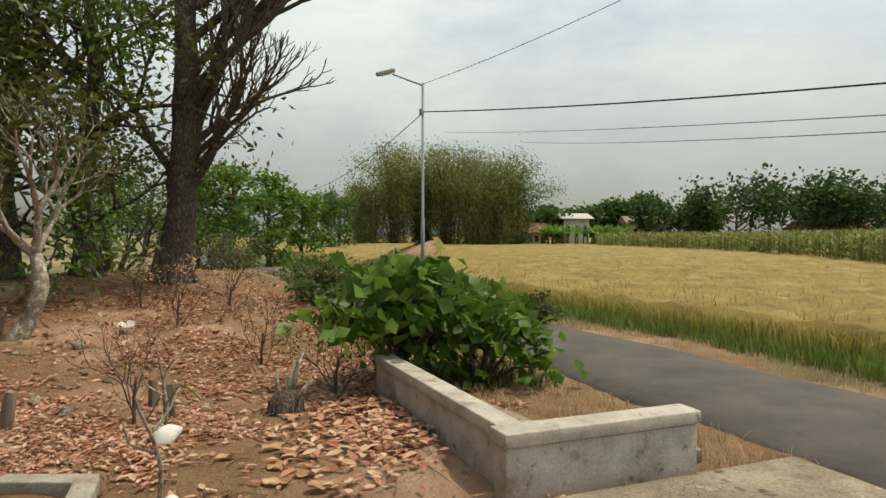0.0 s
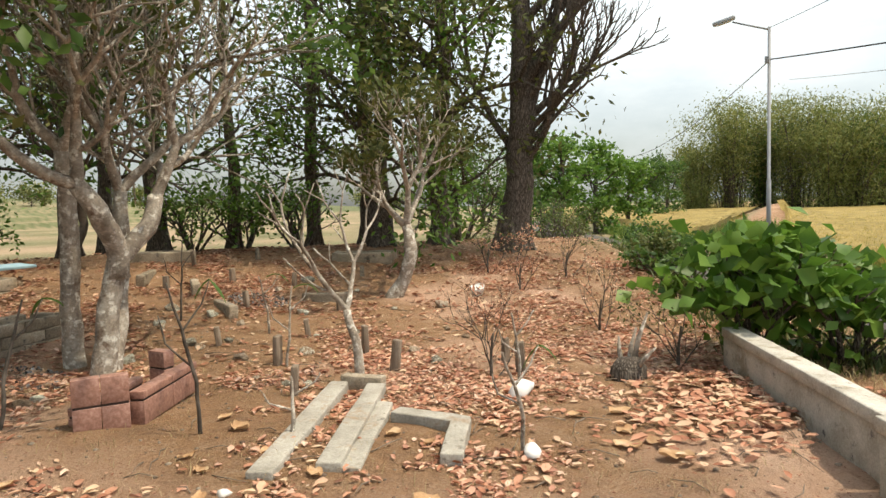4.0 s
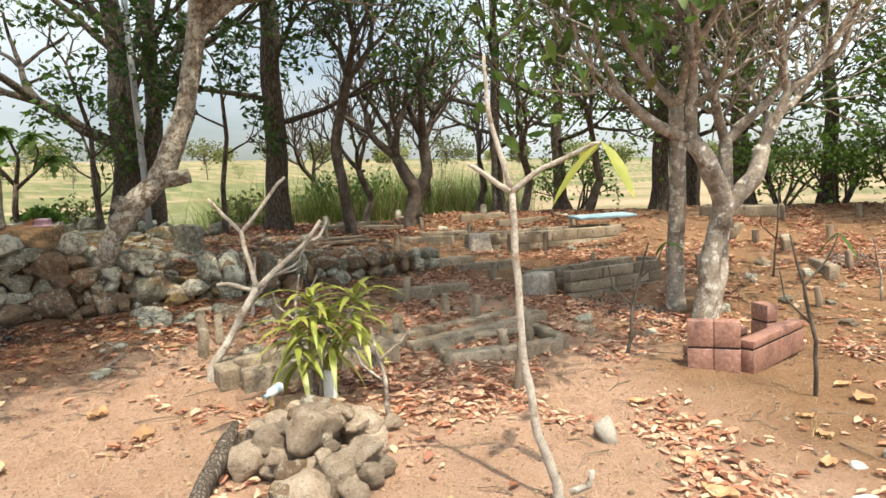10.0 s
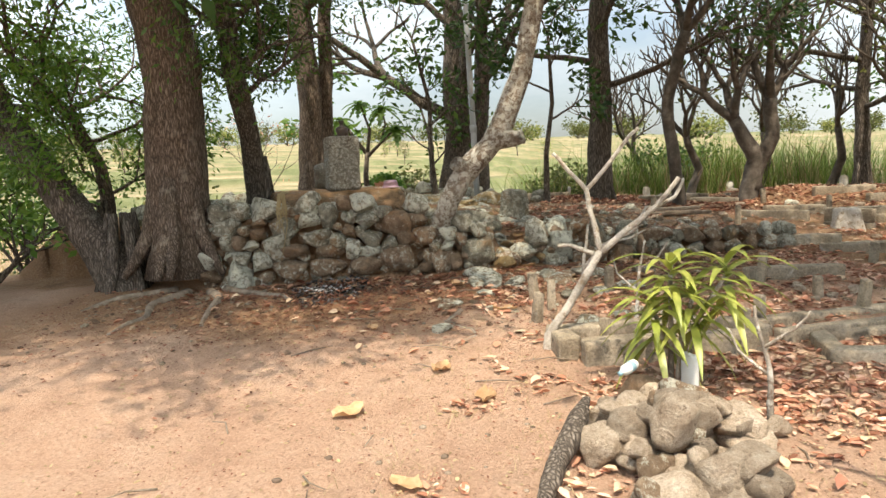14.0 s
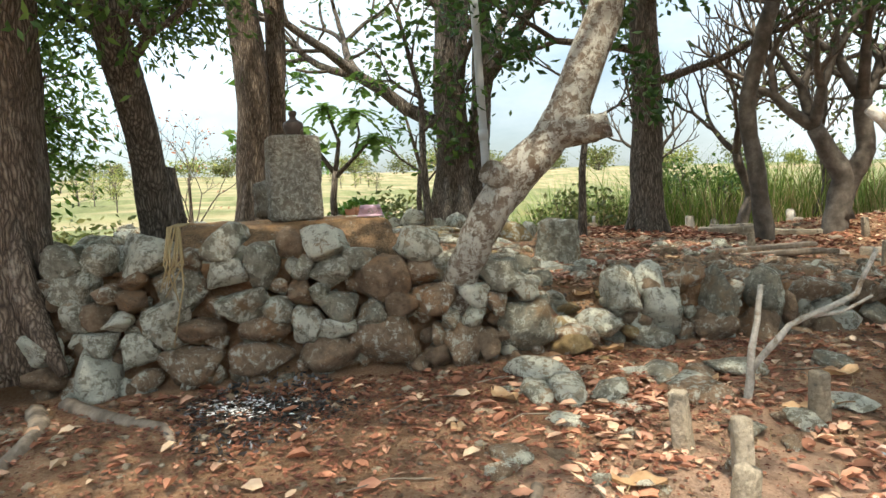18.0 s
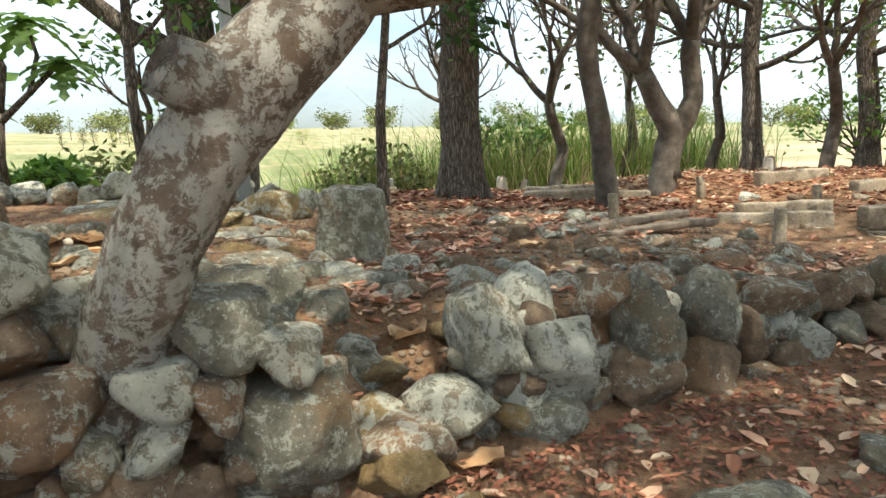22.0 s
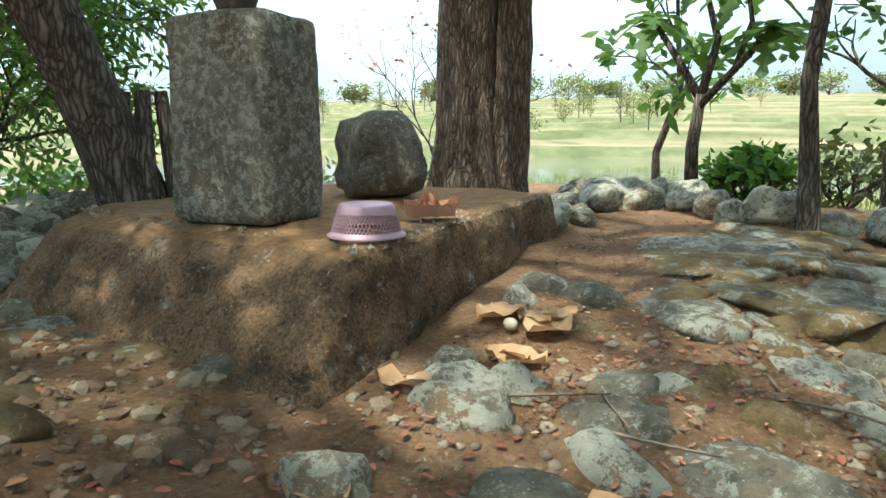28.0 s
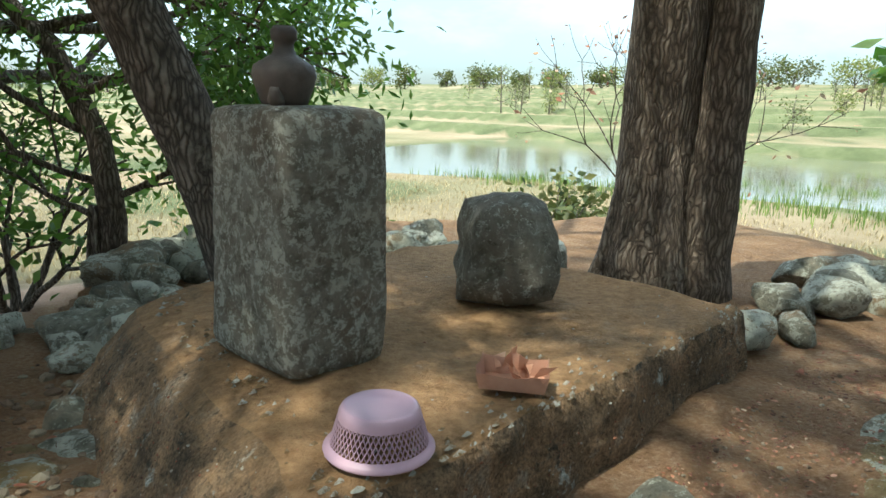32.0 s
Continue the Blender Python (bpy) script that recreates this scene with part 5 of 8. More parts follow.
for x, y, hgt, lean, lab in [(-4.7, 3.95, 1.35, -0.25, "thin dark bare stem"), (-6.2, 3.1, 1.1, 0.3, "thin bare leaning stem"), (-5.75, 6.3, 1.0, 0.2, "thin bare stem with a green leaf"), (-3.85, 4.15, 0.5, 0.05, "short bare twig"), (-2.0, 4.7, 0.85, -0.3, "small forked bare plant"), (-5.1, 0.46, 0.75, -0.1, "thin bent pale stem"), (-2.75, 6.6, 0.8, -0.1, "thin bare twig"), (-8.9, 7.4, 1.3, 0.15, "thin bare stem"), (-7.2, 7.6, 0.9, -0.15, "thin bare twig"), (-7.0, -0.1, 0.8, 0.1, "dry bare stem")]:
    sapling((x, y, gz(x, y)), [[(0, 0, -0.08, 0.02), (0.03, lean * 0.2, hgt * 0.35, 0.017), (0.0, lean * 0.6, hgt * 0.7, 0.013), (-0.03, lean, hgt, 0.008)],
                               [(0.0, lean * 0.6, hgt * 0.68, 0.01), (0.1, lean * 0.6 + 0.14, hgt * 0.85, 0.008), (0.14, lean * 0.6 + 0.2, hgt * 1.0, 0.006)],
                               [(0.02, lean * 0.3, hgt * 0.45, 0.01), (-0.1, lean * 0.3 - 0.16, hgt * 0.62, 0.008), (-0.12, lean * 0.3 - 0.2, hgt * 0.8, 0.005)]],
            lab + " among fallen leaves", M_FRANGI_DK if hgt > 1 else M_FRANGI, M_LEAF, [((0.14, lean * 0.6 + 0.2, hgt), 2)] if hgt > 0.8 else (), group="saplings")


# ---- dry stone wall ----
ROCKS = [rock_shape(s, 3) for s in range(14)]
BOULDERS = [rock_shape(60 + s, 4, 0.8, (0.25, 0.4)).data("stone", M_STONE) for s in range(6)]
ROCK_DATA = [r.data("stone", M_STONE) for r in ROCKS]
ROCK_RED = [r.data("stone", M_STONE_RED) for r in ROCKS]
ROCK_SUN = [r.data("stone", M_STONE_SUN) for r in ROCKS]


def stone(parent, x, y, z, sx, sy, sz, turn, rnd, data=None, name="stone", tip=0.12):
    ob = new(name, rnd.choice(data or ROCK_DATA))
    ob.matrix_basis = Matrix.LocRotScale((x, y, z), Euler((rnd.uniform(-tip, tip), rnd.uniform(-tip, tip), turn)), (sx, sy, sz))
    if parent:
        ob.parent = parent
    return ob


# stones of the wall: place along it, height, breadth, rise
WALL_LEFT = [(-4.92, 1.15, 0.33, 0.28), (-4.67, 1.19, 0.22, 0.21), (-4.35, 1.22, 0.41, 0.3), (-3.84, 1.27, 0.34, 0.24), (-4.84, 0.99, 0.31, 0.27), (-3.84, 1.06, 0.29, 0.2), (-3.59, 1.09, 0.19, 0.31), (-4.14, 0.98, 0.42, 0.31), (-4.81, 0.8, 0.18, 0.24), (-4.53, 0.76, 0.21, 0.13), (-4.25, 0.75, 0.35, 0.35), (-3.75, 0.83, 0.41, 0.23), (-3.48, 0.76, 0.22, 0.19), (-5.04, 0.58, 0.3, 0.25), (-4.65, 0.63, 0.2, 0.18), (-4.41, 0.56, 0.27, 0.22), (-4.71, 0.4, 0.39, 0.36), (-4.62, 0.17, 0.18, 0.14)]
WALL_LEFT_RED = [(-4.07, 1.16, 0.17, 0.16), (-3.4, 1.23, 0.2, 0.19), (-4.62, 0.95, 0.16, 0.13), (-4.43, 0.9, 0.17, 0.17), (-4.67, 0.81, 0.19, 0.19), (-3.98, 0.67, 0.34, 0.16), (-3.6, 0.64, 0.39, 0.16), (-4.06, 0.46, 0.38, 0.23), (-3.6, 0.46, 0.41, 0.21), (-4.34, 0.35, 0.16, 0.13), (-5.05, 0.41, 0.28, 0.17), (-4.43, 1.04, 0.19, 0.15)]
WALL_MID = [(-3.17, 1.23, 0.32, 0.23), (-2.53, 1.2, 0.39, 0.24), (-2.92, 1.11, 0.28, 0.15), (-3.31, 1.07, 0.15, 0.15), (-3.12, 1.02, 0.3, 0.22), (-3.2, 0.87, 0.12, 0.15), (-3.07, 0.79, 0.25, 0.21), (-2.12, 0.81, 0.21, 0.18), (-1.96, 0.96, 0.29, 0.26), (-1.76, 0.84, 0.21, 0.19), (-3.28, 0.67, 0.23, 0.25), (-3.06, 0.62, 0.28, 0.15), (-2.84, 0.68, 0.21, 0.22), (-2.29, 0.64, 0.15, 0.16), (-2.13, 0.65, 0.18, 0.13), (-1.8, 0.56, 0.43, 0.43)]
WALL_MID_RED = [(-2.5, 0.99, 0.31, 0.18), (-2.79, 0.94, 0.39, 0.34), (-3.31, 0.89, 0.16, 0.19), (-2.62, 0.76, 0.24, 0.2), (-2.4, 0.79, 0.36, 0.21), (-1.96, 0.74, 0.14, 0.18), (-3.18, 0.46, 0.42, 0.23), (-2.76, 0.49, 0.5, 0.34), (-2.22, 0.45, 0.35, 0.3), (-2.53, 0.34, 0.17, 0.12), (-2.38, 0.39, 0.21, 0.14), (-2.02, 0.43, 0.17, 0.21), (-2.38, 0.54, 0.1, 0.14)]
WALL_RIGHT = [(-1.2, 0.51, 0.31, 0.17), (-0.8, 0.32, 0.35, 0.27), (-0.98, 0.72, 0.28, 0.36), (-0.66, 0.56, 0.34, 0.4), (-0.23, 0.65, 0.28, 0.41), (0.16, 0.66, 0.22, 0.31), (-0.54, 0.16, 0.21, 0.21)]
WALL_RIGHT_RED = [(-1.41, 0.42, 0.34, 0.18), (-0.45, 0.8, 0.24, 0.18), (0.1, 0.35, 0.29, 0.3), (0.71, 0.26, 0.25, 0.24), (0.35, 0.48, 0.13, 0.29), (0.62, 0.62, 0.37, 0.2), (-0.27, 0.39, 0.34, 0.31), (0.43, 0.25, 0.2, 0.2)]


def make_wall():
    rnd = random.Random(5)
    root = tagged(new("stone_wall"), "rough dry stone retaining wall of grey lichened field stones", "wall", kind="structure")
    for rows, data in ((WALL_LEFT, ROCK_DATA), (WALL_LEFT_RED, ROCK_RED), (WALL_MID, ROCK_DATA), (WALL_MID_RED, ROCK_RED), (WALL_RIGHT, ROCK_DATA), (WALL_RIGHT_RED, ROCK_RED)):
        for y, z, w, h in rows:
            deep = min(0.42, max(0.24, 0.9 * max(w, h)))
            x = float(wall_x(y)) + 0.1 - 0.15 * (z - 0.5) - 0.42 * deep
            big = max(w, h) > 0.33
            stone(root, x, y, z, deep * 1.2, w * 1.17, h * 1.17, rnd.uniform(-0.15, 0.15) + rnd.choice((0, math.pi)), rnd, data if not big or data is ROCK_RED else BOULDERS, tip=0.1)
    # small stones wedged behind the joints
    for n in range(210):
        y = rnd.uniform(-5.1, 0.9)
        if -1.62 < y < -1.1:
            continue
        z = rnd.uniform(gz(float(wall_x(y)) + 0.4, y), gz(float(wall_x(y)) - 0.6, y))
        k = rnd.uniform(0.09, 0.17)
        stone(root, float(wall_x(y)) - 0.06 - 0.15 * (z - 0.5), y, z, k, k * 1.2, k, rnd.uniform(0, 6), rnd, ROCK_RED if rnd.random() < 0.6 else ROCK_DATA, tip=0.6)
    # low tail of the wall
    y = 0.85
    while y < 2.6:
        for course in range(2):
            w = rnd.uniform(0.2, 0.36)
            x = float(wall_x(y))
            stone(root, x + 0.05 - 0.12 * course, y, gz(x + 0.35, y) + 0.1 + 0.18 * course, 0.3, w, 0.22, rnd.uniform(-0.4, 0.4), rnd, ROCK_RED if rnd.random() < 0.5 else ROCK_DATA, tip=0.3)
        y += 0.26
    return root


make_wall()


M_LIMEWASH = mat("flaking_lime", [(0.22, 0.17, 0.115), (0.38, 0.345, 0.285), (0.52, 0.50, 0.44)], 18, 0.95, 0.8, 40, spots=(0.20, 0.125, 0.06), spot_scale=26, spot_at=0.5, world_space=True)


# ---- platform with the two standing stones ----
def make_platform():
    root = thing("grave_platform", (-10.74, -2.97, 0), "low mortared grave platform, mossy brown, edges crumbling", "platform", turn=math.degrees(math.atan2(-1.08, -2.01)))
    top, low = 1.375, 0.80
    s = smooth_box(2.28, 1.85, top - low, 0.05, 0.0, 26, 4)
    s.v = [v + Vector((1.14, 0.925, low)) for v in s.v]
    out = []
    for v in s.v:
        v.x += 0.17 * v.y * (1 - v.x / 2.28)
        down = (top - v.z) / (top - low)
        # the side by the tall stone slopes out as a rough bank
        bank = max(0.0, 1 - (v.x - 0.17 * v.y) / 0.25)
        v = v + Vector((-0.42 * bank * down ** 0.8, -0.05 * max(0, 1 - v.y / 0.25) * down, -0.05 * bank * (v.y / 1.85)))
        d = noise.noise_vector(v * 2.4) * 0.035 + noise.noise_vector(v * 7.0) * 0.02 + noise.noise_vector(v * 17.0) * (0.008 + 0.014 * down) + noise.noise_vector(v * 31.0) * (0.004 + 0.01 * down)
        out.append(v + d * Vector((1, 1, 0.55)))
    s.v = out
    part("platform_body", s, M_PLAT, root)
    # grit and leaf crumbs that cling to the rough sides
    rnd = random.Random(43)
    for name, count, small, large, stuff in (("grit", 1500, 0.004, 0.016, M_LIMEWASH), ("leaf_crumbs", 700, 0.006, 0.018, M_DEAD_RED)):
        bits = Shape()
        form = rock_shape(740, 1)
        done = 0
        while done < count:
            f = rnd.choice(s.f)
            p = s.v[f[0]].lerp(s.v[f[2]], rnd.random())
            if p.z < low + 0.05 or (p.z > top - 0.03 and rnd.random() < 0.75):
                continue
            done += 1
            k, a, i = small + (large - small) * rnd.random() ** 2.5, rnd.uniform(0, 6.28), len(bits.v)
            ca, sa = math.cos(a) * k, math.sin(a) * k
            bits.v += [Vector((p.x + v.x * ca - v.y * sa, p.y + v.x * sa + v.y * ca * 0.8, p.z + v.z * k * 0.6)) for v in form.v]
            bits.f += [tuple(i + q for q in g) for g in form.f]
        tagged(part(name, bits, stuff, root, smooth=False), kind="stuff")
    # broken patches of pale mortar along the rim
    rnd = random.Random(41)
    for k in range(260):
        t = rnd.random()
        x, y = (2.28 * t, -0.02 + abs(rnd.gauss(0, 0.09))) if k % 4 else (0.06 + 0.17 * 1.8 * t + rnd.uniform(-0.03, 0.1), 1.8 * t)
        q = Shape()
        n = 11
        big = rnd.uniform(0.004, 0.015)
        q.v = [Vector((x, y, top + 0.008))]
        for j in range(n):
            a = math.tau * j / n
            rr = big * rnd.uniform(0.6, 1.0)
            q.v.append(Vector((x + rr * math.cos(a) * 1.7, y + rr * math.sin(a) * 0.7, top - 0.004)))
        q.f = [(0, j + 1, (j + 1) % n + 1) for j in range(n)]
        part("mortar_patch", q, M_LIMEWASH, root)
    return root


make_platform()
stele = smooth_box(0.385, 0.485, 0.80, 0.045, 0.018, 9, 7, taper=0.985)
ob = tagged(part("standing_stone", stele, M_STELE), "tall squared grey grave stone with lichen, on the platform", "grave stone", "grave stones on the platform")
ob.matrix_basis = pose(-10.78, -3.9, 1.375, 0, 0, 27.8)
short = smooth_box(0.44, 0.54, 0.46, 0.13, 0.055, 10, 9, taper=0.88)
ob = tagged(part("standing_stone", short, M_STELE), "short rounded grey grave stone on the platform", "grave stone", "grave stones on the platform")
ob.matrix_basis = pose(-11.72, -4.42, 1.37, 0, 0, -17)
jug = Shape().lathe([(0.0, 0), (0.062, 0), (0.074, 0.03), (0.09, 0.072), (0.097, 0.1), (0.09, 0.126), (0.056, 0.148), (0.036, 0.16), (0.03, 0.176), (0.029, 0.192), (0.038, 0.202), (0.04, 0.226), (0.03, 0.24), (0, 0.242)], 28)
ob = tagged(part("water_jug", jug, M_CLAY), "small dark clay water jug standing on the tall stone", "jug")
ob.matrix_basis = pose(-10.74, -3.86, 2.17)
spout = Shape().tube([(0.06, 0, 0.02), (0.094, 0.0, 0.028), (0.1, 0, 0.05), (0.1, 0, 0.062)], [0.02, 0.024, 0.016, 0.012], 10)
part("spout", spout, M_CLAY, ob)
ob.children[0].matrix_basis = pose(0, 0, 0, 0, 0, 70)


# ---- basket and offerings on the platform ----
def basket():
    root = thing("plastic_basket", (-10.91, -3.2, 1.385), "small pink plastic basket lying upside down on the platform", "basket")
    s = Shape().lathe([(0.134, 0.0), (0.136, 0.006), (0.124, 0.011), (0.118, 0.02)], 40)
    part("rim", s, M_PINK, root)
    s = Shape()
    sides, rows = 56, 5
    for i in range(rows + 1):
        r, z = 0.118 - 0.018 * i / rows, 0.02 + 0.062 * i / rows
        for k in range(sides):
            a = math.tau * (k + 0.5 * (i % 2)) / sides
            s.v.append(Vector((r * math.cos(a), r * math.sin(a), z)))
    # lattice of slanting ribs leaves the holes open
    lat = Shape()
    for i in range(rows):
        for k in range(sides):
            p = s.v[i * sides + k]
            for q in (s.v[(i + 1) * sides + k], s.v[(i + 1) * sides + (k + (1 if i % 2 else -1)) % sides]):
                lat.tube([p, q], [0.0022, 0.0022], 3, cap=False)
    part("lattice", lat, M_PINK, root)
    part("bottom", Shape().lathe([(0.101, 0.08), (0.099, 0.094), (0.093, 0.106), (0.086, 0.110), (0.08, 0.106), (0, 0.106)], 40), M_PINK, root)
    return root


basket()
box = thing("offering_box", (-11.37, -3.46, 1.395), "torn faded cardboard box with dry leaves and scraps", "box", turn=-25)
b = Shape()
for x0, y0, x1, y1, h in ((-0.09, -0.06, 0.09, -0.06, 0.06), (0.09, -0.06, 0.10, 0.06, 0.075), (0.1, 0.06, -0.09, 0.065, 0.055), (-0.09, 0.065, -0.09, -0.06, 0.07)):
    i = len(b.v)
    b.v += [Vector((x0, y0, 0)), Vector((x1, y1, 0)), Vector((x1 * 1.12, y1 * 1.15, h)), Vector(((x0 + x1) / 2 * 1.1, (y0 + y1) / 2 * 1.2, h * 0.8)), Vector((x0 * 1.12, y0 * 1.15, h * 0.95))]
    b.f.append((i, i + 1, i + 2, i + 3, i + 4))
b.v += [Vector((-0.09, -0.06, 0.004)), Vector((0.09, -0.06, 0.004)), Vector((0.1, 0.06, 0.004)), Vector((-0.09, 0.065, 0.004))]
b.f.append(tuple(range(len(b.v) - 4, len(b.v))))
part("carton", b, M_CARD, box)
rnd = random.Random(8)
for k in range(12):
    s = Shape()
    a = Vector((rnd.uniform(-1, 1), rnd.uniform(-1, 1), rnd.uniform(0, 0.9))).normalized() * 0.09
    s.leaf((rnd.uniform(-0.06, 0.06), rnd.uniform(-0.04, 0.04), 0.03), a, a.orthogonal().normalized() * 0.045)
    part("scrap", s, M_DEAD, box)


# ---- low concrete wall by the road ----
def beam(name, a, b, width, height, z, material, parent=None, seed=0, bevel=0.012, rough=0.006, at=(0, 0, 0)):
    """A block from a to b in plan along its middle line, standing on z."""
    d = Vector((b[0] - a[0], b[1] - a[1], 0))
    s = smooth_box(d.length, width, height, bevel, rough, 3 if rough > 0.01 else 1, seed)
    m = Matrix.Translation(((a[0] + b[0]) / 2 - at[0], (a[1] + b[1]) / 2 - at[1], z - at[2])) @ Matrix.Rotation(math.atan2(d.y, d.x), 4, "Z")
    s.v = [m @ v for v in s.v]
    return part(name, s, material, parent)


DR = (0.55, 5.1, -0.36)
drain = thing("headwall", DR, "low pale cement wall of a roadside drain, rendered, stained", "low wall")
beam("side_wall", (0.55, 5.28), (-0.72, 8.35), 0.19, 0.50, -0.36, M_CEMENT, drain, 1, at=DR)
beam("coping", (0.55, 5.28), (-0.72, 8.35), 0.24, 0.11, 0.143, M_CEMENT, drain, 3, at=DR)
beam("front_wall", (0.44, 5.05), (2.14, 5.72), 0.22, 0.52, -0.36, M_CEMENT, drain, 2, at=DR)
beam("coping", (0.42, 5.04), (2.16, 5.73), 0.27, 0.11, 0.163, M_CEMENT, drain, 4, at=DR)
beam("drain_lip", (1.25, 6.2), (0.1, 8.2), 0.14, 0.2, -0.36, M_CEMENT_OLD, drain, 5, at=DR)
beam("bearing_stone", (1.95, 5.9), (2.35, 6.05), 0.14, 0.12, -0.30, M_CEMENT_OLD, drain, 6, at=DR)
slab = smooth_box(2.6, 1.7, 0.12, 0.02, 0.01, 2, 8)
ob = tagged(part("entrance_slab", slab, M_CEMENT_OLD), "worn dusty concrete slab at the entrance", "pavement", kind="structure")
ob.matrix_basis = pose(2.2, 4.5, -0.285, 0, 0, 22)

# ---- graves ----
G1 = (-3.3, 4.6, gz(-3.3, 4.6) - 0.12)
grave = thing("grave_curb", G1, "pale new cement grave kerbs filled with fallen leaves", "grave", "graves")
z = G1[2]
beam("kerb", (-4.42, 5.62), (-3.48, 3.35), 0.20, 0.20, z, M_CEMENT_GREY, grave, 11, rough=0.012, at=G1)
beam("kerb", (-3.98, 5.66), (-3.12, 3.68), 0.20, 0.21, z, M_CEMENT_GREY, grave, 12, rough=0.012, at=G1)
beam("kerb", (-3.62, 5.25), (-2.98, 3.75), 0.16, 0.17, z, M_CEMENT_GREY, grave, 13, rough=0.012, at=G1)
beam("kerb", (-3.35, 5.0), (-2.62, 4.98), 0.18, 0.2, z, M_CEMENT_GREY, grave, 14, rough=0.012, at=G1)
beam("kerb", (-2.68, 5.0), (-2.38, 4.2), 0.18, 0.2, z, M_CEMENT_GREY, grave, 15, rough=0.012, at=G1)
beam("head_block", (-4.42, 5.68), (-3.95, 5.75), 0.14, 0.26, z, M_CEMENT_OLD, grave, 16, at=G1)
G2 = (-5.45, 3.62, gz(-5.45, 3.62) - 0.05)
grave = thing("tiled_grave", G2, "grave edged with red marbled tiles and dark joints", "grave", "graves")
for n, (a, b, w, hs) in enumerate([((-5.66, 3.42), (-5.4, 3.8), 0.12, (0.25, 0.24)), ((-5.42, 3.88), (-5.92, 4.95), 0.14, (0.22, 0.07)), ((-6.25, 4.95), (-6.5, 4.95), 0.14, (0.2, 0.18)), ((-5.72, 3.48), (-6.2, 4.5), 0.12, (0.14, 0.07))]):
    d = Vector((b[0] - a[0], b[1] - a[1])).normalized()
    run = (Vector(b) - Vector(a)).length
    k = 2 if run > 0.4 else 1
    zz = G2[2]
    for row, h in enumerate(hs):
        for i in range(k):
            p, q = Vector(a) + d * (run * i / k + 0.003), Vector(a) + d * (run * (i + 1) / k - 0.003)
            beam("tile", p, q, w, h, zz, M_REDTILE, grave, n * 9 + row * 3 + i, 0.005, 0.001, at=G2)
        zz += h
        if row == 0:
            beam("joint", Vector(a) + d * 0.01, Vector(b) - d * 0.01, w - 0.02, 0.022, zz, M_GROUT, grave, 3, 0.002, 0, at=G2)
            zz += 0.022


def kerbed(corners, height, width, label, material, seed, sink=0.06, ends=None):
    """A grave bordered by weathered kerb stones, one part a side."""
    x, y = corners[0]
    base = (x, y, min(gz(*c) for c in corners) - sink)
    root = thing("grave_curb", base, label, "grave", "graves")
    n = len(corners)
    for i in range(n):
        a, b = Vector(corners[i]), Vector(corners[(i + 1) % n])
        d = (b - a).normalized() * width * 0.5
        beam("kerb", a + d, b - d if i % 2 else b + d, width, height * (1.0 + 0.04 * (i % 2)), base[2], material, root, seed + i, 0.02, 0.02, at=base)
    return root


kerbed([(-6.12, -0.66), (-6.5, 0.75), (-7.0, 0.62), (-6.62, -0.78)], 0.24, 0.17, "weathered cement grave kerbs behind the stone heap", M_CEMENT_OLD, 21)
kerbed([(-6.4, 2.55), (-6.36, 1.3), (-6.95, 1.35), (-7.05, 2.5)], 0.2, 0.15, "small weathered cement grave kerb frame", M_CEMENT_OLD, 31)
kerbed([(-6.75, 0.95), (-7.5, 2.75), (-7.85, 2.6), (-7.15, 0.85)], 0.18, 0.14, "low sunken grave kerbs, brown with soil", M_CEMENT_OLD, 36)


def block_grave(corners, courses, height, width, label, seed, block=0.62, sink=0.1):
    """A grave walled with courses of separate cement blocks, joints staggered."""
    x, y = corners[0]
    base = (x, y, min(gz(*c) for c in corners) - sink)
    root = thing("walled_grave", base, label, "grave", "graves")
    r = random.Random(seed)
    n = len(corners)
    for i in range(n):
        a, b = Vector(corners[i]), Vector(corners[(i + 1) % n])
        d = (b - a).normalized()
        run = (b - a).length - width
        for c in range(courses):
            k = max(1, round(run / block))
            at_ = -width * 0.5 + (0.5 * width if c % 2 else 0)
            cuts = [0.0] + [(q + (0.45 if c % 2 else 0.0) + r.uniform(-0.08, 0.08)) * run / k for q in range(1, k)] + [run]
            for p0, p1 in zip(cuts, cuts[1:]):
                p, q = a + d * (p0 + width * 0.5 + 0.006), a + d * (p1 + width * 0.5 - 0.006)
                beam("block", p, q, width - 0.025 * c, height - 0.008, base[2] + c * height, M_CEMENT_OLD, root, seed + 7 * c + i, 0.014, 0.01, at=base)
    return root


block_grave([(-9.1, 3.85), (-9.6, 5.9), (-10.2, 5.75), (-9.45, 3.3)], 3, 0.16, 0.2, "large grave walled with courses of weathered cement blocks", 41)
block_grave([(-12.35, 4.25), (-12.45, 6.9), (-13.2, 6.85), (-13.0, 3.6)], 2, 0.22, 0.2, "long walled grave with weathered cement blocks", 51)
kerbed([(-17.9, -1.6), (-17.4, 0.2), (-18.0, 0.4), (-18.5, -1.4)], 0.22, 0.12, "pale cement grave kerbs under the trees", M_CEMENT_OLD, 61)
kerbed([(-13.2, 9.4), (-12.0, 10.4), (-12.4, 10.9), (-13.6, 9.9)], 0.3, 0.14, "pale cement grave kerbs at the back", M_CEMENT_OLD, 71)
kerbed([(-9.2, 12.0), (-8.0, 12.4), (-8.2, 13.0), (-9.4, 12.6)], 0.3, 0.16, "pale cement grave kerbs by the road", M_CEMENT_OLD, 76)
sheet_bm = smooth_box(1.4, 0.5, 0.05, 0.01, 0.01, 2, 3)
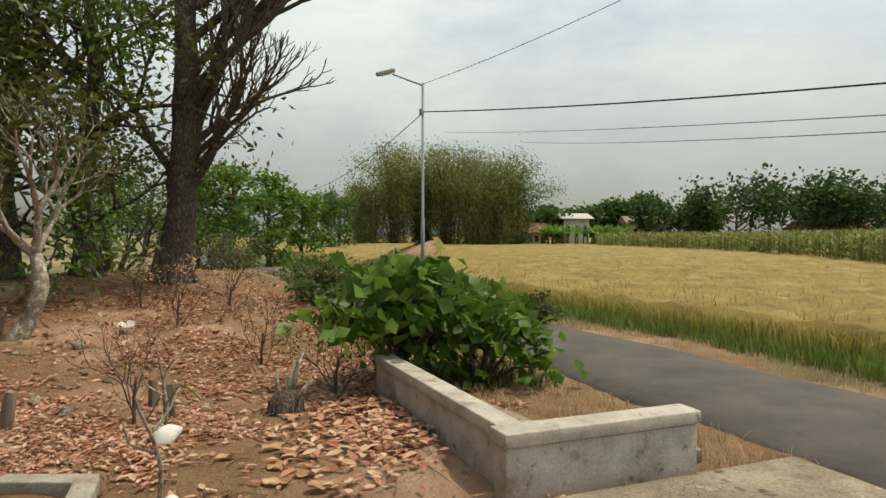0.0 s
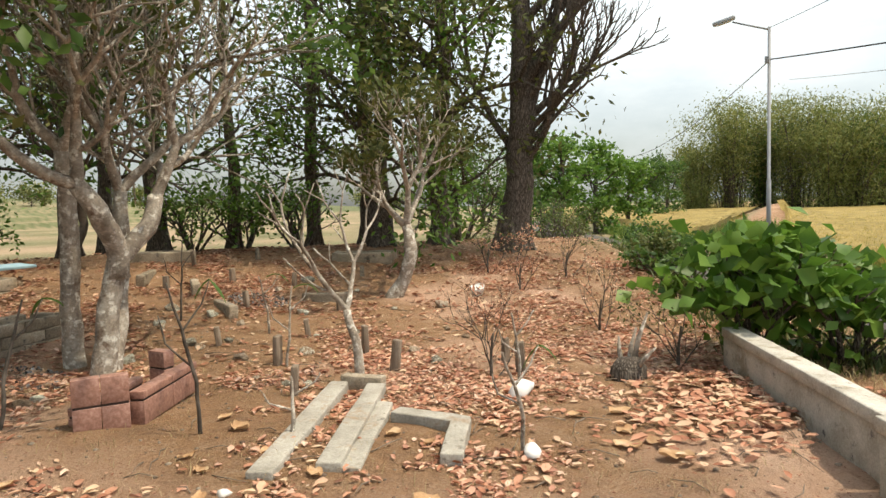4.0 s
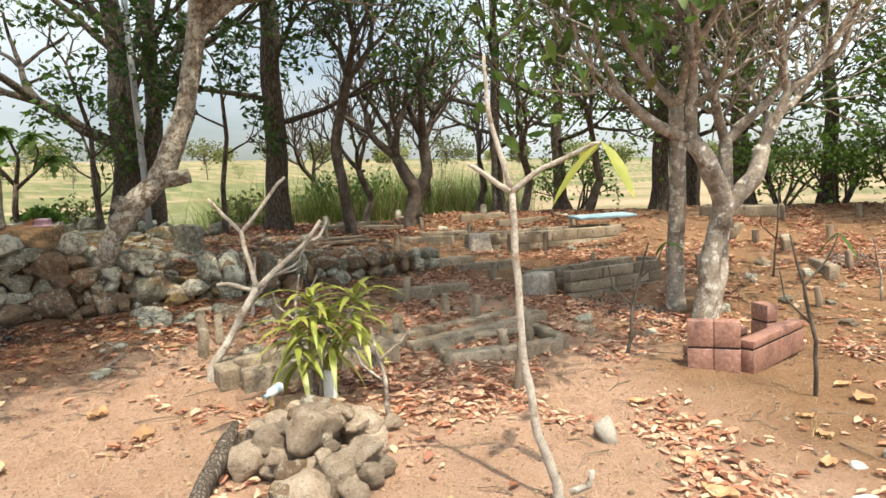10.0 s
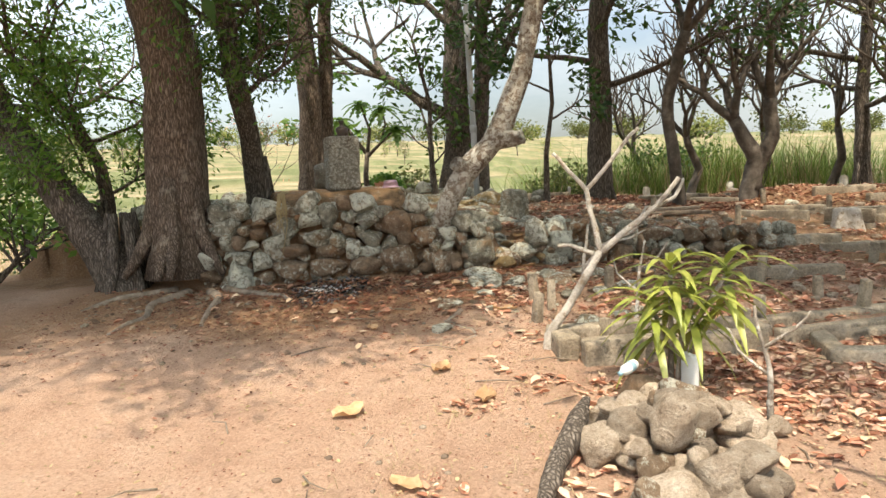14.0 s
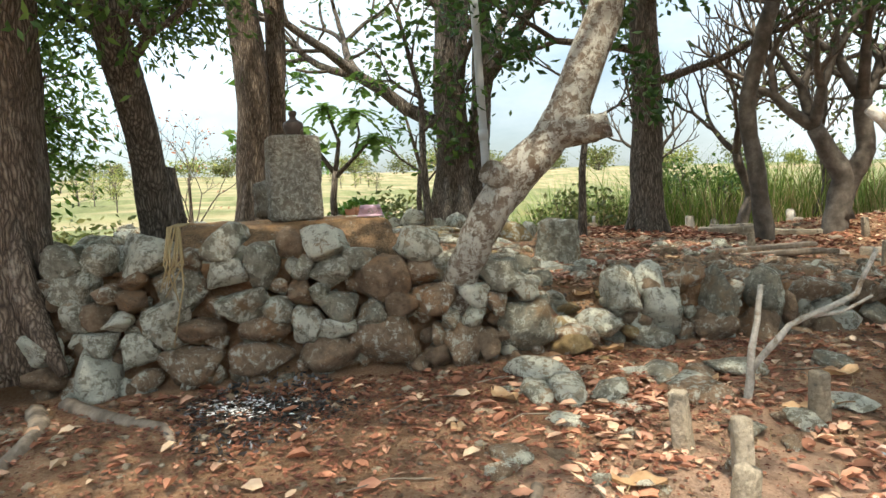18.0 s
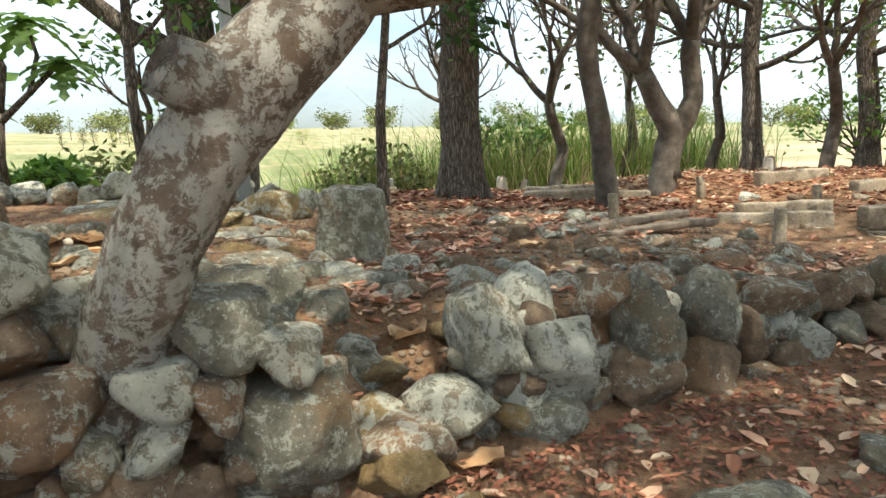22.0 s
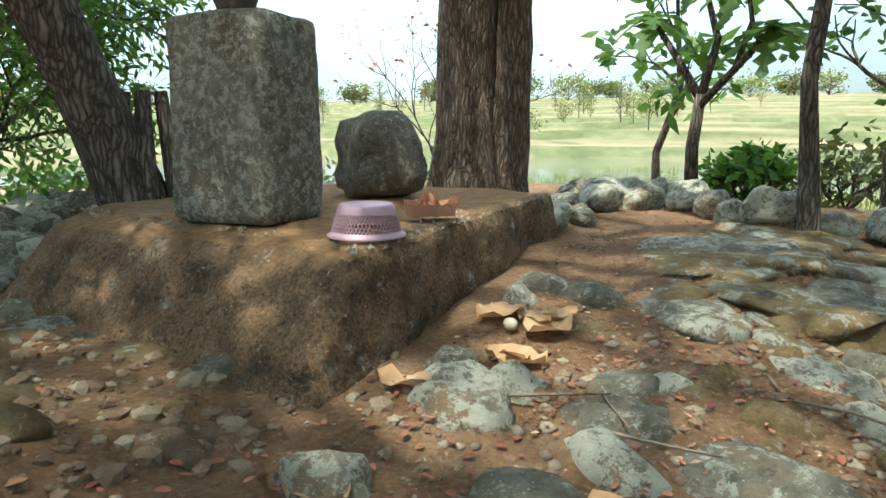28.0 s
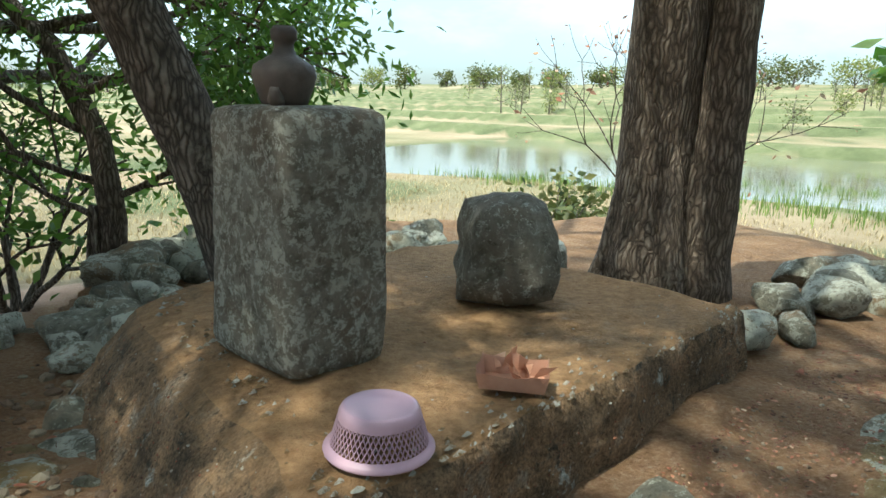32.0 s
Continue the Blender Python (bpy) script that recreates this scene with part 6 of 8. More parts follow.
ob = tagged(part("painted_board", sheet_bm, M_BLUE), "faded blue painted board lying on a grave", "board")
ob.matrix_basis = pose(-12.95, 6.75, gz(-12.95, 6.75) + 0.3, 4, 0, 94)

# grave markers
MARK_W = smooth_box(0.12, 0.08, 0.42, 0.012, 0.008, 1, 2, taper=0.9).data("grave_marker", M_WOOD)
MARK_C = smooth_box(0.10, 0.09, 0.36, 0.015, 0.006, 1, 5, taper=0.85).data("grave_marker", M_CEMENT_OLD)
MARK_R = smooth_box(0.2, 0.06, 0.36, 0.05, 0.006, 1, 6, taper=0.75).data("grave_marker", M_CEMENT)
rnd = random.Random(17)
marks = [(-8.5, 8.5, 0), (-8.7, 10.0, 0), (-6.5, 7.7, 0), (-5.3, 7.4, 0), (-4.35, 6.6, 0), (-4.8, 5.3, 0), (-5.9, 6.3, 0), (-2.9, 7.1, 0), (-7.65, 2.0, 1), (-8.1, 1.8, 1), (-8.8, 1.45, 1), (-6.64, -0.38, 1), (-6.9, 0.75, 1), (-7.21, -0.96, 1), (-8.33, -0.2, 1), (-7.98, -0.98, 1), (-7.61, -0.81, 1), (-7.25, 1.0, 1), (-6.75, 2.3, 1), (-6.45, 1.9, 1), (-9.3, 3.6, 1), (-9.9, 5.9, 1), (-9.6, 6.6, 0), (-11.0, 5.4, 1), (-12.1, 5.0, 0), (-10.6, 8.6, 0), (-9.9, 9.6, 0), (-11.6, 10.2, 0), (-10.9, 11.4, 1), (-7.9, 11.2, 1), (-7.0, 9.2, 0), (-12.2, 2.1, 1), (-12.7, 0.9, 1), (-17.6, -0.4, 2), (-18.0, 1.5, 2), (-15.3, 3.4, 1), (-16.6, 5.4, 2), (-14.2, 4.2, 1), (-19.0, 2.2, 2), (-18.6, 3.6, 2), (-17.9, -1.2, 1), (-5.55, 1.65, 0), (-7.4, 6.8, 0), (-3.3, 7.6, 0), (-10.2, 3.2, 1), (-13.6, 6.4, 1)]
for x, y, kind in marks:
    ob = new("grave_marker", (MARK_W, MARK_C, MARK_R)[kind])
    ob.matrix_basis = Matrix.LocRotScale((x, y, gz(x, y) - 0.1), Euler((rnd.uniform(-0.12, 0.12), rnd.uniform(-0.12, 0.12), rnd.uniform(0, 3))), (1, 1, rnd.uniform(0.8, 1.2)))
    tagged(ob, ("short weathered wooden grave marker stuck in the soil", "short grey cement grave marker post", "rounded pale cement grave marker")[kind], "grave marker", "grave markers")

# ---- heap of stones with the striped plant ----
rnd = random.Random(23)
heap = thing("stone_heap", at_ground(-4.78, -0.08), "heap of sandy rounded field stones at the end of a grave", "stones")
hx, hy, hz = heap.matrix_basis.translation
for n in range(74):
    lay = 0 if n < 44 else (1 if n < 64 else 2)
    a, rr = rnd.uniform(0, math.tau), (rnd.uniform(0.35, 1.0), rnd.uniform(0, 0.7), rnd.uniform(0, 0.35))[lay]
    x, y = 0.66 * rr * math.cos(a), 0.60 * rr * math.sin(a)
    k = (0.16 + 0.24 * rnd.random() ** 1.8) * (1.1, 0.95, 0.9)[lay]
    stone(heap, x, y, gz(hx + x, hy + y) - hz + (0.05, 0.16, 0.25)[lay] + rnd.uniform(-0.02, 0.03), k, k * rnd.uniform(0.7, 1), k * rnd.uniform(0.6, 0.85), a, rnd, ROCK_SUN if n % 7 else ROCK_RED, tip=0.5)
plant = thing("dragon_plant", at_ground(-5.65, -0.02), "leafy potless plant with arching yellow-edged strap leaves", "plant")
for sx, sy, top in ((0, 0, 0.78), (0.05, 0.08, 0.62), (-0.02, 0.22, 0.76), (0.03, -0.07, 0.55)):
    part("cane", Shape().tube([(sx * 0.3, sy * 0.3, -0.1), (sx, sy * 0.8, top * 0.6), (sx, sy * 1.6, top)], [0.02, 0.017, 0.014], 7), M_FRANGI, plant)
    for k in range(26):
        a = k * 2.4 + rnd.uniform(-0.3, 0.3)
        up = 0.9 - 1.5 * k / 26 + rnd.uniform(-0.15, 0.15)
        ln = rnd.uniform(0.34, 0.5)
        d = Vector((math.cos(a), math.sin(a), 0))
        side = Vector((-math.sin(a), math.cos(a), 0))
        s = Shape()
        p = Vector((sx, sy * 1.6, top + 0.08 - 0.012 * k))
        v = (d + Vector((0, 0, up))).normalized()
        for j in range(6):
            w = (0.014, 0.026, 0.027, 0.023, 0.014, 0.002)[j]
            s.v += [p + side * w + Vector((0, 0, 0.006)), p, p - side * w + Vector((0, 0, 0.006))]
            p = p + v * ln / 5
            v = (v + Vector((0, 0, -0.28))).normalized()
        for j in range(5):
            q = j * 3
            s.f += [(q, q + 1, q + 4, q + 3), (q + 1, q + 2, q + 5, q + 4)]
        part("leaf", s, M_LEAF_STRIPE, plant)
stoneb = smooth_box(0.14, 0.06, 0.34, 0.03, 0.01, 1, 4)
ob = tagged(part("grave_marker", stoneb, M_WHITE), "pale rounded grave marker behind the stone heap", "grave marker", "grave markers")
ob.matrix_basis = pose(*at_ground(-5.55, 0.08, -0.05), 0, 0, 30)
log = Shape()
knots = [(-4.15, -0.86, 0.02, 0.03), (-4.3, -0.82, 0.05, 0.055), (-4.48, -0.79, 0.08, 0.06), (-4.66, -0.72, 0.11, 0.07), (-4.86, -0.66, 0.14, 0.06), (-4.98, -0.62, 0.17, 0.03)]
log.tube([(x, y, gz(x, y) + h) for x, y, h, _ in knots], [r for *_, r in knots], 12)
log.v = [v + noise.noise_vector(v * 14) * 0.018 for v in log.v]
tagged(part("dead_log", log, M_BARK), "short dark dead log lying beside the stone heap", "log")

# pale odds and ends
for x, y, sx, sy, sz, mt, lab, nm in [(-2.55, 6.15, 0.36, 0.2, 0.22, M_WHITE, "half-buried whitewashed stone", "white_stone"), (-1.9, 4.62, 0.34, 0.16, 0.14, M_WHITE, "half-buried whitewashed stone", "white_stone"), (-4.45, 1.85, 0.22, 0.16, 0.24, M_CEMENT_GREY, "broken pale block at a grave", "block"), (-3.95, 0.12, 0.1, 0.09, 0.08, M_WHITE, "small white stone by the heap", "white_stone"), (-12.6, 0.5, 0.24, 0.2, 0.2, M_STONE, "pale stone under the bare trees", "white_stone"), (-3.55, 3.1, 0.12, 0.08, 0.06, M_WHITE, "crumpled white scrap", "scrap"), (-3.2, 2.75, 0.14, 0.1, 0.06, M_WHITE, "crumpled white scrap", "scrap")]:
    s = rock_shape(int(abs(x * 31 + y * 7)) + 300, 2)
    s.v = [Vector((v.x * sx, v.y * sy, v.z * sz)) for v in s.v]
    ob = tagged(part(nm, s, mt), lab + " on the soil", "stone" if "stone" in nm else nm)
    ob.matrix_basis = pose(*at_ground(x, y, sz * 0.25), 0, 0, x * 40)
pot = Shape().lathe([(0, 0), (0.09, 0), (0.13, 0.12), (0.14, 0.16), (0.125, 0.16), (0.09, 0.03), (0, 0.03)], 20)
ob = tagged(part("white_bowl", pot, M_WHITE), "white plastic bowl lying on the leaf litter", "bowl")
ob.matrix_basis = pose(*at_ground(-5.2, 11.0, 0.01), 18, 0, 0)
for x, y, w in ((-8.2, 4.3, 0.7), (-8.5, -3.4, 0.55), (-8.6, 8.9, 0.5)):
    s = Shape()
    rr = random.Random(int(abs(x * 10)))
    for k in range(700):
        a, r2 = rr.uniform(0, math.tau), w * math.sqrt(rr.random())
        px, py = x + 1.3 * r2 * math.cos(a), y + 0.8 * r2 * math.sin(a)
        c = Vector((px, py, gz(px, py) + 0.006))
        d = Vector((rr.uniform(-1, 1), rr.uniform(-1, 1), rr.uniform(0, 0.5))).normalized() * rr.uniform(0.02, 0.07)
        s.leaf(c, d, d.orthogonal().normalized() * d.length * 0.6)
    ob = part("ash_patch", s, mat("ash", [(0.02, 0.02, 0.02), (0.12, 0.115, 0.11), (0.42, 0.41, 0.40)], 3, 0.95, 0, island=True))
    tagged(ob, "grey and black ash of a burnt leaf pile", "ash", kind="stuff")

# ---- stones of the terrace ----
rnd = random.Random(31)
paving = tagged(new("terrace_stones"), "flat lichened stones set in the earth of the terrace", "stones", kind="structure")
M_STONE_MOSS = stone_material("mossy_stone", ((0.15, 0.105, 0.05), (0.26, 0.185, 0.09), (0.36, 0.28, 0.16)), (0.52, 0.51, 0.42), (0.33, 0.21, 0.09), 0.565, 0.03)
ROCK_MOSS = [r.data("stone", M_STONE_MOSS) for r in ROCKS]
flat = [(-11.05, -2.25, 0.3, 0.2), (-11.32, -1.88, 0.5, 0.34), (-10.72, -2.22, 0.26, 0.2), (-10.45, -2.27, 0.2, 0.17), (-10.37, -2.53, 0.2, 0.16), (-10.11, -2.43, 0.34, 0.26), (-10.3, -2.14, 0.28, 0.2), (-10.55, -2.0, 0.36, 0.26), (-10.78, -1.83, 0.2, 0.16), (-11.2, -1.5, 0.4, 0.28), (-11.82, -1.92, 0.25, 0.16), (-12.2, -1.84, 0.23, 0.16), (-12.74, -2.0, 0.28, 0.2), (-10.95, -2.75, 0.3, 0.2), (-11.57, -1.6, 0.2, 0.2), (-11.0, -1.7, 0.2, 0.2)]
flat += [(-10.37, -3.18, 0.14, 0.14), (-10.84, -2.62, 0.26, 0.2), (-11.08, -2.65, 0.2, 0.14), (-10.0, -4.39, 0.3, 0.24), (-10.96, -2.81, 0.2, 0.14), (-11.55, -3.1, 0.15, 0.14), (-11.76, -3.2, 0.22, 0.16), (-11.83, -3.0, 0.24, 0.18)]
flat += [(-10.37, -1.63, 0.3, 0.2), (-9.96, -1.15, 0.26, 0.2), (-10.06, -1.5, 0.18, 0.16), (-10.1, -0.91, 0.14, 0.12), (-11.64, -1.25, 0.24, 0.2), (-11.19, -0.83, 0.2, 0.16), (-10.3, -1.95, 0.3, 0.22)]
for x, y, a, b2 in flat:
    stone(paving, x, y, gz(x, y) - 0.045, a * 1.25, b2 * 1.35, rnd.uniform(0.2, 0.25), rnd.uniform(-0.5, 0.5) + math.atan2(y + 1.2, x + 9.6) + math.pi / 2, rnd, tip=0.08)
for x, y, a, b2 in [(-9.78, -3.36, 0.24, 0.18), (-9.83, -3.0, 0.26, 0.18), (-9.78, -3.7, 0.32, 0.2), (-11.69, -1.8, 0.24, 0.14), (-12.2, -1.7, 0.2, 0.14)]:
    stone(paving, x, y, gz(x, y) - 0.02, a * 1.0, b2 * 1.0, 0.17, rnd.uniform(-0.4, 0.4), rnd, ROCK_MOSS, tip=0.12)
for n in range(70):
    x, y = (rnd.uniform(-12.2, -9.85), rnd.uniform(-2.95, -1.7)) if n < 30 else (rnd.uniform(-13.2, -11.6), rnd.uniform(-3.2, -1.4)) if n < 48 else (rnd.uniform(-10.3, -9.5), rnd.uniform(-4.4, -2.7))
    if math.hypot(x + 9.38, y + 2.08) < 0.4 or min(math.hypot(x - f[0], y - f[1]) for f in flat) < 0.22:
        continue
    k = rnd.choice((0.12, 0.15, 0.2, 0.26))
    stone(paving, x, y, gz(x, y) - 0.05, k * 1.3, k * 1.1, rnd.uniform(0.12, 0.15), rnd.uniform(0, 6), rnd, rnd.choice((ROCK_MOSS, ROCK_MOSS, ROCK_DATA, ROCK_RED)), tip=0.12)
for n in range(170):
    x, y = rnd.uniform(-13.4, -10.3), rnd.uniform(-1.35, 1.6)
    if math.hypot(x + 11.6, y + 1.35) < 0.4 or x > float(wall_x(y)) - 0.35:
        continue
    k = rnd.choice((0.07, 0.09, 0.11, 0.14, 0.2)) * (1.3 if x > float(wall_x(y)) - 0.9 else 1.0)
    stone(paving, x, y, gz(x, y) + 0.01, k * 1.3, k * 1.1, k * rnd.uniform(0.5, 0.8), rnd.uniform(0, 6), rnd, ROCK_RED if rnd.random() < 0.75 else ROCK_DATA, tip=0.25)
# big stones at the wall's edge, the upright stone and the yellow boulder behind it
for x, y, z, sx, sy, sz in [(-10.25, -0.74, 0.7, 0.4, 0.4, 0.44), (-9.9, -1.97, 0.86, 0.5, 0.5, 0.3), (-9.72, -2.3, 0.95, 0.4, 0.36, 0.28), (-10.3, 0.25, 0.62, 0.3, 0.3, 0.4)]:
    stone(paving, x, y, z, sx * 1.15, sy * 1.15, sz * 1.1, rnd.uniform(-0.3, 0.3), rnd, BOULDERS, tip=0.1)
upright = smooth_box(0.46, 0.24, 0.56, 0.06, 0.035, 5, 21, taper=0.9)
ob = tagged(part("standing_stone", upright, M_STONE), "squat upright grey field stone with lichen spots on the terrace", "grave stone", "grave stones on the terrace")
ob.matrix_basis = pose(-11.66, -1.38, gz(-11.66, -1.38) - 0.1, 4, 0, 62)
stone(paving, -13.3, -1.95, 0.98, 0.55, 0.7, 0.42, 0.2, rnd, ROCK_MOSS, tip=0.1)
border = [(-13.0, -4.3), (-13.6, -4.5), (-14.6, -5.0), (-14.5, -4.3), (-13.9, -3.35), (-14.1, -2.95), (-14.6, -2.5), (-14.4, -1.6), (-14.6, -0.8)]
for (ax, ay), (bx, by) in zip(border, border[1:]):
    n = int(math.hypot(bx - ax, by - ay) / 0.2)
    for k in range(n):
        x, y = ax + (bx - ax) * k / n + rnd.uniform(-0.14, 0.14), ay + (by - ay) * k / n + rnd.uniform(-0.1, 0.1)
        q = rnd.uniform(0.2, 0.36)
        stone(paving, x, y, gz(x, y) + q * 0.28, q * 1.15, q, q * 0.8, rnd.uniform(0, 6), rnd, tip=0.4)
for n in range(46):
    x, y = -10.0 - 0.06 * n + rnd.uniform(-0.25, 0.25), -6.9 + rnd.uniform(-0.45, 0.35) + 0.03 * n
    if math.hypot(x + 10.9, y + 5.9) < 0.4:
        continue
    q = rnd.uniform(0.2, 0.38)
    stone(paving, x, y, gz(x, y) + q * 0.3, q * 1.15, q, q * 0.8, rnd.uniform(0, 6), rnd, tip=0.4)
for n in range(16):
    x, y = rnd.uniform(-9.9, -9.2), rnd.uniform(-5.4, -3.6)
    q = rnd.uniform(0.16, 0.34)
    stone(paving, x, y, gz(x, y) + q * 0.2, q * 1.15, q, q * 0.7, rnd.uniform(0, 6), rnd, tip=0.4)
for n in range(40):
    x, y = rnd.uniform(-9.6, -6.8), rnd.uniform(-1.9, 0.4)
    q = rnd.uniform(0.1, 0.24) if x > -8.6 else rnd.uniform(0.18, 0.36)
    if abs(y + 1.3) < 0.45 and x > -8.7:
        continue
    stone(paving, x, y, gz(x, y) + q * 0.1, q * 1.3, q, q * 0.5, rnd.uniform(0, 6), rnd, ROCK_RED if rnd.random() < 0.3 else ROCK_DATA, tip=0.2)
for x, y, z, sx, sy, sz in [(-9.83, -1.48, 0.46, 0.26, 0.24, 0.16), (-9.6, -1.4, 0.38, 0.28, 0.3, 0.2), (-10.05, -0.98, 0.56, 0.2, 0.2, 0.16), (-10.08, -1.42, 0.57, 0.24, 0.2, 0.1), (-10.3, -1.05, 0.65, 0.22, 0.18, 0.08), (-9.45, -1.2, 0.27, 0.2, 0.16, 0.1), (-9.8, -0.95, 0.42, 0.14, 0.12, 0.1), (-9.4, -1.05, 0.24, 0.16, 0.13, 0.1)]:
    stone(paving, x, y, z, sx * 1.15, sy * 1.15, sz * 1.15, rnd.uniform(-0.4, 0.4), rnd, ROCK_MOSS, tip=0.08)
# broad flat stones at the head of the gap
for x, y, a, b2, h in [(-10.11, -1.93, 0.52, 0.4, 0.26), (-10.5, -1.65, 0.46, 0.24, 0.14), (-10.89, -1.37, 0.43, 0.27, 0.14), (-11.27, -1.17, 0.27, 0.2, 0.16), (-11.68, -1.28, 0.22, 0.19, 0.14), (-10.14, -1.51, 0.18, 0.15, 0.14), (-10.09, -0.93, 0.14, 0.13, 0.16)]:
    stone(paving, x, y, gz(x, y) + (0.2 * h if h > 0.2 else -0.1 * h), b2 * 1.2, a * 1.12, h * 1.3, rnd.uniform(-0.25, 0.25), rnd, BOULDERS if a > 0.3 else ROCK_DATA, tip=0.06)
pipe = thing("standpipe", (-13.5, -2.18, gz(-13.5, -2.18) - 0.1), "tall grey plastic pipe standing beside the forked tree", "pipe")
part("tube", Shape().tube([(0, 0, 0), (-0.1, -0.04, 1.4), (-0.22, -0.09, 2.9), (-0.36, -0.15, 4.6)], [0.055, 0.055, 0.055, 0.055], 14), M_PIPE, pipe)
part("collar", Shape().tube([(-0.1, -0.04, 1.38), (-0.11, -0.045, 1.52)], [0.066, 0.066], 14), M_PIPE, pipe)


def rubble(n, where, size, material, seed, label):
    """Small broken stones strewn over the earth."""
    r = random.Random(seed)
    forms = [rock_shape(700 + k, 1) for k in range(8)]
    s = Shape()
    done = 0
    while done < n:
        p = where(r)
        if p is None:
            continue
        done += 1
        x, y = p
        k = size[0] + (size[1] - size[0]) * r.random() ** 2.5
        a, flat_k = r.uniform(0, 6.28), r.uniform(0.45, 0.8)
        ca, sa, z, src, i = math.cos(a) * k, math.sin(a) * k, gz(x, y), r.choice(forms), len(s.v)
        s.v += [Vector((x + v.x * ca - v.y * sa * 0.8, y + v.x * sa + v.y * ca * 0.8, z + (v.z + v.x * 0.15) * k * flat_k)) for v in src.v]
        s.f += [tuple(i + q for q in f) for f in src.f]
    return tagged(part("rubble", s, material, smooth=False), label, "rubble", kind="stuff")


def on_terrace(r):
    x, y = r.uniform(-14.2, -9.5), r.uniform(-3.6, 2.2)
    if (-12.9 < x < -10.3 and y < -2.95) or math.hypot(x + 9.38, y + 2.08) < 0.25 or x > float(wall_x(y)) - 0.2:
        return None
    return x, y


def before_wall(r):
    y = r.uniform(-6, 2.6)
    return float(wall_x(y)) + 0.2 + abs(r.gauss(0, 1.0)), y


def by_platform(r):
    return r.uniform(-10.9, -9.7), r.uniform(-5.2, -2.7)


M_RUBBLE = mat("brown_rubble", [(0.10, 0.06, 0.038), (0.17, 0.11, 0.07), (0.22, 0.155, 0.10), (0.27, 0.22, 0.155)], 14, 0.95, 0.6, 40, island=True)
rubble(5600, on_terrace, (0.01, 0.075), M_RUBBLE, 71, "broken brown and grey stones bedded in the terrace soil")
rubble(1600, before_wall, (0.015, 0.11), M_RUBBLE, 72, "small broken stones at the foot of the wall")
rubble(700, by_platform, (0.02, 0.10), M_RUBBLE, 73, "broken stones beside the grave platform")



def beside_platform(r):
    t, u = r.random(), r.random() ** 1.4
    return -10.75 - 2.3 * t - 0.7 * u, -2.8 - 1.15 * t + 1.25 * u


rubble(1100, beside_platform, (0.006, 0.03), M_RUBBLE, 74, "crumbled mortar and small stones at the platform's foot")

# whitewashed end of the large grave, and two old boards on the terrace
end = smooth_box(0.62, 0.3, 0.40, 0.04, 0.03, 3, 14, taper=0.86)
ob = tagged(part("grave_end", end, M_LIME), "whitewashed crumbling end block of a grave", "grave")
ob.matrix_basis = pose(-9.2, 3.5, gz(-9.2, 3.5) - 0.08, 0, 0, 118)
end = smooth_box(0.5, 0.26, 0.42, 0.05, 0.03, 3, 15, taper=0.7)
ob = tagged(part("grave_end", end, M_LIME), "whitewashed crumbling end stub of a long grave", "grave")
ob.matrix_basis = pose(-12.3, 3.75, gz(-12.3, 3.75) - 0.08, 0, 0, 98)
for x, y, l, turn in ((-12.3, 1.0, 1.3, 112), (-12.5, 0.95, 1.5, 116), (-12.42, 1.2, 1.2, 108)):
    bd = smooth_box(l, 0.13, 0.05, 0.008, 0.008, 2, 6)
    ob = tagged(part("old_board", bd, M_WOOD), "weathered grey wooden board lying on the soil", "board", "old boards")
    ob.matrix_basis = pose(x, y, gz(x, y) + 0.03, 0, 0, turn)

# shallow flags of the old paving on the far side of the platform
rnd = random.Random(91)
for n in range(26):
    t, u = rnd.random(), rnd.random()
    x, y = -11.0 - 2.3 * t - 0.1 * u, -2.45 - 0.85 * t + 0.9 * u
    if min(math.hypot(x - f[0], y - f[1]) for f in flat) < 0.18:
        continue
    k = rnd.uniform(0.16, 0.42)
    stone(paving, x, y, gz(x, y) - 0.035, k * 1.35, k * 1.1, rnd.uniform(0.13, 0.15), rnd.uniform(0, 6), rnd, rnd.choice((ROCK_MOSS, ROCK_DATA, ROCK_DATA)), tip=0.06)

# low broken kerbs and stones among the far graves
for n, (x, y, l, turn) in enumerate([(-13.4, 3.0, 1.1, 65), (-13.9, 3.5, 1.0, 70), (-14.6, 5.6, 1.3, 100), (-15.6, 5.0, 1.2, 96), (-16.4, 2.7, 1.0, 60), (-17.2, 2.2, 1.1, 75), (-12.9, 4.4, 1.2, 110), (-15.2, 1.4, 0.9, 80), (-10.9, 3.4, 1.2, 105), (-11.2, 2.7, 1.1, 102), (-9.1, 1.9, 1.1, 100), (-8.7, 8.2, 1.0, 150), (-10.3, 9.0, 1.1, 140), (-7.6, 9.6, 0.9, 20), (-11.4, 8.8, 1.2, 130), (-17.0, -0.9, 1.0, 85)]):
    sb = smooth_box(l, 0.16, 0.24, 0.025, 0.02, 3, 40 + n)
    ob = tagged(part("kerb_stone", sb, M_CEMENT_OLD), "low weathered kerb of an old grave, half sunk in soil", "kerb", "sunken kerbs")
    ob.matrix_basis = pose(x, y, gz(x, y) - 0.1, 0, 0, turn)
strewn = tagged(new("strewn_stones"), "loose field stones strewn between the graves", "stones", kind="structure")
rnd = random.Random(92)
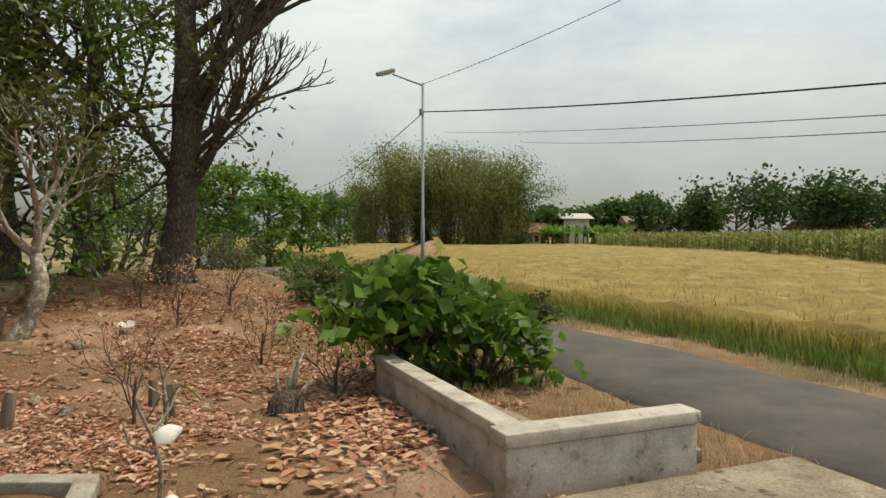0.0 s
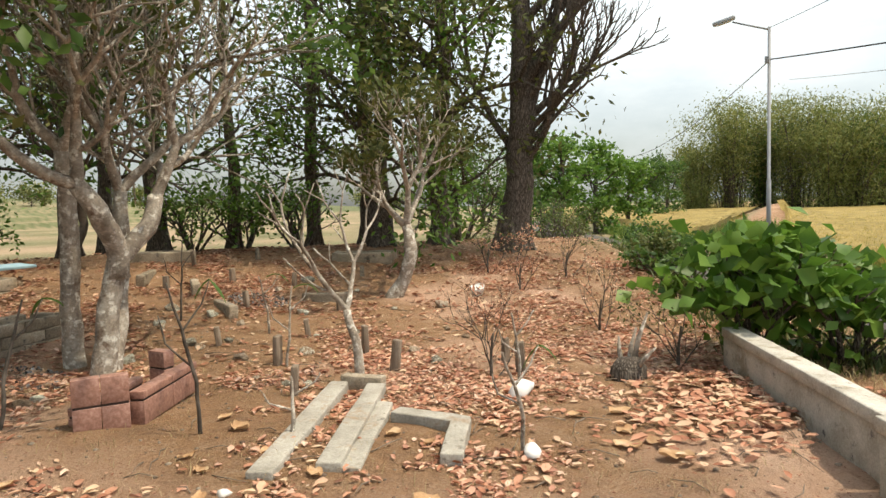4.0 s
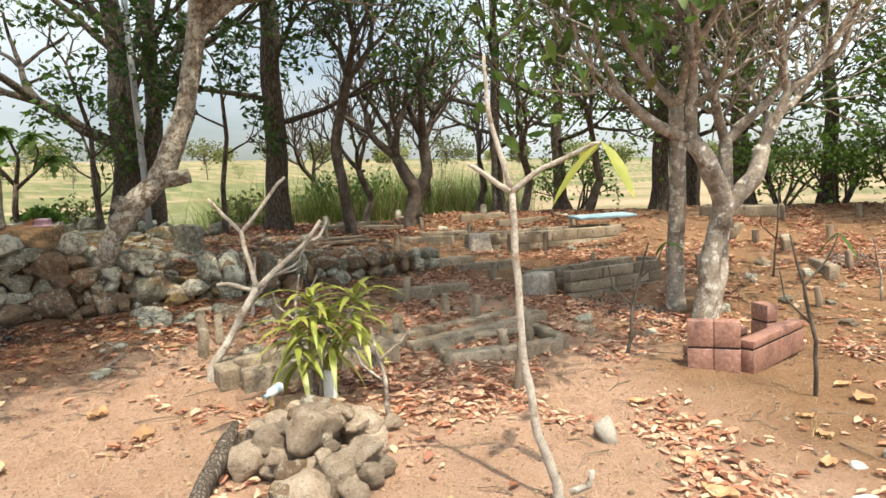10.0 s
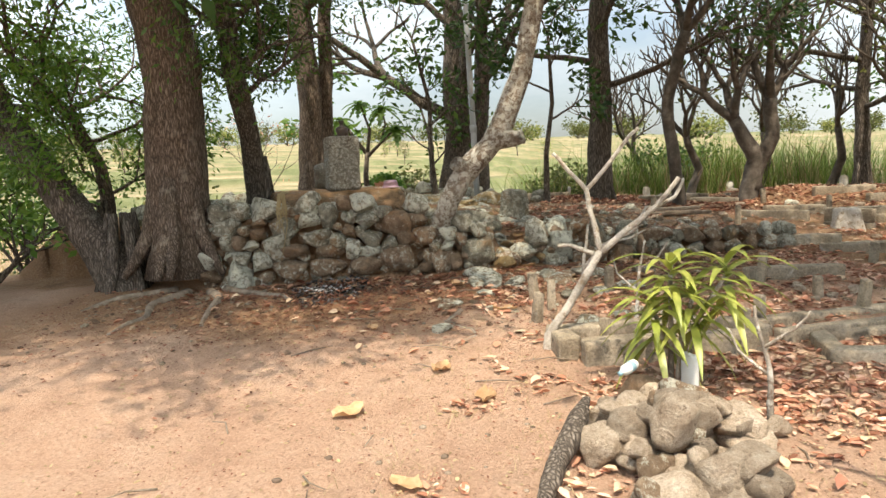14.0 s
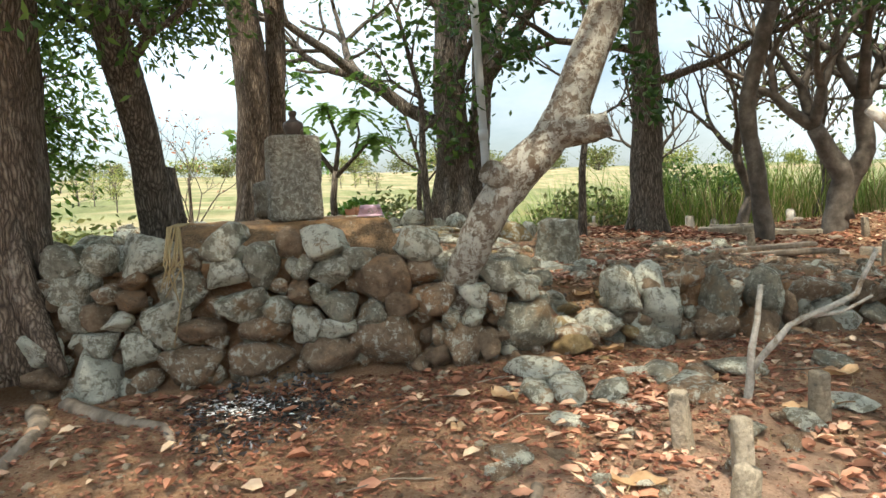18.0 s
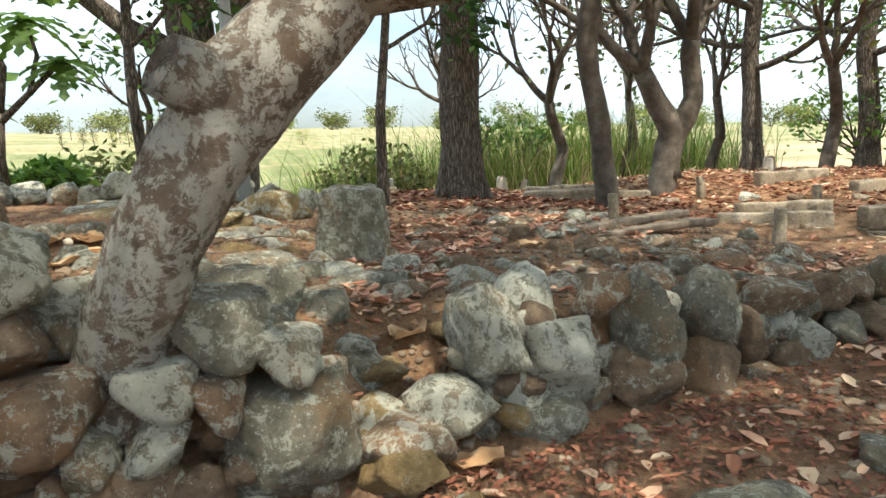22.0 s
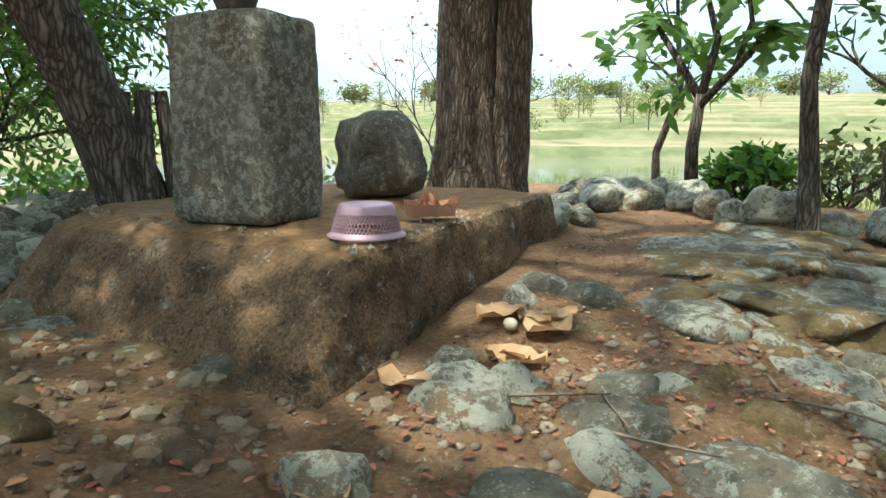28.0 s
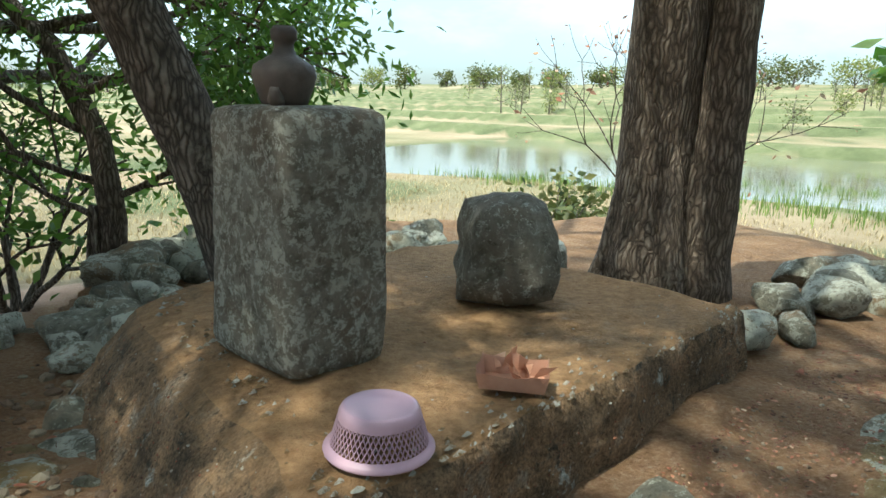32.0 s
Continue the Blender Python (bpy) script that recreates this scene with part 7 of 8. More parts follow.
for n in range(120):
    x, y = (rnd.uniform(-19, -11), rnd.uniform(0.5, 8)) if n < 70 else (rnd.uniform(-10, -4), rnd.uniform(5.5, 11)) if n < 105 else (rnd.uniform(-9, -6.5), rnd.uniform(0, 4))
    k = rnd.uniform(0.08, 0.24)
    stone(strewn, x, y, gz(x, y) + k * 0.12, k * 1.2, k, k * 0.7, rnd.uniform(0, 6), rnd, rnd.choice((ROCK_DATA, ROCK_RED, ROCK_SUN)), tip=0.3)

# a drink bottle left on the heap, and roots that run over the ground before the wall
bt = thing("plastic_bottle", (-5.28, -0.30, gz(-5.28, -0.3) + 0.30), "empty clear plastic bottle with a blue label, lying on stones", "bottle", turn=62)
body = Shape().lathe([(0, 0), (0.03, 0.004), (0.033, 0.02), (0.033, 0.15), (0.012, 0.2), (0.012, 0.215)], 16)
part("bottle_body", body, M_WHITE, bt).matrix_basis = pose(0, 0, 0, 90, 0, 0)
bbody = bt.children[0]
part("label", Shape().lathe([(0.0345, 0.05), (0.0345, 0.11)], 16), M_BLUE, bbody, "blue paper label")
part("cap", Shape().lathe([(0.015, 0.212), (0.015, 0.232), (0, 0.232)], 12), M_BLUE, bbody, "blue screw cap")
for n, run in enumerate([[(-7.55, -1.75), (-7.2, -1.78), (-6.95, -1.55), (-6.75, -1.5), (-6.5, -1.62)], [(-8.5, -4.9), (-7.9, -4.5), (-7.5, -4.45), (-7.0, -4.2)], [(-8.5, -5.2), (-7.9, -5.3), (-7.3, -5.1), (-6.8, -5.2)], [(-8.6, -4.75), (-8.3, -4.2), (-8.2, -3.9), (-7.9, -3.6)], [(-8.6, -5.4), (-8.1, -5.9), (-7.6, -6.1)]]):
    pts, rr = [], []
    for (ax, ay), (bx, by) in zip(run, run[1:]):
        for k in range(6):
            x, y = ax + (bx - ax) * k / 6, ay + (by - ay) * k / 6
            pts.append((x, y + 0.03 * math.sin(9 * x), gz(x, y) - 0.005))
            rr.append((0.032 if n == 0 else 0.07) * (1 - 0.75 * len(rr) / (6 * (len(run) - 1))))
    tagged(part("surface_root", Shape().tube(pts, rr, 8), M_WOOD), "gnarled dark root running over the bare soil", "root", "surface roots")

# stump and dry brush on the leafy bank
st = thing("tree_stump", at_ground(-1.75, 7.4), "low broken stump with pale dead shoots, half buried in leaves", "stump")
part("stump_body", Shape().tube([(0, 0, -0.2), (0.02, 0, 0.1), (0.05, 0.03, 0.17), (0.04, 0.05, 0.2)], [0.24, 0.2, 0.17, 0.1], 11), M_BARK, st)
for k, (dx, dy, h) in enumerate([(0.12, 0.05, 0.75), (-0.1, 0.08, 0.45), (0.2, -0.1, 0.4), (0.02, 0.15, 0.55)]):
    part("shoot", Shape().tube([(dx * 0.5, dy * 0.5, 0.1), (dx, dy, h * 0.6), (dx * 1.5 + 0.04, dy * 1.3, h)], [0.035, 0.028, 0.012], 7), M_FRANGI, st)
for n, (x, y) in enumerate([(-4.6, 11.6), (-4.0, 12.6), (-2.6, 9.6), (-5.6, 12.4), (-3.2, 6.9), (-1.3, 8.2)]):
    leafy_tree(at_ground(x, y), [(0, 0, 0, 0.018), (0, 0, 0.25, 0.015), (0.03, 0, 0.5, 0.012)], 240 + n, "dry twiggy brush standing on the leafy bank", M_FRANGI_DK, M_LEAF_OL if n % 2 else M_DEAD, [(0.1, (0.6, 0.5, 1), 0.42, 0.009), (0.2, (-0.6, 0.3, 1), 0.42, 0.009), (0.3, (0.1, -0.7, 1), 0.42, 0.009), (0.6, (0.3, 0.2, 1), 0.36, 0.008), (0.2, (-0.3, 0.8, 1), 0.4, 0.009)], per=2, size=0.06, radius=0.1, levels=4, ribs=0, name="dry_bush", category="bush", group="dry bushes")

# stones that lie round the platform
rnd = random.Random(93)
for n in range(30, 104):
    if n < 80:
        t, u = rnd.random(), rnd.random()
        x, y = -11.8 - 2.1 * t - 0.3 * u, -2.8 - 0.75 * t + 0.75 * u
        k, z = rnd.uniform(0.25, 0.55), -0.03
    elif n < 94:
        x, y = -9.95 - 1.5 * rnd.random(), -4.9 - 0.9 * rnd.random()
        k, z = rnd.uniform(0.2, 0.36), 0.05
    else:
        x, y = -13.2 - 1.6 * rnd.random(), -4.4 - 0.7 * rnd.random()
        k, z = rnd.uniform(0.26, 0.44), 0.06
    if (x + 13.3) ** 2 + (y + 5.3) ** 2 < 0.3 or (x + 10.9) ** 2 + (y + 5.9) ** 2 < 0.12 or (-12.85 < x < -10.3 and y < -2.95 and y > -4.75 and n >= 80):
        continue
    stone(paving, x, y, gz(x, y) + z, k * 1.2, k, 0.13 if n < 80 else k * 0.75, rnd.uniform(0, 6), rnd, rnd.choice((ROCK_MOSS, ROCK_DATA, ROCK_DATA)) if n < 80 else ROCK_DATA, tip=0.06 if n < 80 else 0.3)


# ---- street lamp and wires ----
lamp = thing("street_lamp", (-0.56, 22.0, -0.32), "slim grey steel street lamp with one arm over the road", "street lamp")
part("post", Shape().tube([(0, 0, 0), (0, 0, 2.6), (0, 0, 2.62), (0, 0, 7.1)], [0.065, 0.065, 0.048, 0.045], 12), M_STEEL, lamp)
part("arm", Shape().tube([(0, 0, 7.02), (-0.5, 0, 7.2), (-1.0, -0.02, 7.38)], [0.03, 0.028, 0.026], 8), M_STEEL, lamp)
hd = smooth_box(0.66, 0.2, 0.13, 0.045, 0, 1, 2)
hd.v = [pose(-1.22, -0.02, 7.38, 0, -14, 0) @ Vector((-v.x, v.y, v.z)) for v in hd.v]
head = part("lamp_head", hd, M_PIPE, lamp)
ln = smooth_box(0.4, 0.14, 0.03, 0.01)
ln.v = [pose(-1.22, -0.02, 7.36, 0, -14, 0) @ Vector((-v.x, v.y, v.z)) for v in ln.v]
part("lens", ln, M_WHITE, head, "milky plastic lens")
part("clamp", smooth_box(0.12, 0.12, 0.2, 0.01).data("clamp", M_STEEL), M_STEEL, lamp).matrix_basis = pose(-0.06, 0, 6.05)


def wire(a, b, sag, r=0.012, label="thin black overhead wire"):
    a, b = Vector(a), Vector(b)
    pts = [a.lerp(b, k / 24) - Vector((0, 0, sag * 4 * (k / 24) * (1 - k / 24))) for k in range(25)]
    ob = part("overhead_wire", Shape().tube(pts, [r] * 25, 5), M_WIRE)
    return tagged(ob, label, "wire", "overhead wires")


wire((-0.56, 22, 5.83), (16.5, 2.0, 3.9), 0.35, 0.02)
wire((-0.56, 22, 6.75), (11.0, 4.0, 8.6), 0.5, 0.009)
wire((0.35, 70, 12.6), (15.0, 10.0, 4.1), 0.3, 0.016)
wire((8.5, 69.5, 11.5), (13.2, 10.0, 3.7), 0.3, 0.016)
wire((-0.56, 22, 5.8), (-9.0, 44.0, 4.6), 0.5, 0.014)


# ---- fields ----
def make_rice():
    """A stand of ripe rice: its top as one rolling sheet with a ragged rim, and blades along the near side."""
    rnd = np.random.default_rng(4)
    n = 260
    u = np.concatenate([[3.72], np.linspace(4.0, 20, 90), np.geomspace(20.4, 170, 90)])
    t = np.concatenate([np.linspace(-12, 40, 170), np.geomspace(41, 190, 60)])
    # the field's own axes: along the road and away from it
    ox, oy = 4.1, 7.6
    al, aw = np.array([-0.42, 0.907]), np.array([0.907, 0.42])
    T, U = np.meshgrid(t, u, indexing="ij")
    X = ox + al[0] * T + aw[0] * U
    Y = oy + al[1] * T + aw[1] * U
    Z = land(X, Y) + 0.50 + 0.05 * wave(X, Y, 2.1) + 0.04 * wave(X, Y, 5.0, 1) + rnd.normal(0, 0.035, X.shape)
    Z[:, 0] = land(X[:, 0], Y[:, 0])
    s = Shape()
    s.v = [tuple(p) for p in np.stack([X, Y, Z], -1).reshape(-1, 3)]
    a, b = X.shape
    RG = road_gap(X, Y)
    s.f = [(i * b + j, i * b + j + 1, (i + 1) * b + j + 1, (i + 1) * b + j) for i in range(a - 1) for j in range(b - 1) if RG[i, j] > 2.5 and Z[i, j] < 0.45]
    tagged(part("rice_field", s, M_RICE), "ripe golden rice standing in the field", "rice field", kind="stuff")
    s = Shape()
    r2 = random.Random(9)
    for k in range(30000):
        uu = 3.3 + 26 * r2.random() ** 2.2 if k % 3 else r2.uniform(3.45, 4.5)
        tt = r2.uniform(-8, 40) if uu < 9 else r2.uniform(-6, 60)
        x, y = ox + al[0] * tt + aw[0] * uu, oy + al[1] * tt + aw[1] * uu
        if float(road_gap(np.array(x), np.array(y))) < 2.8:
            continue
        z = -0.28
        a = r2.uniform(0, math.tau)
        h = r2.uniform(0.42, 0.68) * (0.8 if uu < 4.4 else 1.0)
        d = Vector((math.cos(a), math.sin(a), 0)) * r2.uniform(0.03, 0.16)
        w = Vector((-math.sin(a), math.cos(a), 0)) * 0.012
        i = len(s.v)
        p0, p1, p2 = Vector((x, y, z + (0.3 if uu > 4.2 else 0))), Vector((x, y, z + h * 0.75)) + d * 0.5, Vector((x, y, z + h)) + d * 1.3
        s.v += [p0 - w, p0 + w, p1 + w * 1.2, p1 - w * 1.2, p2]
        s.f += [(i, i + 1, i + 2, i + 3), (i + 3, i + 2, i + 4)]
    tagged(part("rice_stalks", s, M_RICE_BLADE), "golden rice stalks and ears at the field edge", "rice", kind="stuff")


make_rice()


def tufts(name, label, material, spots, h=(0.15, 0.4), w=0.006, seed=1, blades=8, spread=0.1, lean=0.5):
    """Tufts of blades at the given spots (x, y, scale)."""
    r2 = random.Random(seed)
    s = Shape()
    for x, y, k in spots:
        z = gz(x, y) - 0.02
        for _ in range(blades):
            a = r2.uniform(0, math.tau)
            hh = r2.uniform(*h) * k
            o = Vector((r2.gauss(0, spread), r2.gauss(0, spread), 0)) * k
            d = Vector((math.cos(a), math.sin(a), 0)) * hh * r2.uniform(0.05, lean)
            side = Vector((-math.sin(a), math.cos(a), 0)) * w * k
            p0 = Vector((x, y, z)) + o
            p1, p2 = p0 + Vector((0, 0, hh * 0.65)) + d * 0.4, p0 + Vector((0, 0, hh)) + d
            i = len(s.v)
            s.v += [p0 - side, p0 + side, p1 + side * 0.8, p1 - side * 0.8, p2]
            s.f += [(i, i + 1, i + 2, i + 3), (i + 3, i + 2, i + 4)]
    return tagged(part(name, s, material), label, "grass", kind="stuff")


r3 = random.Random(77)


def along_road(lo, hi, n, near=4, far=60):
    out = []
    while len(out) < n:
        y = near + (far - near) * r3.random() ** 1.7
        x0 = np.interp(y, [p[1] for p in ROAD], [p[0] for p in ROAD])
        out.append((float(x0) + r3.uniform(lo, hi), y, r3.uniform(0.6, 1.3)))
    return out


tufts("verge_grass", "green grass along the field edge", M_GRASS, along_road(2.7, 4.4, 3000, 4, 45), (0.15, 0.42), 0.008, 2, 12, 0.14, 0.8)
tufts("verge_straw", "dry straw grass on the road verge", M_STRAW, along_road(1.55, 3.2, 1000, 4, 40) + along_road(-3.6, -1.7, 700, 5, 30), (0.05, 0.16), 0.004, 3, 9, 0.1, 1.6)
tufts("bank_weeds", "dusty green weeds beside the road", M_LEAF_OL, along_road(-4.2, -2.0, 520, 9, 40), (0.08, 0.26), 0.012, 4, 14, 0.18, 1.5)
tufts("yard_straw", "wisps of dry grass on the bare soil", M_STRAW, [(r3.uniform(-9, 0), r3.uniform(-2, 9), r3.uniform(0.5, 1)) for _ in range(1600)], (0.03, 0.12), 0.0025, 5, 7, 0.08, 2.2)
tall = []
while len(tall) < 1150:
    x, y = r3.uniform(-24, -18.2), r3.uniform(-1.6, 8.5)
    if x > -19.5 - 0.25 * max(0, y - 3):
        continue
    tall.append((x, y, r3.uniform(0.7, 1.25)))
tufts("elephant_grass", "tall green cane grass behind the graves", M_GRASS, [t for n, t in enumerate(tall) if n % 3], (0.5, 1.9), 0.008, 6, 11, 0.35, 1.2)
tufts("dry_cane", "dry straw-coloured cane among the green", M_STRAW, tall[::3], (0.4, 1.3), 0.008, 61, 12, 0.3, 1.1)
tufts("paddy_grass", "pale dry grass at the field margin", M_STRAW, [(r3.uniform(-30, -17), r3.uniform(-14, 18), r3.uniform(0.6, 1.2)) for _ in range(1500) ] + [(r3.uniform(-22, -4), r3.uniform(-24, -10), r3.uniform(0.6, 1.2)) for _ in range(1600)], (0.05, 0.16), 0.01, 7, 10, 0.3, 1.0)
tufts("shore_grass", "fresh green grass at the water's edge", M_GRASS, [(-12.3 - 0.5 * k / 20 - r3.uniform(9, 14.5) * 0.70 + (k % 400) * 0.06 - 12, -4.5 - r3.uniform(9, 14.5) * 0.714 - ((k % 400) * 0.06 - 12), r3.uniform(0.6, 1.2)) for k in range(1200)], (0.2, 0.5), 0.012, 8, 8, 0.2)

wp = Shape()
nn = 40
for i in range(nn + 1):
    for j in range(nn + 1):
        u, v = 15 + 48 * i / nn, -48 + 78 * j / nn
        wp.v.append(Vector((-9 - 0.70 * u + 0.714 * v, -1.5 - 0.714 * u - 0.70 * v, -0.26)))
wp.f = [(i * (nn + 1) + j, i * (nn + 1) + j + 1, (i + 1) * (nn + 1) + j + 1, (i + 1) * (nn + 1) + j) for i in range(nn) for j in range(nn)]
tagged(part("water", wp, M_WATER), "shallow muddy water of a flooded paddy", "water", kind="structure")


# ---- shrubs ----
def shrub(at, w, h, seed, label, leaf, size=0.12, n=900, narrow=0.5, stems=9, group="shrubs", name="shrub", bark=M_BARK):
    """Many-stemmed bush: leaves stand in clumps round the stem ends, with gaps between."""
    r = random.Random(seed)
    root = thing(name, at, label, "shrub", group)
    tips = []
    for k in range(stems):
        wood = Shape()
        a = math.tau * k / stems + r.uniform(-0.3, 0.3)
        d = Vector((math.cos(a) * w * r.uniform(0.3, 1), math.sin(a) * w * r.uniform(0.3, 1), h * r.uniform(0.55, 1)))
        grow(r, wood, tips, (d.x * 0.08, d.y * 0.08, -0.08), d, d.length * 0.55, 0.02 + 0.012 * h, 3, 0.6, 0.6, (2, 3), 0.05, 0.2, 5)
        part("stem", wood, bark, root)
    per = max(1, n // max(1, len(tips)))
    part("foliage", foliage(r, tips, per, size, w * 0.34, 0.2, narrow), leaf, root)
    return root


shrub(at_ground(-0.45, 9.0), 0.85, 1.75, 91, "large bush with broad round green leaves by the low wall", M_LEAF_BRT, 0.25, 720, 0.85, 11)
shrub(at_ground(0.5, 9.2), 0.9, 1.1, 92, "spreading bush with broad round leaves by the low wall", M_LEAF_BRT, 0.23, 560, 0.85, 10)
for n, (x, y, w, h, m) in enumerate([(-1.9, 13.5, 0.8, 0.9, 0), (-3.6, 19, 1.0, 1.2, 0), (-8.5, 27, 1.8, 1.6, 2), (-10.5, 31, 2.2, 2.0, 0), (0.6, 17.0, 0.8, 0.9, 2), (2.2, 15.2, 0.6, 0.6, 2), (-11.2, 13.2, 1.2, 1.5, 1), (-13.2, 11.6, 1.3, 1.7, 1), (-12.3, 12.4, 1.2, 1.3, 1), (-17.6, 8.6, 1.3, 1.5, 1), (-8.6, 17.5, 1.6, 2.2, 0), (-20.5, 2.4, 1.2, 1.8, 0), (-19.5, -0.6, 0.9, 1.2, 2), (-16.2, -4.6, 0.45, 0.6, 1), (-18.2, -4.8, 1.2, 1.1, 2), (-11.0, -9.6, 1.0, 1.3, 1), (-8.6, -8.4, 1.2, 1.6, 1), (-7.2, -8.6, 1.2, 1.6, 0), (-14.6, -9.0, 0.9, 0.9, 2), (-2.6, 14.2, 0.6, 0.7, 2)]):
    shrub(at_ground(x, y), w, h, 100 + n, "leafy green shrub at the edge of the burial ground" if x < -3 else "dusty green roadside shrub", (M_LEAF, M_LEAF_BRT, M_LEAF_OL)[m], 0.14, 900, 0.5)


def breadfruit(at, seed):
    """Young breadfruit tree: forked grey stems, each ending in a rosette of large lobed leaves."""
    r = random.Random(seed)
    root = thing("breadfruit_tree", at, "young breadfruit tree with large drooping lobed green leaves", "tree", "young trees")
    runs = [[(0, 0, -0.2, 0.075), (0.02, -0.02, 0.5, 0.06), (0.04, 0.05, 1.0, 0.05)],
            [(0.04, 0.05, 0.95, 0.045), (0.0, -0.25, 1.35, 0.035), (0.1, -0.5, 1.75, 0.025)],
            [(0.04, 0.05, 0.98, 0.045), (-0.1, 0.1, 1.5, 0.035), (-0.1, -0.1, 2.1, 0.02)],
            [(0.04, 0.05, 0.9, 0.04), (0.1, 0.4, 1.2, 0.032), (0.15, 0.75, 1.5, 0.022)],
            [(0.1, 0.4, 1.2, 0.03), (0.05, 0.5, 1.6, 0.022), (0.1, 0.45, 1.95, 0.016)]]
    for run in runs:
        part("stem", Shape().tube([p[:3] for p in run], [p[3] for p in run], 8), M_BARK, root)
    for run in runs[1:]:
        tip = Vector(run[-1][:3])
        for k in range(9):
            a = 2.4 * k + r.uniform(-0.3, 0.3)
            way = Vector((math.cos(a), math.sin(a), 0.35 - 0.12 * k)).normalized()
            side = way.cross(Vector((0, 0, 1))).normalized()
            size = r.uniform(0.36, 0.52)
            s = Shape()
            for t, w in ((0, 0.02), (0.12, 0.2), (0.2, 0.07), (0.34, 0.27), (0.42, 0.08), (0.55, 0.27), (0.63, 0.08), (0.75, 0.2), (0.82, 0.06), (0.92, 0.11), (1, 0.005)):
                c = tip + way * size * t + Vector((0, 0, -0.45 * size * t * t))
                s.v += [c + side * w * size + Vector((0, 0, 0.05 * size)), c, c - side * w * size + Vector((0, 0, 0.05 * size))]
            for j in range(10):
                q = j * 3
                s.f += [(q, q + 1, q + 4, q + 3), (q + 1, q + 2, q + 5, q + 4)]
            part("leaf", s, M_LEAF, root)
    return root


breadfruit(at_ground(-15.6, -4.9), 7)
# thin crooked little trees at the terrace edge
for n, (x, y, hgt, lean, m) in enumerate([(-13.9, -3.05, 3.0, -0.3, 0), (-14.25, -0.9, 3.2, 0.1, 2), (-17.5, -6.6, 2.8, 0.2, 1), (-16.8, -3.6, 2.2, -0.2, 0)]):
    leafy_tree(at_ground(x, y), [(0, 0, 0, 0.06), (0.1, lean * 0.1, hgt * 0.3, 0.05), (-0.08, lean * 0.5 + 0.1, hgt * 0.6, 0.04), (0.1, lean, hgt, 0.025)], 130 + n, "thin crooked young tree with few broad leaves", M_BARK, (M_LEAF, M_LEAF_BRT, M_LEAF_DK)[m],
               [(0.5, (0.3, 1, 0.6), 0.5, 0.025), (0.65, (0.2, -1, 0.6), 0.5, 0.025), (0.8, (1, 0.3, 0.6), 0.45, 0.02), (1, (0, 0.3, 1), 0.45, 0.02), (1, (0.2, -0.5, 0.8), 0.45, 0.02)], per=(5, 5, 12)[m], size=(0.17, 0.27, 0.17)[m], radius=0.3, levels=3, group="young trees", ribs=0)
leafy_tree(at_ground(-13.9, -6.6), [(0, 0, 0, 0.03), (0, 0, 0.5, 0.025), (0, 0, 0.9, 0.02)], 140, "dry leafless twiggy bush behind the platform", M_BARK, M_DEAD, [(0.1, (0.5, 0.5, 1), 0.7, 0.012), (0.2, (-0.5, 0.3, 1), 0.7, 0.012), (0.3, (0.1, -0.6, 1), 0.7, 0.012), (0.5, (0.3, 0.2, 1), 0.6, 0.01), (0.2, (-0.2, 0.8, 1), 0.7, 0.012)], per=1, size=0.06, radius=0.1, levels=4, ribs=0, name="dry_bush", category="bush")


# ---- far trees, bamboo and houses ----
def bamboo(x, y, w, h, seed):
    """A clump of culms that arch outwards, each ending in a drooping plume."""
    r = random.Random(seed)
    root = thing("bamboo_clump", at_ground(x, y), "tall arching bamboo clump with feathery olive foliage", "bamboo", "bamboo clumps")
    culms, tips = Shape(), []
    for k in range(44):
        a = r.uniform(0, math.tau)
        o = Vector((math.cos(a), math.sin(a), 0))
        b0 = o * w * 0.3 * r.random()
        hh = h * (0.35 + 0.75 * r.random() ** 0.7)
        out = w * r.uniform(0.2, 1.5) * (1.25 - 0.5 * hh / h)

        def at(t):
            return b0 + o * out * (t ** 2.2) + Vector((0, 0, hh * (t - 0.22 * t ** 5)))

        culms.tube([at(t) for t in (0, 0.25, 0.5, 0.7, 0.85, 1.0)], [0.09, 0.085, 0.07, 0.05, 0.03, 0.015], 5)
        for i in range(10):
            tips.append((at((0.4 if hh > 0.75 * h else 0.08) + 0.6 * i / 9), o, 1))
    tagged(part("culm", culms, M_BARK, root), kind="stuff")
    part("foliage", foliage(r, tips, 38, 0.48, w * 0.36, 0.6, 0.28), M_BAMBOO if seed % 4 else M_LEAF, root)


for n, (px, w, h, d) in enumerate([(-6.2, 4.4, 11.0, 104), (-3.8, 6.4, 18.0, 106), (-1.4, 5.0, 14.5, 112), (0.8, 6.6, 19.0, 108), (3.0, 5.0, 14, 104), (4.6, 6.2, 17.5, 106), (6.4, 5.4, 15.5, 110)]):
    a = radians(px)
    bamboo(d * math.sin(a), d * math.cos(a), w, h, 150 + n)


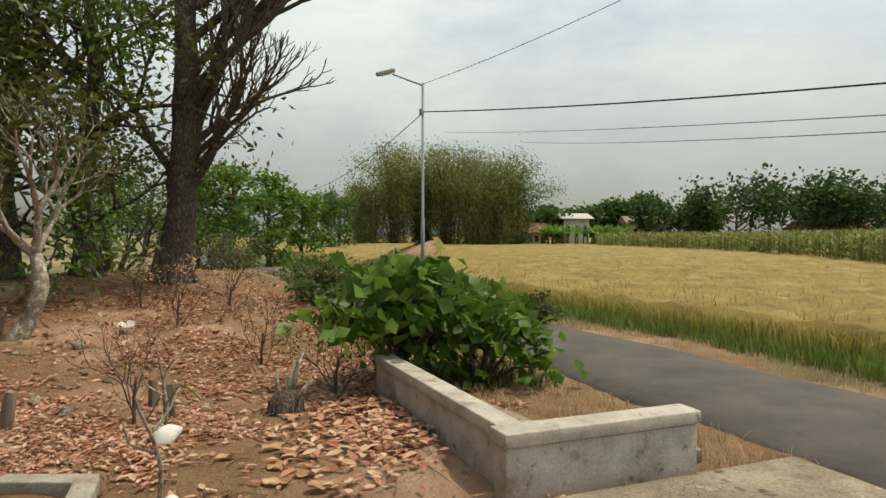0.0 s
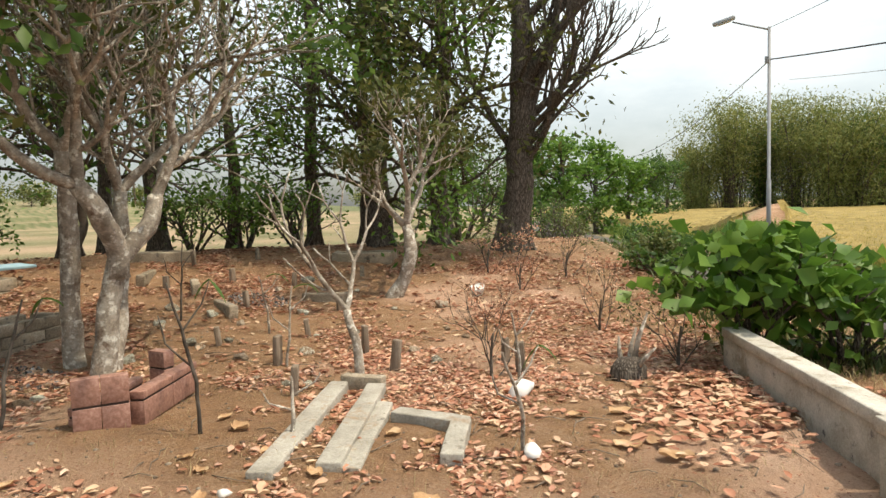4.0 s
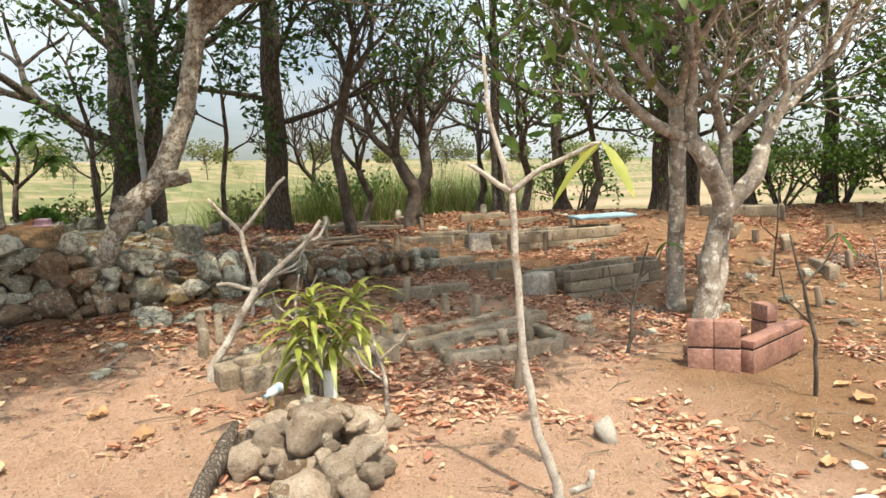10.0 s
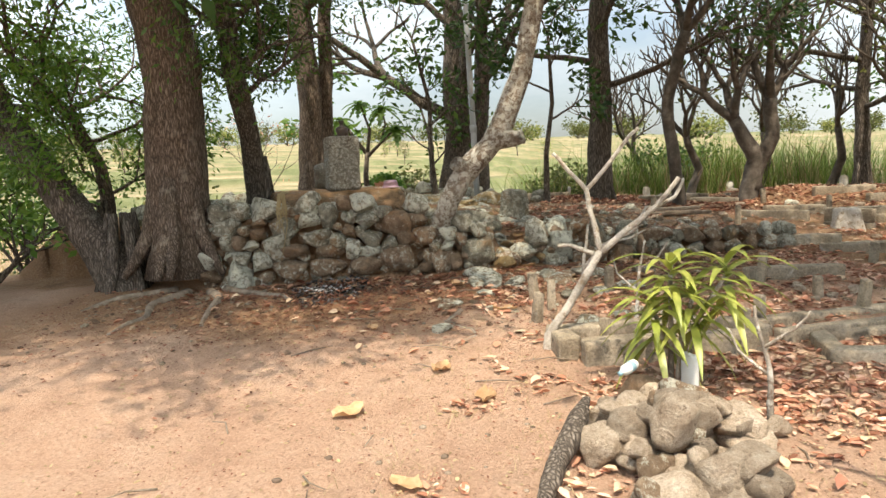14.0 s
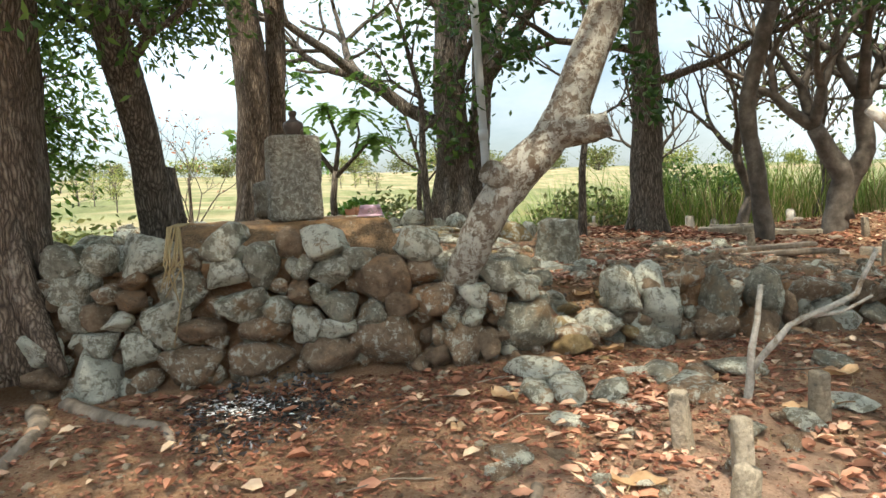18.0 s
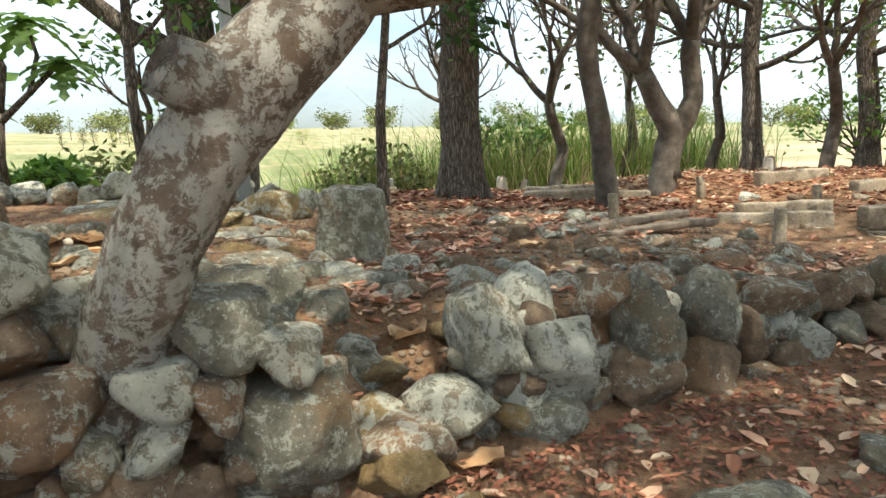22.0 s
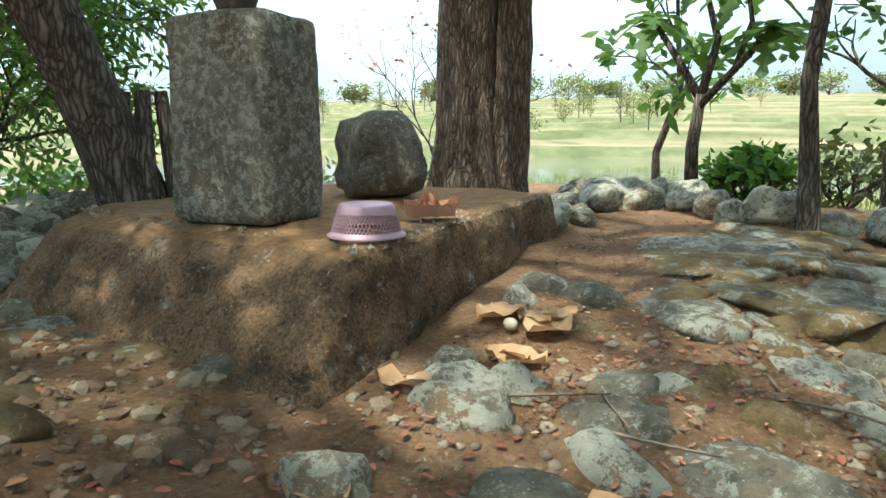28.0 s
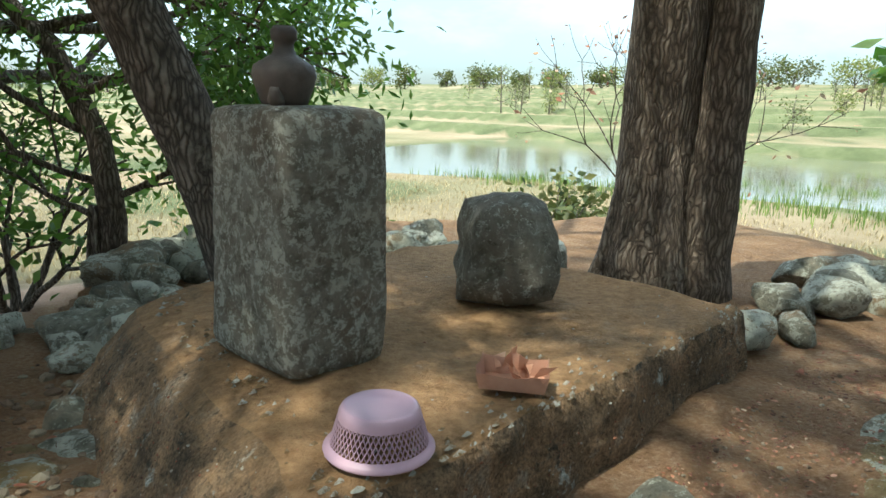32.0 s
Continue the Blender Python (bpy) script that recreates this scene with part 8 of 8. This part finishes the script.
def far_tree(x, y, h, w, seed, leaf, label, flat=0.6, n=90, size=0.8, group="distant trees", thick=1.0, low=0.32):
    """A distant tree: tapering trunk, boughs from a third of its height up (a flat one: from the top alone), ragged crown."""
    r = random.Random(seed)
    root = thing("tree", at_ground(x, y, -0.2), label, "tree", group)
    wood, tips = Shape(), []
    pts, rad, d = limb(r, (0, 0, 0), (0, 0, 1), h * (0.62 if flat < 0.6 else 0.86), h * 0.03 * thick, h * 0.012 * thick, 8, 0.07 * thick)
    wood.tube(pts, rad, 6)
    boughs = 9 if flat < 0.6 else 13
    for k in range(boughs):
        share = (0.42 if flat < 0.6 else low) + (0.58 if flat < 0.6 else 0.98 - low) * k / boughs
        a = 2.4 * k + r.uniform(-0.4, 0.4)
        p = pts[min(8, int(share * 8))]
        ln = w * (0.62 if flat < 0.6 else 0.5) * r.uniform(0.6, 1.1) * (1 if flat < 0.6 else 1.15 - 0.6 * abs(share - 0.55))
        grow(r, wood, tips, p, (math.cos(a), math.sin(a), flat * r.uniform(0.4, 1.3)), ln, h * 0.014 * thick, 2, 0.6, 0.6, (2, 3), 0.05, 0.15, 5)
    part("trunk", wood, M_BARK, root)
    part("crown", foliage(r, tips, max(3, n // 8), size, w * (0.26 if flat < 0.6 else 0.3), 0.2, 0.6), leaf, root)


def polar(deg, d):
    return d * math.sin(radians(deg)), d * math.cos(radians(deg))


for n, (px, d, h, w, m, fl) in enumerate([(-14.5, 44, 6.2, 2.4, 1, 1), (-11.8, 52, 5.6, 2.2, 1, 1), (-10.0, 70, 6.5, 2.6, 0, 1), (-8.6, 80, 7, 3, 0, 1), (-17.5, 40, 6.5, 2.6, 1, 1), (-20, 44, 6, 2.6, 0, 1), (9.8, 128, 5.5, 5, 0, 0.7), (12, 135, 6, 5, 0, 0.7), (13.6, 140, 6.5, 4.5, 0, 0.7), (15.6, 138, 7.5, 5.5, 0, 0.7), (19.4, 132, 10, 8, 2, 0.45), (24.3, 130, 11.5, 11, 2, 0.4), (29.6, 122, 12.5, 11, 2, 0.35), (32.6, 120, 10.5, 9, 2, 0.35), (36.5, 118, 12.5, 11, 2, 0.35), (21.8, 145, 6.5, 6, 0, 0.6), (17.4, 142, 8.5, 6, 0, 0.8), (41, 130, 12, 8, 0, 0.5), (-24, 60, 8, 4, 0, 0.8), (-28, 64, 8, 4, 1, 0.8)]):
    far_tree(*polar(px, d), h, w, 170 + n, (M_LEAF, M_LEAF_BRT, M_LEAF_DK)[m], "leafy tree beyond the rice field", fl, 420 if d > 90 else 300, 0.9 if d > 90 else 0.32, low=0.12 if d < 90 else 0.3)
# thin trees scattered over the western paddies
r4 = random.Random(55)
for n in range(54):
    a, d = r4.choice((r4.uniform(62, 196), r4.gauss(150, 5), r4.gauss(128, 3), r4.gauss(105, 4))), r4.uniform(62, 200)
    x, y = -10 - d * math.sin(radians(a)), -1.5 + d * math.cos(radians(a))
    if float(pond(np.array(x), np.array(y))) > 0.01:
        continue
    far_tree(x, y, r4.uniform(2.5, 9.0), r4.uniform(1.3, 2.6), 300 + n, (M_LEAF_OL, M_BAMBOO, M_BAMBOO)[n % 3], "slender tree on the stepped paddies", r4.uniform(0.7, 1.5), 44 + 16 * (n % 3), 0.22, thick=0.5, low=r4.uniform(0.1, 0.3))
# skyline trees: lighter leaf tones put the distance haze into the colour
for n in range(76):
    a, d = 20 + 180 * n / 76 + r4.uniform(-2, 2), r4.uniform(300, 420)
    x, y = -10 - d * math.sin(radians(a)), -1.5 + d * math.cos(radians(a))
    far_tree(x, y, r4.uniform(4, 9), r4.uniform(6, 13), 400 + n, M_LEAF_OL if n % 3 else M_BAMBOO, "dark leafy tree on the far skyline", 0.7, 90, 1.3, thick=2.0, low=0.04)


def house(x, y, turn, w, d, h, rh, label, roof, wall, windows=3):
    root = thing("house", at_ground(x, y, -0.2), label, "house", "village houses", turn=turn)
    part("wall", smooth_box(w, d, h, 0.02).data("wall", wall), wall, root)
    s = Shape()
    e = 0.7
    for sx in (-1, 1):
        s.v += [Vector((sx * (w / 2 + e), -d / 2 - e, h - 0.15)), Vector((sx * (w / 2 + e), d / 2 + e, h - 0.15)), Vector((sx * (w / 2 + e), 0, h + rh))]
    s.f = [(0, 1, 2), (5, 4, 3), (0, 2, 5, 3), (1, 4, 5, 2), (0, 3, 4, 1)]
    part("roof", s, roof, root, smooth=False)
    for k in range(windows):
        o = part("window", smooth_box(w * 0.12, 0.12, h * 0.38, 0.01).data("window", M_WINDOW), M_WINDOW, root)
        o.matrix_basis = pose(-w / 2 + w * (k + 0.5) / windows, -d / 2, h * 0.35)
        part("sill", smooth_box(w * 0.14, 0.2, 0.08, 0.01).data("sill", M_PLASTER), M_PLASTER, o).matrix_basis = pose(0, -0.05, -0.08)


house(*polar(8.0, 124), 0, 4.5, 5, 2.8, 1.6, "small white house with porch and pitched roof", M_ROOF, M_PLASTER, 4)
house(*polar(11.4, 128), 10, 5, 5, 5.4, 0.9, "two-storey plastered house behind the bananas", M_PLASTER, M_PLASTER, 3)
house(*polar(17.2, 134), 0, 7, 6, 4.6, 1.3, "long house with grey roof", M_CEMENT_OLD, M_PLASTER, 3)
house(*polar(30.6, 127), 0, 10, 6, 3.2, 1.5, "long low house with orange-red roof among trees", M_ROOF, M_ROOF, 4)

# corn to the right of the rice, with dark shrubs, and banana plants before the houses
corn = Shape()
r5 = random.Random(12)
for _ in range(6500):
    px, d = r5.uniform(13.5, 42), r5.uniform(42, 112)
    if d < 96 - (px - 13.5) * 2.6:
        continue
    x, y = polar(px, d)
    hh = r5.uniform(1.7, 2.5)
    z = -0.3
    a = r5.uniform(0, math.tau)
    for q in range(4):
        a += 2.4
        o = Vector((math.cos(a), math.sin(a), 0))
        p = Vector((x, y, z + hh * (0.35 + 0.18 * q)))
        corn.leaf(p, o * 0.7 + Vector((0, 0, 0.35)), Vector((-o.y, o.x, 0)) * 0.2)
    corn.leaf(Vector((x, y, z)), Vector((0, 0, hh + 0.35)), Vector((0.12, 0, 0)))
tagged(part("corn_field", corn, M_BAMBOO), "tall green and straw-coloured corn standing beyond the rice", "corn", kind="stuff")
for n in range(46):
    x, y = polar(8.6 + 7.5 * r5.random(), r5.uniform(112, 120))
    root = thing("banana_plant", at_ground(x, y), "banana plant with long drooping leaves before the houses", "banana plant", "banana plants")
    part("stem", Shape().tube([(0, 0, 0), (0, 0, 2.2)], [0.16, 0.1], 6), M_LEAF_OL, root)
    s = Shape()
    for k in range(8):
        a = k * 2.4
        s.leaf((0, 0, 2.1), (math.cos(a) * 1.5, math.sin(a) * 1.5, r5.uniform(0.2, 1.9)), (-math.sin(a) * 0.6, math.cos(a) * 0.6, 0), 0.2)
    part("leaves", s, M_LEAF_BRT, root)


# ---- fallen leaves ----
def litter(name, label, n, where, size, material, seed, lift=0.008, curl=0.4):
    r = random.Random(seed)
    s = Shape()
    made = 0
    while made < n:
        p = where(r)
        if p is None:
            continue
        made += 1
        x, y = p
        k = size[0] + (size[1] - size[0]) * r.random() ** 2
        a = r.uniform(0, math.tau)
        d = Vector((math.cos(a), math.sin(a), r.uniform(-0.05, 0.15))) * k
        side = Vector((-math.sin(a), math.cos(a), r.uniform(-0.2, 0.2))) * k * r.uniform(0.4, 0.66)
        c = Vector((x, y, gz(x, y) + lift + r.random() * 0.012))
        i = len(s.v)
        up = Vector((0, 0, k * curl * r.uniform(0.1, 0.6)))
        s.v += [c, c + d * 0.3 + side * 0.42 + up * 0.7, c + d * 0.72 + side * 0.36 + up, c + d + up * r.uniform(0, 0.8), c + d * 0.72 - side * 0.36 + up * r.uniform(0.3, 1), c + d * 0.3 - side * 0.42 + up * 0.7, c + d * 0.5]
        s.f += [(i, i + 1, i + 6), (i + 1, i + 2, i + 6), (i + 2, i + 3, i + 6), (i + 3, i + 4, i + 6), (i + 4, i + 5, i + 6), (i + 5, i, i + 6)]
    return tagged(part(name, s, material), label, "fallen leaves", kind="stuff")


def patchy(x, y, s, k):
    return float(wave(np.array(x), np.array(y), s, k))


def yard(r):
    x, y = r.uniform(-13, 1), r.uniform(-1.5, 14)
    if patchy(x, y, 0.9, 1) + 0.8 * patchy(x, y, 2.4, 2) + 0.5 * patchy(x, y, 6.1, 3) < r.uniform(-0.2, 1.1) or (x > -3.3 and y < 1.9 and r.random() < 0.9) or float(road_gap(np.array(x), np.array(y))) < 1.9:
        return None
    return x, y


def far_yard(r):
    x, y = r.uniform(-22, -1), r.uniform(-0.5, 18)
    if math.hypot(x, y) < 8 or (x < -9.6 and y < 2.6) or float(road_gap(np.array(x), np.array(y))) < 2.5:
        return None
    return x, y


def wall_foot(r):
    y = r.gauss(-2.2, 2.0)
    x = float(wall_x(y)) + abs(r.gauss(0.1, 1.2)) + 0.15
    return (x, y) if y > -6.5 else None


def terrace(r):
    x, y = r.uniform(-16, -9.5), r.uniform(-4.2, 3)
    if (-12.9 < x < -10 and -5.4 < y < -2.75) or math.hypot(x + 9.5, y + 2.05) < 0.3:
        return None
    return x, y


litter("leaf_crumbs", "dark red crumbs of dry leaves beside the platform", 3600, beside_platform, (0.006, 0.022), M_DEAD_RED, 21, curl=0.3)
litter("leaf_litter", "tan bits of leaf and straw beside the platform", 240, beside_platform, (0.01, 0.035), M_DEAD, 22, curl=0.5)


def heap_side(r):
    x, y = r.gauss(-0.75, 0.45), r.gauss(6.6, 0.8)
    return (x, y) if y < 7.8 and x < 0.0 else None


litter("leaf_litter", "rust and tan fallen leaves over the soil", 36000, yard, (0.02, 0.12), M_DEAD, 1, curl=0.5)
litter("leaf_litter", "rust and tan fallen leaves between the graves", 14000, far_yard, (0.03, 0.15), M_DEAD, 2, curl=0.45)
litter("leaf_litter", "brown leaves along the foot of the wall", 600, wall_foot, (0.04, 0.14), M_DEAD, 3, curl=0.6)
litter("leaf_crumbs", "dark red crumbs of dry leaves on the terrace", 15000, terrace, (0.012, 0.045), M_DEAD_RED, 4, curl=0.2)
litter("leaf_crumbs", "dark red crumbs of dry leaves before the wall", 20000, wall_foot, (0.012, 0.05), M_DEAD_RED, 5, curl=0.4)
M_DEAD_PINK = mat("pink_brown_leaf", [(0.30, 0.13, 0.085), (0.54, 0.30, 0.21), (0.70, 0.50, 0.38)], 2.0, 0.9, 0, 30, island=True, leafy=0.2)
litter("leaf_litter", "pinkish brown leaves in loose piles between the graves", 24000, yard, (0.02, 0.11), M_DEAD_PINK, 11, curl=0.7)
litter("leaf_crumbs", "crumbs of brown leaves over the bare soil", 22000, lambda r: (r.uniform(-9.5, 1.0), r.uniform(-3.5, 9)), (0.006, 0.03), M_DEAD_RED, 12, 0.003, 0.3)
litter("leaf_litter", "brown leaves thick under the bare frangipani trees", 9000, lambda r: (r.uniform(-19.5, -13.6), r.uniform(-1.0, 8.5)), (0.03, 0.13), M_DEAD_RED, 13, curl=0.5)
litter("leaf_litter", "tan leaves under the bare frangipani trees", 5000, lambda r: (r.uniform(-19.5, -13.6), r.uniform(-1.0, 8.5)), (0.03, 0.13), M_DEAD, 14, curl=0.5)
litter("straw_chips", "pale bits of straw and bark on the trodden soil", 5000, lambda r: (r.uniform(-7.0, 0.5), r.uniform(-4.5, 2.5)), (0.008, 0.045), M_STRAW, 15, 0.003, 0.3)
litter("leaf_litter", "orange leaves swept up beside the low wall", 700, heap_side, (0.08, 0.17), M_DEAD, 6, 0.03)


def big_leaf(x, y, k, turn, rnd, dz=0.0):
    """One large curled teak leaf."""
    s = Shape()
    for j in range(7):
        t = j / 6
        w = k * 0.34 * math.sin(math.pi * (0.06 + 0.9 * t)) ** 0.8
        up = k * 0.25 * (t - 0.5) ** 2 * rnd.uniform(0.6, 1.4)
        e1, e2 = rnd.uniform(0.06, 0.22) * k, rnd.uniform(0.02, 0.2) * k
        s.v += [Vector((k * (t - 0.5), w * rnd.uniform(0.85, 1.1), up + e1)), Vector((k * (t - 0.5), 0, up)), Vector((k * (t - 0.5), -w * rnd.uniform(0.85, 1.1), up + e2))]
    for j in range(6):
        q = j * 3
        s.f += [(q, q + 1, q + 4, q + 3), (q + 1, q + 2, q + 5, q + 4)]
    ob = tagged(part("dry_leaf", s, M_DEAD_PALE), "large curled tan dry leaf on the ground", "leaf", "large dry leaves")
    ob.matrix_basis = pose(x, y, gz(x, y) + 0.012 + dz, 0, 0, turn)
    return ob


rnd = random.Random(66)
for x, y in [(-3.1, 3.6), (-4.0, 3.4), (-4.3, 3.5), (-3.6, 2.9), (-4.4, 4.1), (-2.2, 3.5), (-2.3, 3.3), (-4.9, 4.4), (-1.2, 5.0), (-1.0, 5.2), (-0.9, 4.9), (-1.3, 5.5), (-3.7, 3.8), (-3.2, 4.6), (-2.75, 4.6), (-2.6, 4.7), (-3.7, 0.4), (-3.5, 2.0), (-3.0, -0.9), (-2.6, -1.4), (-3.4, -1.6), (-4.2, -1.5), (-5.2, -2.1), (-5.5, -1.3), (-5.9, -1.6), (-3.0, 1.2), (-10.89, -2.05), (-10.8, -1.98), (-10.95, -1.85), (-10.3, -1.3), (-10.0, -1.0), (-9.7, -1.1), (-11.42, -2.98), (-11.52, -3.0), (-11.6, -2.9), (-11.48, -2.88), (-11.2, -2.75), (-11.3, -2.8), (-10.7, -2.75), (-10.4, -2.5), (-9.0, -1.6), (-8.7, -1.9), (-8.9, -0.6), (-8.4, -0.3), (-8.6, 0.1), (-9.1, 0.3), (-8.2, -2.2), (-12.4, -1.2), (-11.6, -0.3), (-7.6, -1.2), (-7.0, -2.4), (-6.6, -0.6), (-2.2, 1.6), (-5.0, 2.4), (-1.6, 6.0), (-1.9, 5.7), (-4.0, 2.2), (-6.4, 6.9)]:
    big_leaf(x + rnd.uniform(-0.08, 0.08), y + rnd.uniform(-0.08, 0.08), rnd.uniform(0.13, 0.26), rnd.uniform(0, 360), rnd)

# old fire place before the wall
def fire_place(r):
    return r.gauss(-8.5, 0.13), r.gauss(-3.35, 0.28)


M_CHAR = mat("charred_bits", [(0.012, 0.011, 0.01), (0.035, 0.03, 0.026), (0.07, 0.06, 0.05)], 8, 0.95, 0, island=True)
M_ASH = mat("white_ash", [(0.42, 0.40, 0.38), (0.6, 0.58, 0.56), (0.75, 0.74, 0.72)], 8, 0.95, 0, island=True)
litter("char", "charred leaves and soot of an old fire", 3200, fire_place, (0.012, 0.05), M_CHAR, 31, 0.01, 0.3)
litter("ash", "flakes of white ash on an old fire", 260, lambda r: (r.gauss(-8.5, 0.1), r.gauss(-3.5, 0.14)), (0.012, 0.05), M_ASH, 32, 0.02, 0.3)
# dry vine hanging over the wall
vine = thing("dry_vine", (-8.86, -4.08, 1.3), "dead straw-coloured vine hanging over the stone wall", "vine")
r7 = random.Random(17)
for k in range(14):
    o = Vector((r7.uniform(-0.02, 0.04), r7.uniform(-0.05, 0.05), 0))
    ln = r7.uniform(0.15, 0.42) if k else 0.7
    part("strand", Shape().tube([o + Vector((-0.12, 0.02 * k / 14, 0.12)), o + Vector((0.0, 0.0, 0.1)), o + Vector((0.06, r7.uniform(-0.05, 0.05), -0.4 * ln)), o + Vector((0.09, r7.uniform(-0.09, 0.09), -ln))], [0.006, 0.007, 0.006, 0.003], 5), M_STRAW, vine)
# field stones heaped behind the platform
rnd = random.Random(78)
for n in range(30):
    x, y, q = rnd.uniform(-10.9, -9.45), rnd.uniform(-7.0, -5.55), rnd.uniform(0.2, 0.4)
    if math.hypot(x + 10.68, y + 5.2) > 0.45 and math.hypot(x + 9.62, y + 7.1) > 0.3:
        stone(paving, x, y, gz(x, y) + q * 0.25, q * 1.15, q, q * 0.75, rnd.uniform(0, 6), rnd, tip=0.3)
# flat stones sunk before the gap in the wall
rnd = random.Random(77)
steps = tagged(new("stepping_stones"), "flat grey stones sunk in the earth before the gap in the wall", "stones", kind="structure")
for x, y, a, b2 in [(-8.96, -1.56, 0.3, 0.24), (-9.2, -1.37, 0.24, 0.2), (-9.12, -1.04, 0.34, 0.3), (-8.64, -1.16, 0.34, 0.28), (-8.84, -1.82, 0.26, 0.2), (-8.39, -1.51, 0.3, 0.2), (-7.59, -1.43, 0.16, 0.14), (-7.59, -1.2, 0.2, 0.18), (-8.2, -1.2, 0.22, 0.18), (-7.9, -1.6, 0.2, 0.15)]:
    stone(steps, x, y, gz(x, y) - 0.03, a * 1.0, b2 * 1.0, 0.14, rnd.uniform(0, 6), rnd, ROCK_DATA if rnd.random() < 0.6 else ROCK_RED, tip=0.1)
M_EGG = mat("egg_shell", [(0.5, 0.42, 0.33), (0.58, 0.5, 0.4)], 20, 0.6, 0.1)
egg = Shape().lathe([(0.0, -0.024), (0.014, -0.02), (0.022, -0.008), (0.023, 0.003), (0.019, 0.016), (0.01, 0.026), (0, 0.028)], 16)
ob = tagged(part("egg", egg, M_EGG), "pale egg lying among dry leaves at the platform's foot", "egg")
ob.matrix_basis = pose(-11.34, -2.93, gz(-11.34, -2.93) + 0.035, 70, 0, 40)

# gravel and twigs
s = Shape()
r6 = random.Random(88)
PEB = [rock_shape(500 + k, 1) for k in range(6)]
for _ in range(6500):
    if r6.random() < 0.72:
        x, y = r6.uniform(-15, -9.6), r6.uniform(-2.6, 2.2)
    else:
        x, y = r6.uniform(-9.5, 0.5), r6.uniform(-2.5, 8)
    if -12.9 < x < -10 and y < -2.7:
        continue
    k = 0.012 + 0.05 * r6.random() ** 2
    a = r6.uniform(0, 6)
    z = gz(x, y)
    src = r6.choice(PEB)
    i = len(s.v)
    ca, sa = math.cos(a) * k, math.sin(a) * k
    s.v += [Vector((x + v.x * ca - v.y * sa, y + v.x * sa + v.y * ca, z + v.z * k * 0.7)) for v in src.v]
    s.f += [tuple(i + q for q in f) for f in src.f]
tagged(part("gravel", s, mat("gravel_stone", [(0.10, 0.07, 0.05), (0.17, 0.125, 0.09), (0.25, 0.20, 0.15)], 3, 0.95, 0, island=True)), "small stones scattered over the soil", "gravel", kind="stuff")
s = Shape()
for _ in range(420):
    x, y = r6.uniform(-12, 0), r6.uniform(-3, 11)
    a = r6.uniform(0, math.tau)
    l = r6.uniform(0.1, 0.45)
    z = gz(x, y) + 0.012
    s.tube([(x, y, z), (x + l * 0.5 * math.cos(a) + r6.uniform(-0.03, 0.03), y + l * 0.5 * math.sin(a), z + 0.02), (x + l * math.cos(a + 0.2), y + l * math.sin(a + 0.2), z + 0.005)], [0.006, 0.005, 0.003], 4)
tagged(part("fallen_twigs", s, M_WOOD), "dry twigs lying on the soil", "twigs", kind="stuff")
